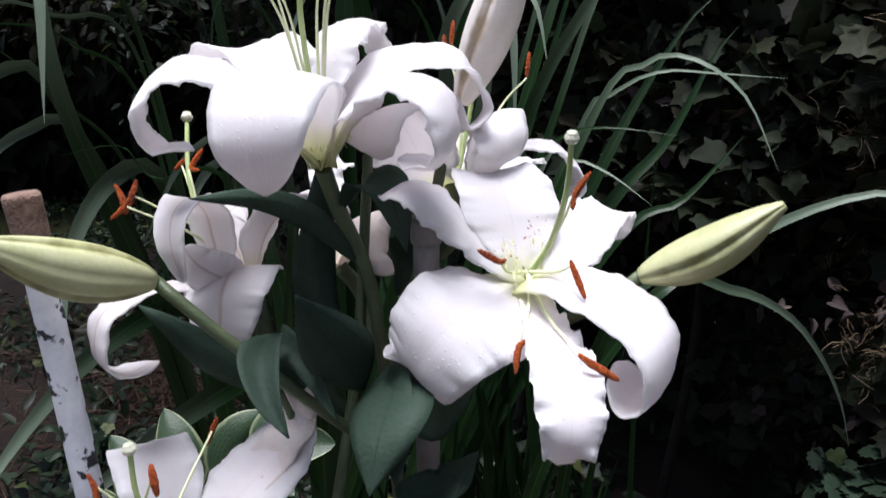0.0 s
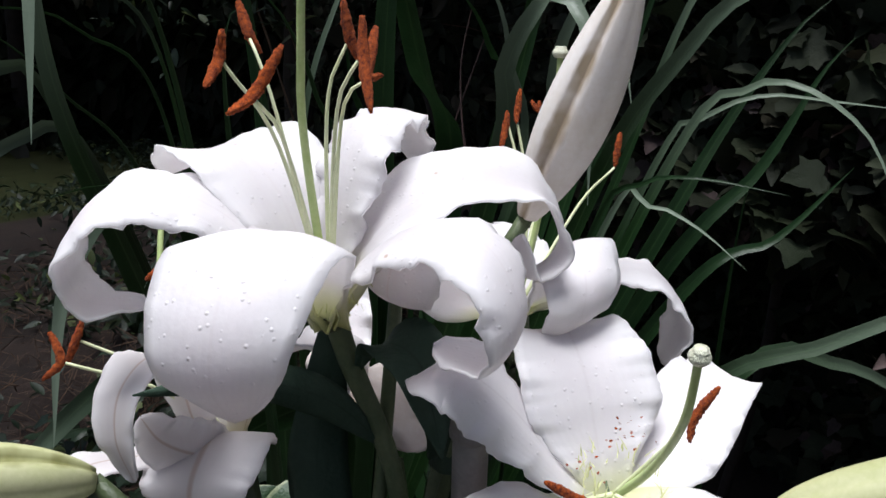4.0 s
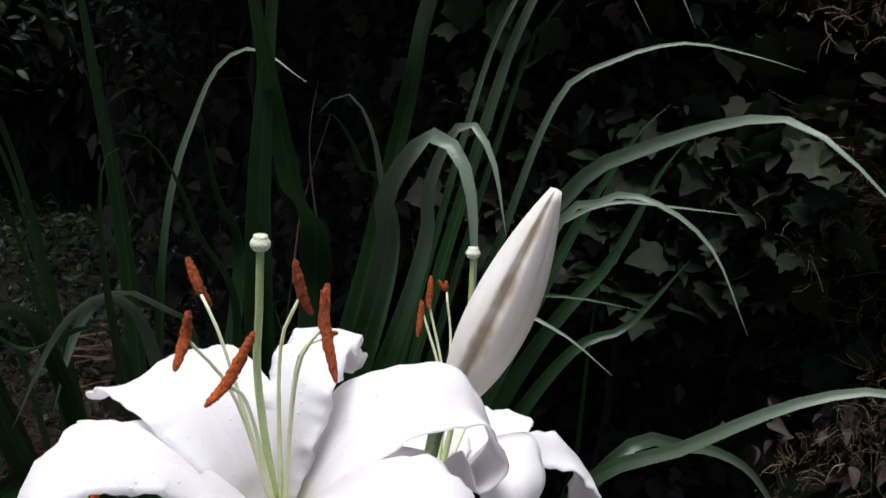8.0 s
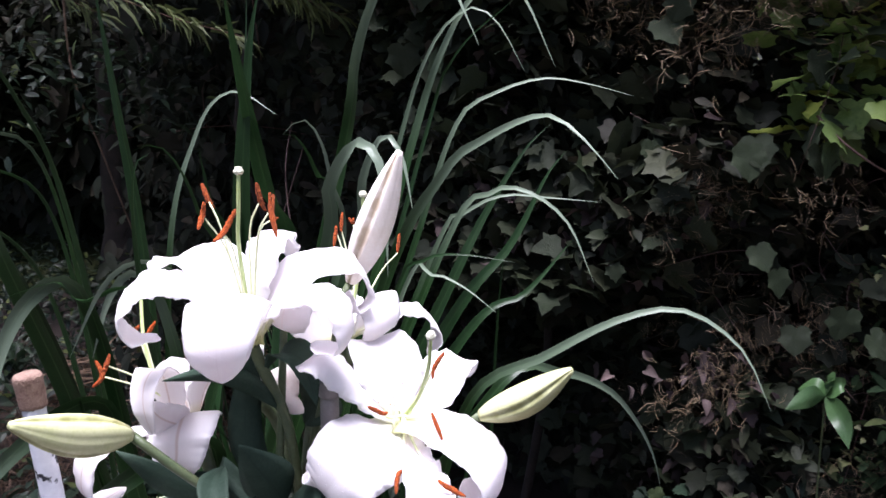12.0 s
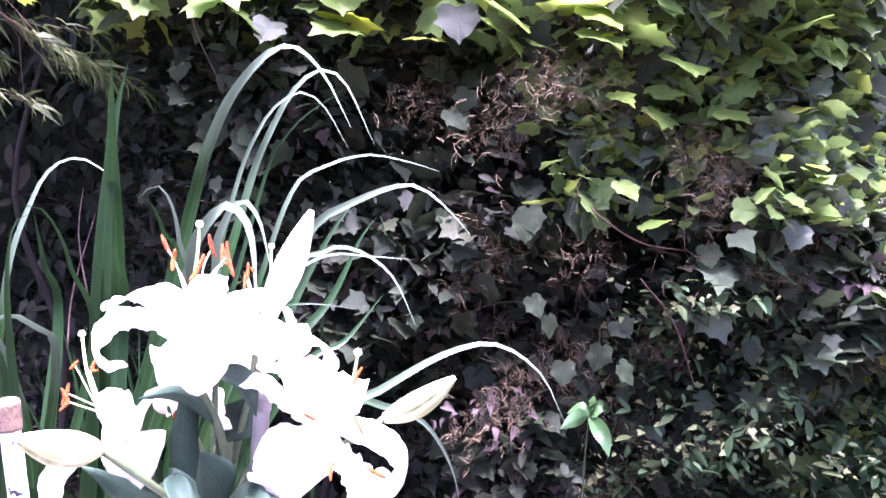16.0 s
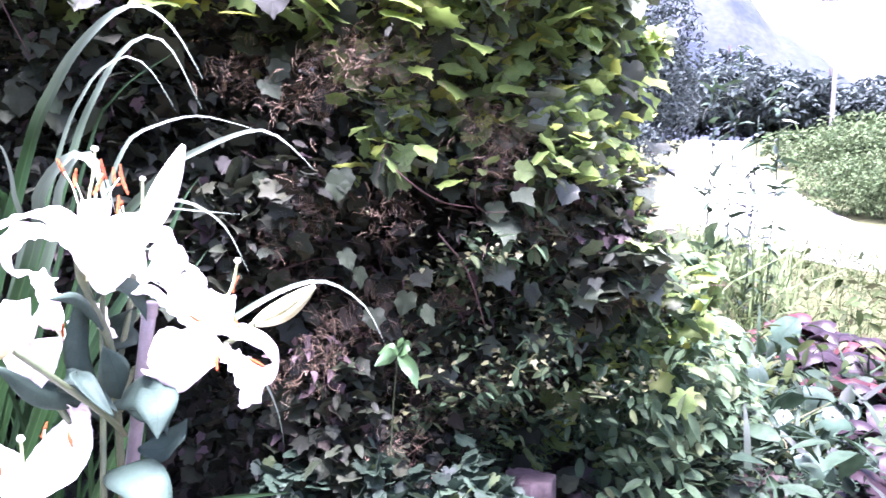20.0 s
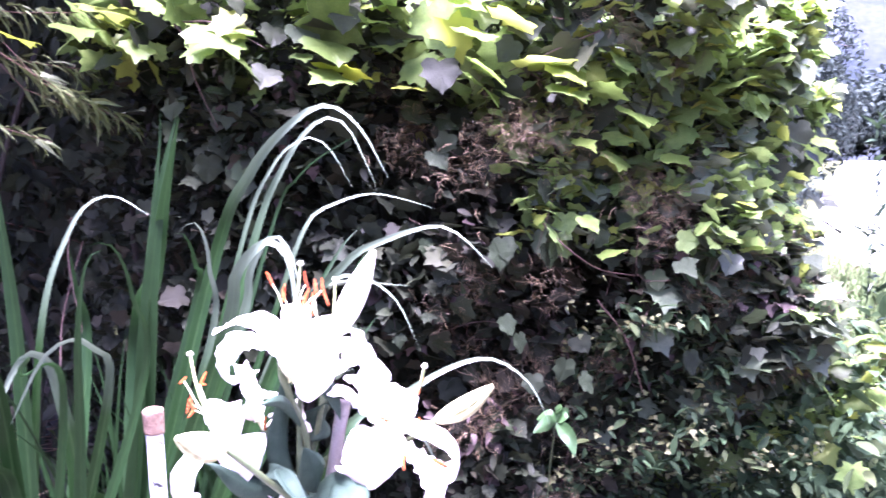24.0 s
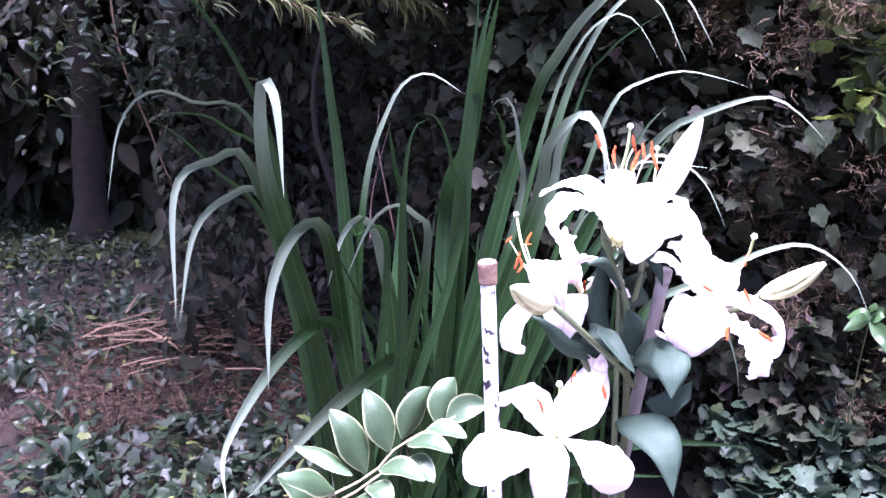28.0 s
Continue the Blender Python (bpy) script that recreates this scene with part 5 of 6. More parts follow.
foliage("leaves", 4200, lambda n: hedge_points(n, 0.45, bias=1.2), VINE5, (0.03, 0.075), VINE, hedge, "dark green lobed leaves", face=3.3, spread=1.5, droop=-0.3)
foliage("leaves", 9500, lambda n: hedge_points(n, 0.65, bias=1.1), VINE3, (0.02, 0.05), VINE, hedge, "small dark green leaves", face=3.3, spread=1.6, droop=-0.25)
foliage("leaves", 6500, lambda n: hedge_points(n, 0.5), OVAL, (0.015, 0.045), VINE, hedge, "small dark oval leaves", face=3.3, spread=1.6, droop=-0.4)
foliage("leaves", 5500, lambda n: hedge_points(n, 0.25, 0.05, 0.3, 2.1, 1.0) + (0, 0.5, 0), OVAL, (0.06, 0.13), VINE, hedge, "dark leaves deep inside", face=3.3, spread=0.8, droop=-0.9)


def clumped(n, deep, lo, x0, x1, lump=0.35):
    """Places on the hedge's front, gathered in uneven clumps."""
    q = hedge_points(n * 3, deep, lo, x0, x1, 1.0)
    f = np.sin(7.1 * q[:, 0] + 4.3 * q[:, 2] + 0.6) + np.sin(11.3 * q[:, 2] - 5.9 * q[:, 0]) + np.sin(17 * q[:, 0] + 2) * 0.5
    return q[f + rng.normal(0, 0.7, len(q)) > lump][:n]


foliage("leaves", 650, lambda n: clumped(n, 0.1, 0.3, 0.15, 2.3), VINE5, (0.03, 0.08), VINEFACE, hedge, "grey green lobed leaves on the front", face=3.3, spread=1.2, droop=-0.4)
foliage("leaves", 850, lambda n: clumped(n, 0.1, 0.2, 0.15, 2.3), MAPLE7, (0.03, 0.075), VINEFACE, hedge, "grey green pointed leaves on the front", face=3.3, spread=1.4, droop=-0.3)
foliage("leaves", 2600, lambda n: clumped(n, 0.12, 0.1, 0.2, 2.3, 0.1), OVAL, (0.02, 0.055), VINEFACE, hedge, "small grey green oval leaves on the front", face=3.3, spread=1.6, droop=-0.2)


def top_points(n):
    x = rng.uniform(0.0, 2.15, n)
    return np.stack([x, hedge_face(x) + rng.uniform(-0.06, 0.6, n), np.minimum(hedge_top(x), 1.64) + rng.normal(-0.03, 0.09, n) - 0.1 * smooth(0.9, 1.7, x)], 1)


def bough_points(n):
    x = rng.uniform(-0.05, 0.9, n)
    return np.stack([x, hedge_face(x) + rng.uniform(-0.1, 0.7, n), 1.68 + rng.normal(0, 0.07, n) + 0.1 * np.sin(6 * x)], 1)


# Upper growth in the lighter leaf colours that carry the sunlight.
foliage("top_leaves", 420, top_points, MAPLE7, (0.05, 0.11), VINETOP, hedge, "green leaves along the top tinted as sunlit", face=3.3, spread=1.5, droop=0.0)
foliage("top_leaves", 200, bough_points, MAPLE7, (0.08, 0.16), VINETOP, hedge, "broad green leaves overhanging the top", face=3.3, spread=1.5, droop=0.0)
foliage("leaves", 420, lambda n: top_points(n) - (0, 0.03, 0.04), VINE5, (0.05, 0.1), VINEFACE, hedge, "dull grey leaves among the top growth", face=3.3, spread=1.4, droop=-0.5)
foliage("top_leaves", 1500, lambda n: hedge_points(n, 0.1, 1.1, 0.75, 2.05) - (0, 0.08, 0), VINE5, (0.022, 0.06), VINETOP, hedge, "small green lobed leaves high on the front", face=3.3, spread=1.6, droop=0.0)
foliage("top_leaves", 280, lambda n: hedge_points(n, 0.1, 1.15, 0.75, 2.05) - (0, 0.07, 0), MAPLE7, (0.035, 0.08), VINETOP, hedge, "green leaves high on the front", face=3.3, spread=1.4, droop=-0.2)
foliage("top_leaves", 650, lambda n: hedge_points(n, 0.08, 1.1, 0.8, 2.0) - (0, 0.07, 0), VINE5, (0.03, 0.07), PALETOP, hedge, "grey green leaves high on the front lightened as daylit", face=3.3, spread=1.4, droop=-0.3)
# Lighter leaf mix toward the open end, painting the sun that falls there.
foliage("edge_leaves", 700, lambda n: hedge_points(n, 0.12, 0.5, 1.1, 2.1), MAPLE7, (0.05, 0.11), PALETOP, hedge, "broad grey green leaves lightened as sunlit toward the open end", face=3.3, spread=1.5, droop=0.0)
foliage("edge_leaves", 2800, lambda n: hedge_points(n, 0.16, 0.1, 1.05, 2.3), OVAL, (0.02, 0.06), BORDER, hedge, "grey green leaves toward the open end", face=3.3, spread=1.5, droop=-0.2)
foliage("edge_leaves", 900, lambda n: hedge_points(n, 0.35, 0.1, 1.45, 2.4), MAPLE7, (0.04, 0.1), VINETOP, hedge, "green leaves at the open end tinted as sunlit", face=3.3, spread=1.2, droop=-0.4)
foliage("edge_leaves", 1500, lambda n: hedge_points(n, 0.12, 0.12, 0.95, 1.9) * (1, 1, 0.55) + (0, -0.02, 0.05), OVAL, (0.02, 0.05), BORDER, hedge, "green leaves low toward the open end", face=3.3, spread=1.6, droop=-0.1)
# Added specks in place of the bright background showing through low down.
foliage("edge_leaves", 1100, lambda n: hedge_points(n, 0.1, 0.3, 0.9, 1.9) * (1, 1, 0.5) + (0, 0, 0.12), VINE3, (0.007, 0.022), GAPLIGHT, hedge, "small pale yellow leaves standing in for light through gaps in the hedge", face=3.3, spread=1.5, droop=-0.3)
foliage("dead_leaves", 34, lambda n: np.array((0.66, 1.29, 0.72)) + rng.normal(0, 1, (n, 3)) * (0.06, 0.02, 0.04), oval_leaf(0.6, 0.5, 0.7), (0.015, 0.035), DEADLEAF, hedge, "bunch of withered purple grey leaves", face=3.3, spread=1.4, droop=-0.7)
foliage("dead_leaves", 700, lambda n: clumped(n, 0.08, 0.35, 0.2, 1.9, 0.3), VINE3, (0.02, 0.045), DEADLEAF, hedge, "shrivelled brown leaves", droop=-0.8)


def twigs(name, n, sampler, length, r, mat, parent, label):
    """Thin bent twigs in one mesh."""
    p = sampler(n)
    V, F, k = [], [], 0
    for q in p:
        d = unit(rng.normal(0, 1, 3) * (1, 0.4, 0.8))
        L = rng.uniform(*length)
        v, f, _ = tube([tuple(q), tuple(q + d * L * 0.5 + rng.normal(0, 0.2, 3) * L), tuple(q + d * L + rng.normal(0, 0.3, 3) * L - (0, 0, 0.1 * L))], r, r * 0.5, 6, 4)
        V.append(v)
        F += [tuple(i + k for i in g) for g in f]
        k += len(v)
    return part(name, mesh_of(name, np.concatenate(V), F, mat), parent, label, "stuff")


twigs("stem_tangle", 300, lambda n: hedge_points(n, 0.1, 0.35, 0.7, 1.9), (0.06, 0.2), 0.0011, REDSTEM, hedge, "tangled thin reddish brown stems")


def tufts(centres, n, size, seed):
    """Dry seed heads: many short bent threads round each centre."""
    r = np.random.default_rng(seed)
    c = np.repeat(np.array(centres, float), n, 0)
    p = c + r.normal(0, 1, c.shape) * (size, size * 0.4, size * 0.75) - (0, 0.05, 0)
    k = len(p)
    part("seed_head_mass", scatter("seed_head_mass", ([(-0.014, 0, 0), (0.014, 0, 0), (0.135, 0.4, 0.06), (0.11, 0.42, 0.06), (0.06, 0.75, -0.02), (0.04, 0.74, -0.02), (-0.08, 1.0, -0.12), (-0.1, 0.6, 0.2), (-0.08, 0.61, 0.2)], [(0, 1, 2, 3), (3, 2, 4, 5), (5, 4, 6), (0, 8, 7)]), None,
         turns(r.uniform(0, 6.28, k), r.normal(0.2, 0.8, k), r.uniform(-1.5, 1.5, k)), r.uniform(0.015, 0.045, k), p, TUFT), hedge, "dry tan seed heads", "stuff")


tufts([(0.702, 1.309, 1.331), (0.747, 1.254, 1.370), (0.821, 1.204, 1.343), (0.670, 1.345, 1.273), (1.048, 1.133, 1.166), (1.075, 1.137, 1.246), (1.313, 1.144, 0.966), (1.000, 1.165, 1.245), (0.748, 1.262, 1.365), (1.082, 1.125, 1.182)], 120, 0.045, 21)
tufts([(0.664, 1.349, 1.063), (0.638, 1.371, 0.966), (0.685, 1.322, 0.696), (0.642, 1.366, 0.638), (1.130, 1.142, 1.141), (1.369, 1.158, 1.061), (0.815, 1.239, 1.024), (0.538, 1.450, 1.318), (0.700, 1.311, 0.734), (1.309, 1.144, 0.970)], 90, 0.045, 22)
tufts(hedge_points(75, 0.05, 0.35, 0.6, 1.9), 60, 0.035, 23)
for i in range(7):
    x = -0.2 + 0.33 * i
    y = float(hedge_face(x)) + 0.45
    part("stem", tube_mesh("stem", [(x, y, -0.03), (x + 0.08, y - 0.05, 0.6), (x - 0.03, y - 0.08, 1.1), (x + 0.1, y, 1.6)], 0.014, 0.006, BARK, 16, 7), hedge, "woody brown stem")

single = [mesh_of("leaf", *lobed_leaf(*k), VINEONE, True) for k in ((5, 0.25, 0.3), (3, 0.2, 0.4), (7, 0.1, 0.5), (3, 0.35, 0.1), (7, 0.3, 0.2))]
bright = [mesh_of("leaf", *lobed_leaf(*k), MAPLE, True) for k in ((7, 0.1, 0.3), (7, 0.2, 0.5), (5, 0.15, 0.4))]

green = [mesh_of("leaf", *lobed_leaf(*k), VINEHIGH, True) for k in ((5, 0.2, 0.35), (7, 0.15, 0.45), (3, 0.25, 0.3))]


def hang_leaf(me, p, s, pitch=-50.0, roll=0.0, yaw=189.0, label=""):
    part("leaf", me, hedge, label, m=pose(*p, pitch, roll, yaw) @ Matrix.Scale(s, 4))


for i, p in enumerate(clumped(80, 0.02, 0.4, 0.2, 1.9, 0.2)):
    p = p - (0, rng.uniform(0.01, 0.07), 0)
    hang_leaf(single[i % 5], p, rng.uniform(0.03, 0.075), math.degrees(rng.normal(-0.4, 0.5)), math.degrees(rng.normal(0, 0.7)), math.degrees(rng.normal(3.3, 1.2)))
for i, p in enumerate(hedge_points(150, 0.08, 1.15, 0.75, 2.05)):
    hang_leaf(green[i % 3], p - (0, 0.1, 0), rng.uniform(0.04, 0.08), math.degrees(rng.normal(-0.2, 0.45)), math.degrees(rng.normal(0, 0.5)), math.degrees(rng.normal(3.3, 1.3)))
# grey green leaves that stand out on the front
def dull_leaf(p, s, roll, yaw):
    hang_leaf(single[int(s * 1000) % 5], p, s * 0.78, -75 + roll, roll, yaw)


dull_leaf((0.718, 1.246, 1.130), 0.075, 10, 170)
dull_leaf((0.497, 1.453, 1.068), 0.08, -15, 200)
dull_leaf((0.813, 1.180, 1.122), 0.08, -10, 215)
dull_leaf((0.595, 1.364, 1.324), 0.075, 25, 190)
dull_leaf((0.627, 1.339, 1.364), 0.065, -20, 160)
dull_leaf((0.792, 1.196, 1.265), 0.075, 0, 200)
dull_leaf((1.144, 1.094, 1.145), 0.08, 20, 230)
dull_leaf((0.924, 1.133, 1.152), 0.06, -20, 180)
dull_leaf((1.063, 1.109, 1.054), 0.065, 10, 150)
dull_leaf((1.180, 1.096, 0.852), 0.08, 0, 185)
dull_leaf((1.365, 1.118, 0.769), 0.075, 15, 160)
dull_leaf((0.761, 1.231, 0.907), 0.065, 0, 200)
dull_leaf((0.845, 1.154, 0.854), 0.075, -15, 175)
dull_leaf((0.733, 1.253, 0.945), 0.065, 15, 190)
dull_leaf((0.781, 1.195, 0.816), 0.065, 0, 150)
dull_leaf((0.873, 1.134, 0.817), 0.07, 20, 210)
dull_leaf((1.008, 1.102, 1.550), 0.1, 0, 190)
dull_leaf((0.341, 1.578, 1.611), 0.11, 30, 200)
dull_leaf((0.730, 1.237, 1.575), 0.08, -30, 170)
dull_leaf((0.704, 1.237, 1.118), 0.08, 0, 180)
dull_leaf((0.796, 1.184, 1.119), 0.075, 0, 200)
dull_leaf((0.588, 1.371, 1.119), 0.06, 0, 190)
dull_leaf((1.163, 1.085, 0.844), 0.065, 10, 190)
# leaves along the top and at the open end, sunlight put into their colour
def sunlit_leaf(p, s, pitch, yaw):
    hang_leaf(bright[int(s * 1000) % 3], p, s * 0.88, pitch * 0.5 + 4, (yaw % 40) - 20, yaw, "yellow green lobed leaf tinted as sunlit")


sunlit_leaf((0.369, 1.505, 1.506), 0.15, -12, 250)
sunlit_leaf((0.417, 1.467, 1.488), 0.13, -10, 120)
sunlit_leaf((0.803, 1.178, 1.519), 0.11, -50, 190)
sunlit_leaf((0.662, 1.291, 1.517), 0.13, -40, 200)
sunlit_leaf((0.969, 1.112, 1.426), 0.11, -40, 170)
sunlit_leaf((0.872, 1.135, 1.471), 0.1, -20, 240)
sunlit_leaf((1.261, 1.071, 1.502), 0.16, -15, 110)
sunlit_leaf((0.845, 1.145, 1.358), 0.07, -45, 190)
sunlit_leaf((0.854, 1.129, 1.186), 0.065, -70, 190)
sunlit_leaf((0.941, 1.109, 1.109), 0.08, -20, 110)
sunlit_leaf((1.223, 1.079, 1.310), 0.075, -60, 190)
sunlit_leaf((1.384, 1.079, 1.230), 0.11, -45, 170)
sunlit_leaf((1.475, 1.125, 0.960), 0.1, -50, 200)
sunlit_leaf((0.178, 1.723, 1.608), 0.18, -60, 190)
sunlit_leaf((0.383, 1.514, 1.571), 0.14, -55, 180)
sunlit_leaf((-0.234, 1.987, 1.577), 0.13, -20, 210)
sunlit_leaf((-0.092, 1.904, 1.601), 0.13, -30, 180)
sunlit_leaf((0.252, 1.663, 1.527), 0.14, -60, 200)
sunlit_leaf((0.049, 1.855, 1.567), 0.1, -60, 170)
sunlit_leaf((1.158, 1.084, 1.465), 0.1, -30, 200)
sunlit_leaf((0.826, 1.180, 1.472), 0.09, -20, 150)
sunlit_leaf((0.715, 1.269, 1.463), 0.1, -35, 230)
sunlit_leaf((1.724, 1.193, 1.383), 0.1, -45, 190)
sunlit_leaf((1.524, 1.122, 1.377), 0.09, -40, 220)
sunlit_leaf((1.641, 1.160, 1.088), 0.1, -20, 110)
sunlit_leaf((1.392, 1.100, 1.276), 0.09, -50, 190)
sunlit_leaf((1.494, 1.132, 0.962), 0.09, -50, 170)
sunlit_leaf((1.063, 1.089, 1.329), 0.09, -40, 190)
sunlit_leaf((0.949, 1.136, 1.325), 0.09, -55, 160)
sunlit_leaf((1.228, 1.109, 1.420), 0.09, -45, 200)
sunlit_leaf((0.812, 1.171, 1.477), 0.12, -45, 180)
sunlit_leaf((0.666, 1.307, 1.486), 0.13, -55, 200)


def end_points(n):
    x = 1.4 + 1.3 * rng.uniform(0, 1, n) ** 1.2
    y = 0.98 + 0.42 * (x - 1.55) + rng.uniform(-0.12, 0.25, n)
    top = (1.0 - 0.7 * (x - 1.55)) * smooth(1.35, 1.75, x) + 0.1 * np.sin(9 * x + 5 * y)
    return np.stack([x, y, np.maximum(0.02, top * rng.uniform(0, 1, n) ** 0.8)], 1)


foliage("edge_leaves", 2600, end_points, OVAL, (0.03, 0.085), BORDER, hedge, "leafy shoots sprawling from the open end", face=3.3, spread=1.5, droop=-0.2)
foliage("edge_leaves", 700, lambda n: (lambda q: q[q[:, 2] > 0.55])(end_points(n)), MAPLE7, (0.04, 0.09), VINETOP, hedge, "lobed leaves sprawling from the open end tinted as sunlit", face=3.3, spread=1.4, droop=-0.2)
for k in ([(0.108, 1.828, 1.643), (0.143, 1.775, 1.576), (0.159, 1.761, 1.489), (0.212, 1.750, 1.371)], [(0.140, 1.789, 1.621), (0.200, 1.711, 1.614), (0.290, 1.617, 1.554)], [(0.799, 1.201, 1.165), (0.839, 1.160, 1.112), (0.923, 1.143, 1.061), (1.030, 1.137, 1.041)], [(0.902, 1.148, 1.602), (0.802, 1.188, 1.552), (0.731, 1.256, 1.507)], [(0.951, 1.177, 0.981), (1.013, 1.141, 0.890), (1.074, 1.136, 0.744)]):
    part("runner", tube_mesh("runner", k, 0.0022, 0.0012, REDSTEM, 20, 6), hedge, "thin red stem")


# ---- woodland behind on the other side ----
def build_tree(name, base, height, r, label, lean=(0.0, 0.0), crown_n=1500, crown_r=(1.0, 1.0, 0.9), crown_z=None, leaf=(0.06, 0.12), mat=None, template=None, low=0.3):
    ob = thing(name, label, "tree", at=base)
    b = np.array(base, float)
    top = b + (lean[0], lean[1], height)
    part("trunk", tube_mesh("trunk", [tuple(b - (0, 0, 0.1)), tuple(b * 0.6 + top * 0.4 + (0.03, 0.02, 0)), tuple(top)], r, r * 0.35, BARK, 20, 12, lambda u: 1 + 0.08 * math.sin(40 * u) + 0.5 * max(0, 0.08 - u) / 0.08), ob, "dark furrowed trunk")
    ends = []
    for k in range(7):
        a = k * 2.4 + base[0]
        s = b + (top - b) * rng.uniform(0.4, 0.95)
        e = s + np.array((math.cos(a) * crown_r[0], math.sin(a) * crown_r[1], crown_r[2] * 0.5)) * rng.uniform(0.5, 0.95)
        ends.append(e)
        part("limb", tube_mesh("limb", [tuple(s), tuple((s + e) / 2 + (0, 0, 0.08 * height)), tuple(e)], r * 0.35, r * 0.08, BARK, 12, 7), ob)
    cz = crown_z if crown_z is not None else height * 0.75

    def sampler(n):
        c = np.array(ends + [top])[rng.integers(0, len(ends) + 1, n)]
        q = rng.normal(0, 0.38, (n, 3)) * crown_r
        q = c + q
        return q[q[:, 2] > base[2] + low]

    foliage("crown", crown_n, sampler, template or OVAL, leaf, mat or VINE, ob, "ragged leafy crown")
    return ob


build_tree("tree", (-1.36, 5.85, 0.0), 3.4, 0.115, "shaded tree with a dark trunk at the edge of the bed", crown_n=4200, crown_r=(1.3, 0.9, 1.0), low=1.75)
build_tree("tree", (0.6, 3.8, 0.0), 3.4, 0.07, "dark leafy tree behind the hedge", crown_n=5200, crown_r=(1.3, 0.8, 1.2), low=0.6)
build_tree("tree", (2.4, 4.4, 0.0), 3.8, 0.08, "leafy tree rising behind the hedge", crown_n=3600, crown_r=(0.9, 0.8, 1.2), low=0.7)
build_tree("tree", (-3.6, 6.6, 0.0), 3.6, 0.09, "dark leafy tree at the back", crown_n=4200, crown_r=(1.4, 0.9, 1.3), low=0.3)

# Crown above the view, its edge and gap laid out to steer the shade.
def canopy_points(n):
    x = rng.uniform(-6.0, 0.85, n)
    x = np.where((x < -0.9) & (rng.uniform(0, 1, n) < 0.6), rng.uniform(-0.9, 0.85, n), x)
    y0 = np.interp(x, [-0.9, -0.6, -0.4, 0.3, 0.45, 0.75, 0.95, 1.15], [1.2, 1.7, 1.9, 1.9, 1.6, 1.55, 2.1, 2.4])
    y = y0 + 0.1 * np.sin(4 * x) + (6.8 - y0) * rng.uniform(0, 1, n)
    z = 3.0 + rng.uniform(0, 0.9, n) + 0.15 * np.sin(3 * x + y)
    return np.stack([x, y, z], 1)[(x + 1.8) ** 2 + (y - 4.8) ** 2 > 0.3]


# Unseen tree added only to keep the sun off the hedge and bed.
shade = thing("added_shade_tree", "added tree with its crown out of view to shade the hedge and the bed", "tree", at=(-0.4, 6.9, 0.0))
part("trunk", tube_mesh("trunk", [(-0.4, 6.9, -0.1), (-0.35, 6.85, 1.6), (-0.5, 6.7, 3.4)], 0.16, 0.1, BARK, 20, 12), shade, "dark furrowed trunk")
for i in range(9):
    a = -2.9 + 0.32 * i
    part("limb", tube_mesh("limb", [(-0.5, 6.7, 3.0), (-0.5 + 2.2 * math.cos(a), 6.7 + 2.2 * math.sin(a), 3.35), (-0.5 + 4.6 * math.cos(a), 6.7 + 4.6 * math.sin(a), 3.4)], 0.06, 0.012, BARK, 14, 7), shade)
for e in ((0.6, 1.4), (0.1, 2.0), (-0.9, 1.6), (-1.9, 1.4)):
    part("limb", tube_mesh("limb", [(-0.5, 6.7, 3.0), (-0.3 + e[0] * 0.4, 4.0, 3.5), (e[0], e[1], 3.3)], 0.06, 0.01, BARK, 14, 7), shade)
foliage("crown", 17000, canopy_points, OVAL, (0.12, 0.22), VINE, shade, "wide leafy crown placed out of view to cast shade", droop=-0.2)

shrub = thing("understorey_shrub", "deep shaded shrub filling the back of the bed", "shrub", at=(-0.2, 3.2, 0.0))


def back_points(n):
    x = rng.uniform(-0.75, 2.6, n)
    z = 2.5 * rng.uniform(0.0, 1, n) ** 0.9
    y = 2.6 + 0.3 * np.sin(3 * x + 2 * z) + rng.uniform(0, 0.9, n) - 0.5 * smooth(-0.2, 0.5, x) + 0.35 * smooth(0.7, 2.4, x) + 1.1 * smooth(0.2, -0.8, x) * rng.uniform(0.2, 1, n)
    return np.stack([x, y, z], 1)


def far_points(n):
    x = rng.uniform(-5.2, 3.0, n)
    z = 0.1 + 2.9 * rng.uniform(0, 1, n)
    y = 6.6 + 0.5 * np.sin(2 * x + 2 * z) + rng.uniform(0, 1.2, n)
    return np.stack([x, y, z], 1)


def hanging_points(n):
    x = rng.uniform(-2.6, -0.4, n)
    z = 1.22 + 0.1 * np.sin(4 * x) + rng.gamma(2.0, 0.3, n)
    y = 3.9 + 0.4 * np.sin(3 * x) + rng.uniform(0, 0.8, n)
    return np.stack([x, y, z], 1)


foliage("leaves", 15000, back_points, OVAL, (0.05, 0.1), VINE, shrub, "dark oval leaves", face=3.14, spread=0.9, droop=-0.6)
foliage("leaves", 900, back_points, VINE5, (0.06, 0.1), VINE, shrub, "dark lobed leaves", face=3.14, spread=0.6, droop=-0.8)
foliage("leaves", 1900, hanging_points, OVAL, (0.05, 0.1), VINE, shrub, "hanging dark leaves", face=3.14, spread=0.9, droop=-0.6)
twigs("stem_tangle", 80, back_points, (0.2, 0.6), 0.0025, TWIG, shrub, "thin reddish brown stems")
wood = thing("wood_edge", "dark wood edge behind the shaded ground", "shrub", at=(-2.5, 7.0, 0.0))
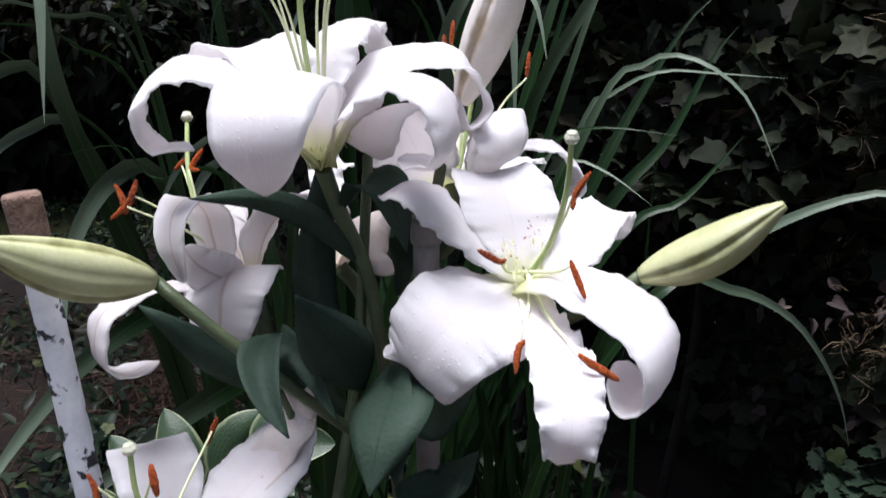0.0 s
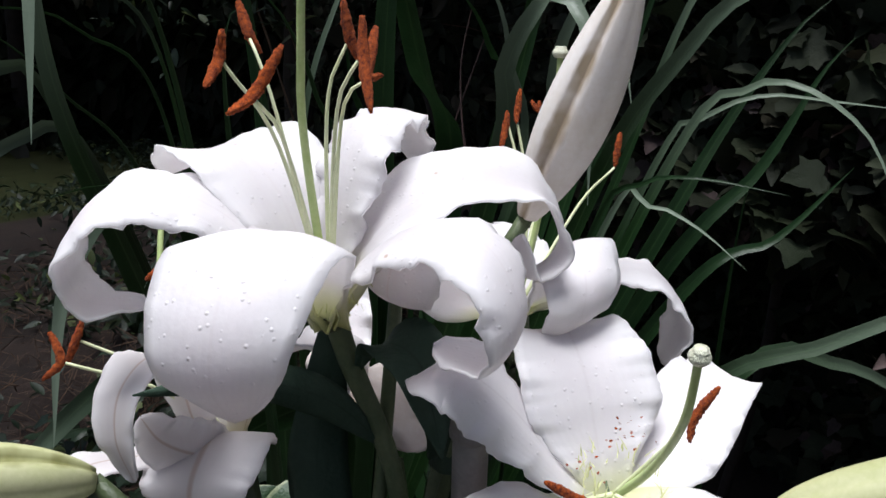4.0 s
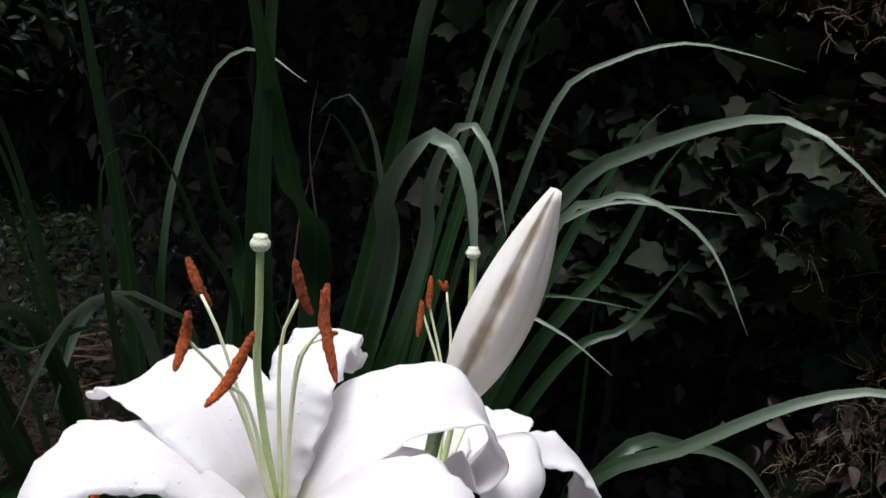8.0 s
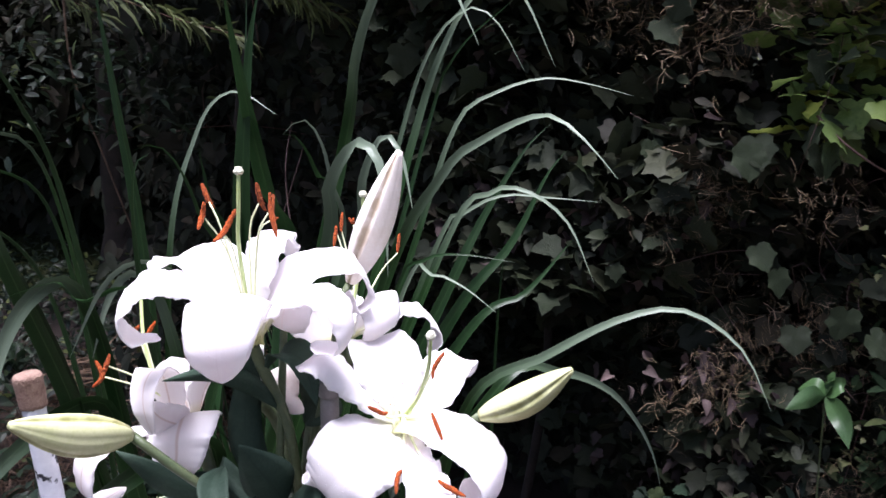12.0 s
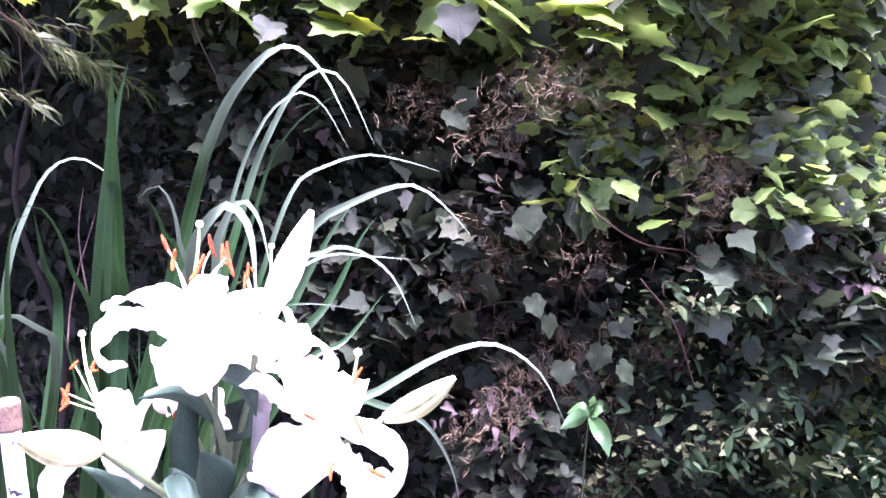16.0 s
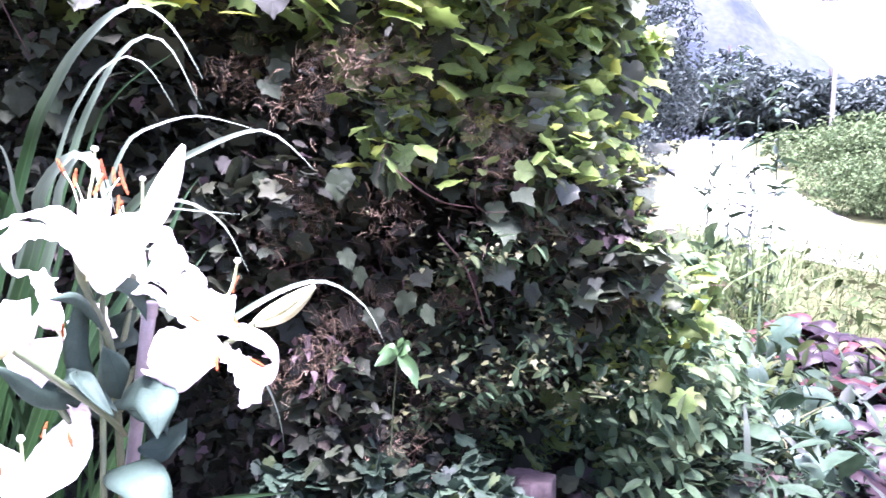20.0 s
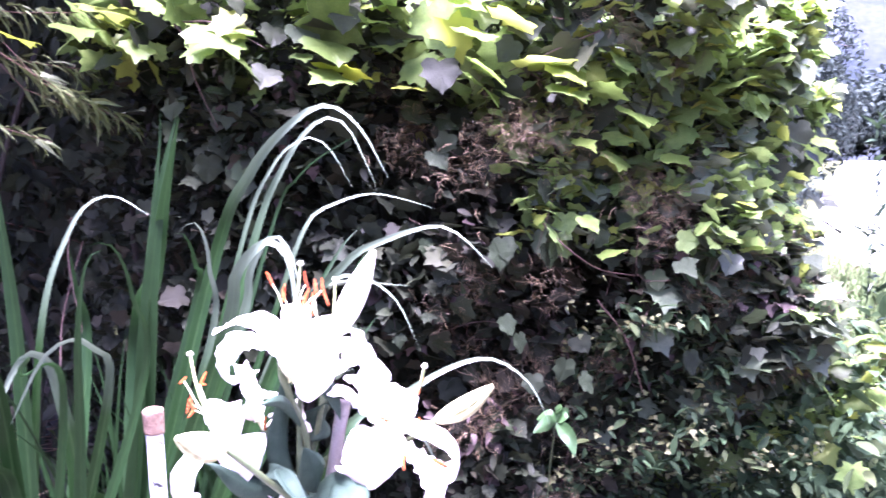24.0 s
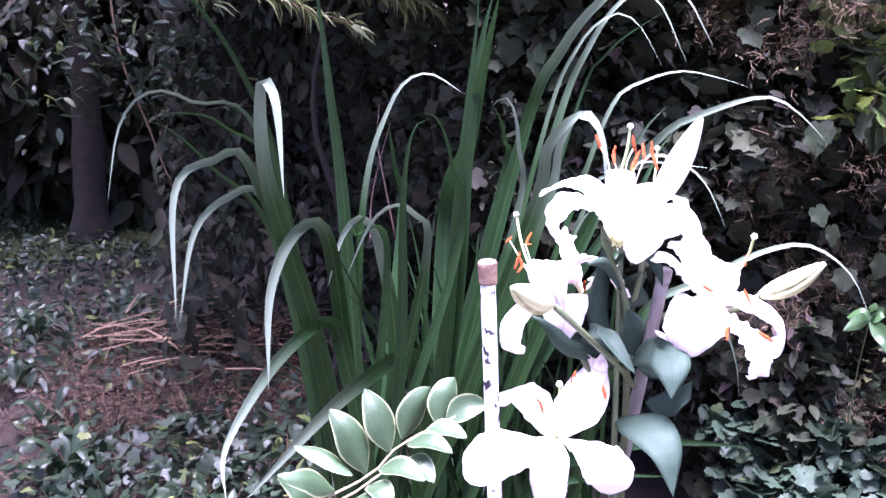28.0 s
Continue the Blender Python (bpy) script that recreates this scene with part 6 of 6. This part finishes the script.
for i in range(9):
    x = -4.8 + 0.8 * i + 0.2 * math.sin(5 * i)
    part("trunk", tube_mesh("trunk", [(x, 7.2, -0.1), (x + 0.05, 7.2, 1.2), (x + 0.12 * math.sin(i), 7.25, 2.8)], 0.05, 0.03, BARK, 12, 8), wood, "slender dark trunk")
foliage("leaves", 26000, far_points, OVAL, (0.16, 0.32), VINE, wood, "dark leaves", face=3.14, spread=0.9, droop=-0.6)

conifer = thing("conifer", "conifer bough with drooping yellow green sprays above the bed", "conifer", at=(-1.5, 3.0, 0.0))
part("trunk", tube_mesh("trunk", [(-2.3, 3.6, -0.05), (-2.25, 3.6, 1.4), (-2.0, 3.4, 2.6)], 0.06, 0.03, BARK, 18, 9), conifer, "thin dark trunk")
for i in range(14):
    r = np.random.default_rng(40 + i)
    s = np.array((r.uniform(-1.2, -0.12), r.uniform(2.0, 2.5), r.uniform(1.45, 1.72)))
    e = s + np.array((r.uniform(0.12, 0.4), r.uniform(-0.25, 0.0), r.uniform(-0.16, -0.03)))
    br = part("branch", tube_mesh("branch", [(-2.1, 3.5, 2.35), tuple(s + (-0.35, 0.3, 0.35)), tuple(s), tuple(e)], 0.0045, 0.001, TWIG, 16, 5), conifer, "thin drooping branch")
    k = 80
    t = r.uniform(0.0, 1.0, k)
    away = np.where(r.uniform(0, 1, k) < 0.5, -1, 1) * r.uniform(0, 0.11, k) * (1.1 - t)
    p = s + (e - s) * t[:, None] + np.stack([0.5 * np.abs(away), away, -0.35 * np.abs(away)], 1) + r.normal(0, 0.006, (k, 3))
    yaw = -1.57 + np.sign(away) * r.uniform(0.3, 1.0, k)
    part("spray", scatter("spray", needle_leaf(0.075, 0.5), None, turns(yaw, r.normal(-0.35, 0.35, k), r.normal(0, 0.5, k)), r.uniform(0.025, 0.075, k), p, NEEDLE), br, "flat yellow green spray", "stuff")


# a leafy branch and bare sticks in front of the trunk
branch = thing("hanging_branch", "thin hanging branch with fresh green leaves", "branch", at=(-0.861, 3.339, 1.692))
part("stem", tube_mesh("stem", [(-0.914, 3.510, 1.917), (-0.877, 3.258, 1.317), (-0.768, 3.150, 0.965), (-0.649, 3.044, 0.634)], 0.006, 0.003, STRAW, 18, 6), branch, "bare pale stick")
for c, n in (((-0.811, 3.110, 1.206), 70), ((-0.677, 3.097, 1.298), 80), ((-1.068, 3.411, 1.317), 90), ((-0.627, 3.153, 1.133), 50), ((-1.224, 3.506, 1.097), 60)):
    foliage("leaves", n, lambda k: np.array(c) + rng.normal(0, 1, (k, 3)) * (0.16, 0.1, 0.08), OVAL, (0.03, 0.065), WEED, branch, "fresh green leaves", droop=-0.3)
for k in ([(-0.057, 1.974, 0.763), (-0.078, 2.010, 0.900), (-0.085, 2.092, 1.017), (-0.066, 2.164, 1.124)], [(-0.126, 1.987, 0.747), (-0.104, 2.064, 0.877), (-0.040, 2.143, 1.060)]):
    part("runner", tube_mesh("runner", k, 0.003, 0.0015, REDSTEM, 16, 6), shrub, "red stem")

# ---- ground cover ----
def ground_points(x0, x1, y0, y1, lift=(0.0, 0.08), keep=None):
    def sampler(n):
        x, y = rng.uniform(x0, x1, n), rng.uniform(y0, y1, n)
        q = np.stack([x, y, ground_height(x, y) + rng.uniform(*lift, n)], 1)
        return q[keep(q)] if keep else q
    return sampler


def weeds(name, n, area, template, size, mat, label, droop=-0.2):
    foliage(name, n, area, template, size, mat, None, label, droop=droop)["category"] = "weeds"


def rough_patch(q):
    edge = ((q[:, 0] - 2.75) / 0.9) ** 2 + ((q[:, 1] - 1.4) / 1.25) ** 2
    return edge + 0.3 * np.sin(7 * q[:, 0]) * np.sin(6 * q[:, 1]) + rng.normal(0, 0.15, len(q)) < 1.05


def patchy(q):
    return (np.sin(2.3 * q[:, 0] + 1.1 * q[:, 1]) + np.sin(3.7 * q[:, 1] - q[:, 0]) + rng.normal(0, 0.6, len(q))) > -0.1


weeds("ground_weeds", 15000, ground_points(-3.2, 0.4, 1.2, 6.5, (0.02, 0.12), patchy), OVAL, (0.03, 0.07), WEED, "low weeds scattered over the shaded ground")
weeds("ground_weeds", 1500, ground_points(-1.2, 0.3, 1.1, 2.4, (0.02, 0.16), patchy), VINE3, (0.03, 0.06), WEED, "low leafy weeds round the clump")
def foot_points(n):
    x, y = rng.uniform(0.82, 1.45, n), rng.uniform(0.98, 1.5, n)
    top = 0.1 + 0.42 * smooth(0.85, 1.3, y) * (1 - 0.9 * smooth(0.8, 1.15, x)) + 0.04 * np.sin(9 * x + 4 * y)
    return np.stack([x, y, top * rng.uniform(0.1, 1, n) ** 0.6], 1)


COVER = material("ground_cover_leaf", (0.017, 0.033, 0.019), (0.042, 0.066, 0.041), 0.55, 30, 0.4, 0.2, 0.5, tint=(0.08, 0.105, 0.04, 0.9), island=True)
COVER.node_tree.nodes["Principled BSDF"].inputs["Specular IOR Level"].default_value = 0.25


def cover_points(n):
    """A low mound of round leaves along the foot of the hedge."""
    x = rng.uniform(0.6, 1.75, n)
    back = rng.uniform(0, 1, n) ** 0.8
    y = hedge_face(x) - 0.42 + 0.4 * back + 0.03 * np.sin(13 * x)
    top = (0.12 + 0.26 * back) * (1 - 0.62 * smooth(1.05, 1.4, x)) + 0.04 * np.sin(8 * x + 6 * y) + 0.025 * np.sin(21 * x - 13 * y)
    return np.stack([x, y, np.maximum(0.03, top * (0.75 + 0.35 * rng.uniform(0, 1, n)))], 1)


weeds("ground_weeds", 2100, cover_points, ROUND9, (0.025, 0.06), COVER, "mound of round lobed grey green leaves below the hedge", droop=-0.15)
weeds("ground_weeds", 500, cover_points, VINE5, (0.03, 0.065), COVER, "lobed grey green leaves below the hedge", droop=-0.15)
weeds("ground_weeds", 900, foot_points, OVAL, (0.02, 0.06), WEED, "small weeds at the foot of the hedge")
weeds("ground_weeds", 900, ground_points(1.0, 1.9, 0.85, 1.4, (0.02, 0.13)), OVAL, (0.03, 0.07), VINEFACE, "low grey green plants before the rocks")
weeds("ground_weeds", 260, ground_points(0.95, 1.6, 0.85, 1.25, (0.05, 0.2)), VINE5, (0.05, 0.09), VINEFACE, "low lobed leaves before the rocks")
weeds("fallen_stalks", 500, foot_points, needle_leaf(0.02, 0.1), (0.05, 0.14), STRAW, "dry pinkish stalks at the foot of the hedge", droop=0.3)
weeds("ground_weeds", 600, foot_points, VINE5, (0.025, 0.07), VINEFACE, "lobed leafy ground cover at the foot of the hedge")
weeds("ground_weeds", 5200, ground_points(1.9, 4.1, 0.1, 2.9, (0.02, 0.16), rough_patch), OVAL, (0.022, 0.065), BEDLEAF, "mixed green border plants")
weeds("ground_weeds", 1600, ground_points(1.9, 4.1, 0.1, 2.9, (0.02, 0.16), rough_patch), ROUND9, (0.02, 0.055), BEDLEAF, "low lobed leaves among the border plants")
weeds("ground_weeds", 350, ground_points(1.9, 3.4, 0.4, 2.4, (0.06, 0.28)), OVAL, (0.08, 0.16), BEDLEAF, "broad leaves among the border plants")
weeds("ground_weeds", 700, ground_points(1.9, 3.9, 0.3, 2.6, (0.04, 0.2)), needle_leaf(0.05, 0.5), (0.1, 0.24), BEDLEAF, "narrow arching leaves among the border plants", droop=0.6)
weeds("pine_straw", 3500, ground_points(-1.15, -0.2, 2.5, 3.6, (0.02, 0.1)), needle_leaf(0.014, 0.1), (0.07, 0.16), STRAW, "heaped reddish pine needles", droop=0.05)
weeds("pine_straw", 6500, ground_points(-2.2, 0.3, 1.3, 4.0, (0.0, 0.03)), needle_leaf(0.012, 0.05), (0.08, 0.17), STRAW, "fallen reddish pine needles", droop=0.0)
weeds("meadow_grass", 14000, ground_points(2.3, 9.0, 1.0, 7.5, (0.0, 0.05)), needle_leaf(0.018, 0.6), (0.08, 0.3), GRASS, "pale green grass along the lane", droop=0.9)
weeds("meadow_grass", 550, ground_points(4.3, 6.6, 2.6, 4.4, (0.0, 0.1), lambda q: np.abs(q[:, 1] - 0.72 * q[:, 0] + 0.45) < 0.75), needle_leaf(0.012, 0.35), (0.4, 0.85), PALEWEED, "tall pale grass beside the lane", droop=1.25)
weeds("meadow_weeds", 160, ground_points(4.0, 6.4, 2.4, 4.3, (0.1, 0.65), patchy), OVAL, (0.05, 0.1), PALEWEED, "tall leafy weeds beside the lane")
weeds("meadow_weeds", 6000, ground_points(2.3, 7.5, 1.2, 6.5, (0.05, 0.4), patchy), OVAL, (0.04, 0.1), GRASS, "leafy weeds among the pale grass")


heap = thing("dry_stalk_heap", "heap of dry tan stalks on the shaded ground", "stalks", at=(-0.776, 3.283, 0.0))


def heap_points(n):
    c, d = np.array((-0.862, 3.232, 0.0)), np.array((-0.241, 3.313, 0.0))
    q = c + (d - c) * rng.uniform(-0.1, 1.0, (n, 1)) + rng.normal(0, 1, (n, 3)) * (0.14, 0.16, 0)
    q[:, 2] = ground_height(q[:, 0], q[:, 1]) + rng.uniform(0.06, 0.19, n)
    return q


for k in range(3):
    q = heap_points(90)
    L, a = rng.uniform(0.12, 0.45, 90), rng.normal(0.1, 0.5, 90)
    part("stalk_layer", scatter("stalk_layer", ([(0, -0.014, 0), (0, 0.014, 0), (0.5, 0.012, 0.05), (0.5, -0.012, 0.05), (1, 0, 0)], [(0, 1, 2, 3), (3, 2, 4)]), None, turns(a, rng.normal(0, 0.4, 90), rng.normal(0, 0.08, 90)), L, q, DRY), heap, "", "stuff")


def build_rock(at, size, seed, label, mat=STONE):
    bm = bmesh.new()
    bmesh.ops.create_icosphere(bm, subdivisions=4, radius=1.0)
    for v in bm.verts:
        d = v.co.normalized()
        k = 1 + 0.45 * noise.noise(d * 1.7 + Vector((seed, 0, 0))) + 0.2 * noise.noise(d * 4 + Vector((0, seed, 0))) + 0.06 * noise.noise(d * 11 + Vector((0, 0, seed)))
        v.co = Vector((max(-0.8, min(0.8, d.x * k)) * size[0], max(-0.75, min(0.75, d.y * k)) * size[1], max(-0.8, min(0.72, d.z * k)) * size[2]))
    me = bpy.data.meshes.new("rock")
    bm.to_mesh(me)
    bm.free()
    me.materials.append(mat)
    me.polygons.foreach_set("use_smooth", [True] * len(me.polygons))
    ob = tagged(new("rock", me), label, "rock", "border rocks")
    ob.matrix_world = pose(*at, 0, 0, 30 * seed)


build_rock((1.31, 1.2, 0.13), (0.1, 0.09, 0.24), 1, "pinkish grey rock at the foot of the hedge")
build_rock((-1.009, 3.010, 0.0), (0.16, 0.14, 0.06), 3, "low brown stone half sunk in the litter", SOIL)
build_rock((1.56, 1.2, 0.06), (0.2, 0.11, 0.21), 2, "low pinkish grey rock in the border")


def build_broad_plant(at, n, size, mat, name, label, up=0.5, cat="plant", width=0.4):
    ob = thing(name, label, cat, at=at)
    for i in range(n):
        a = i * 2.399 + at[0] * 3
        r = np.random.default_rng(abs(int(at[0] * 100)) + i)
        L = size * r.uniform(0.7, 1.1)
        d = np.array((math.cos(a), math.sin(a), 0))
        b = np.array(at, float)
        k = up * r.uniform(0.7, 1.3)
        pts = [tuple(b), tuple(b + d * L * 0.3 + (0, 0, L * k * 0.7)), tuple(b + d * L * 0.65 + (0, 0, L * k)), tuple(b + d * L + (0, 0, L * k * 0.75))]
        part("leaf", leaf_mesh(pts, L * width, np.cross(d, (0, 0, 1)), mat, cup=0.25, ruffle=L * 0.03, broad=0.55), ob)


def build_rosette(at, leaves, label):
    """A plant of a few large leaves, each from its foot to its tip."""
    ob = thing("broad_leaf_plant", label, "plant", at=at)
    for foot, tip, width in leaves:
        f, t = np.array(foot), np.array(tip)
        m = (f + t) / 2 + np.array((-0.02, 0.0, 0.16)) * np.linalg.norm(t - f)
        side = np.cross(t - f, (-0.85, -0.3, 0.75))
        part("leaf", leaf_mesh([foot, tuple(m), tip], width, side, BROAD, cup=0.18, ruffle=0.008, broad=0.6, point=0.7), ob, "large pale blue green leaf")


build_rosette((2.9, 1.5, 0.02), [((2.90, 1.53, 0.0), (2.95, 1.55, 0.33), 0.2), ((2.92, 1.5, 0.0), (2.93, 1.16, 0.24), 0.14), ((2.95, 1.5, 0.0), (3.1, 1.62, 0.22), 0.14), ((2.9, 1.5, 0.0), (2.72, 1.6, 0.18), 0.12)], "plant with large pale blue green upright leaves")
build_rosette((2.72, 1.2, 0.02), [((2.70, 1.19, 0.02), (2.65, 0.95, 0.24), 0.1), ((2.72, 1.22, 0.02), (2.78, 1.33, 0.2), 0.11), ((2.72, 1.2, 0.02), (2.6, 1.18, 0.2), 0.1), ((2.74, 1.2, 0.02), (2.9, 1.05, 0.24), 0.12)], "plant with large pale blue green leaves")
build_rosette((3.66, 1.92, 0.05), [((3.66, 1.92, 0.05), (3.70, 2.25, 0.3), 0.1), ((3.68, 1.9, 0.05), (3.75, 1.78, 0.36), 0.18), ((3.64, 1.93, 0.05), (3.62, 2.15, 0.22), 0.12), ((3.66, 1.9, 0.05), (3.5, 1.75, 0.26), 0.12)], "plant with large pale blue green leaves")
build_rosette((2.42, 0.88, 0.05), [((2.40, 0.84, 0.05), (2.3, 0.98, 0.2), 0.09), ((2.42, 0.88, 0.05), (2.5, 0.7, 0.2), 0.09), ((2.42, 0.88, 0.05), (2.28, 0.86, 0.18), 0.08)], "small plant with pale blue green leaves")
for i, (x, y) in enumerate(((4.2, 2.09), (4.12, 1.89), (4.13, 1.71), (4.0, 1.5), (3.61, 1.5), (3.51, 1.33), (3.3, 1.28), (3.25, 1.1), (2.85, 0.88), (3.82, 1.7), (2.3, 0.6), (3.93, 1.85))):
    build_broad_plant((x, y, 0.05), 13, 0.26, PURPLE if i % 3 else RED, "purple_plant", "purple leaved bedding plant by the path", 0.65, "plant", 0.55)
for at, n, size in (((-1.113, 2.660, 0.0), 9, 0.16), ((-0.986, 2.251, 0.0), 10, 0.2), ((-0.666, 2.512, 0.0), 8, 0.14), ((-1.298, 3.074, 0.0), 8, 0.17), ((-0.491, 2.836, 0.0), 8, 0.13), ((-0.967, 3.986, 0.0), 9, 0.16), ((-1.349, 3.713, 0.0), 9, 0.2), ((-0.570, 3.901, 0.0), 8, 0.15)):
    build_broad_plant(at, n, size * 0.75, WEEDONE, "weed", "leafy green weed on the shaded ground", 0.8, "weed", 0.3)
young = thing("seedling", "young bright green seedling beside the hedge", "plant", at=(0.85, 1.22, 0.0))
part("stem", tube_mesh("stem", [(0.85, 1.22, 0.0), (0.84, 1.2, 0.5), (0.803, 1.132, 0.717)], 0.002, 0.0015, STEM, 12, 6), young)
for tip in ((0.724, 1.112, 0.707), (0.832, 1.122, 0.741), (0.806, 1.062, 0.655), (0.821, 1.161, 0.739), (0.775, 1.168, 0.717)):
    c = np.array((0.803, 1.132, 0.717))
    part("leaf", leaf_mesh([tuple(c), tuple((c + np.array(tip)) / 2 + (0, -0.01, 0.012)), tip], 0.035, (0.4, 0.3, 1.0), YOUNG, cup=0.2), young)

weed = thing("tall_weed", "tall thin weed with narrow leaves beside the lane", "plant", at=(4.72, 2.78, 0.0))
for i in range(4):
    x, y = 4.6 + 0.09 * i, 2.92 - 0.1 * i
    hgt = 1.6 + 0.25 * math.sin(i * 2.1)
    st = part("stalk", tube_mesh("stalk", [(x, y, 0.0), (x + 0.03, y, hgt * 0.5), (x + 0.05, y, hgt)], 0.007, 0.003, WEEDONE, 14, 5), weed)
    foliage("leaves", 75, lambda n: np.stack([x + rng.normal(0.03, 0.02, n), y + rng.normal(0, 0.02, n), rng.uniform(0.1, hgt, n)], 1), needle_leaf(0.12, 0.3), (0.07, 0.16), WEEDONE, st, "narrow pale leaves", droop=0.1)


def build_bush(at, size, n, mat, leaf, label, name="bush"):
    at = (at[0], at[1], float(ground_height(at[0], at[1])))
    ob = thing(name, label, "bush", at=at)
    part("stem", tube_mesh("stem", [tuple(np.array(at) - (0, 0, 0.1)), tuple(np.array(at) + (0.1, 0, size[2])), tuple(np.array(at) + (0, 0.1, size[2] * 1.5))], size[2] * 0.05, size[2] * 0.02, BARK, 8, 6), ob)

    lumps = unit(rng.normal(0, 1, (26, 3)) * (1, 1, 0.8)) * rng.uniform(0.35, 0.85, (26, 1)) * size
    lumps[:, 2] = np.abs(lumps[:, 2]) * 1.1

    def sampler(k):
        c = lumps[rng.integers(0, len(lumps), k)]
        q = c + unit(rng.normal(0, 1, (k, 3))) * rng.uniform(0.55, 1.05, (k, 1)) ** 0.5 * np.array(size) * 0.36
        q = q + np.array(at) + (0, 0, size[2] * 0.35)
        return q[q[:, 2] > at[2]]

    foliage("leaves", n, sampler, OVAL, leaf, mat, ob, "dense foliage", droop=-0.3)


build_bush((19.201, 8.078, 0.317), (2.5, 2.5, 1.1), 24000, FARLEAF, (0.06, 0.13), "rounded pale green bushes on the bank of the lane")
build_bush((14.671, 5.893, 0.057), (1.7, 1.7, 0.75), 18000, FARLEAF, (0.04, 0.085), "low pale green bush on the bank of the lane")
build_bush((27.673, 11.726, 1.506), (4.0, 4.0, 1.5), 12000, FARLEAF, (0.13, 0.26), "taller bushes along the lane")
build_bush((20.340, 16.457, 1.758), (2.6, 2.4, 3.9), 18000, FARDARK, (0.1, 0.22), "trees beside the lane")
build_bush((12.561, 11.044, 1.259), (1.6, 1.6, 1.9), 13000, FARDARK, (0.08, 0.16), "leafy bushes behind the hedge")
build_bush((52.692, 34.206, 1.732), (7.0, 6.0, 4.2), 14000, FARDARK, (0.35, 0.65), "wood beyond the lane")
build_bush((59.885, 30.956, 1.941), (7.0, 6.0, 3.4), 14000, FARDARK, (0.35, 0.65), "wood beyond the lane")

pole = thing("utility_pole", "slim grey utility pole far along the lane", "pole", at=(39.6, 20.2, 1.2))
part("shaft", tube_mesh("shaft", [(39.6, 20.2, 1.0), (39.6, 20.2, 8.2)], 0.11, 0.08, STAKEBROWN, 8, 10), pole)
part("crossarm", tube_mesh("crossarm", [(39.2, 20.9, 7.7), (40.0, 19.5, 7.7)], 0.06, 0.06, STAKEBROWN, 4, 6), pole)
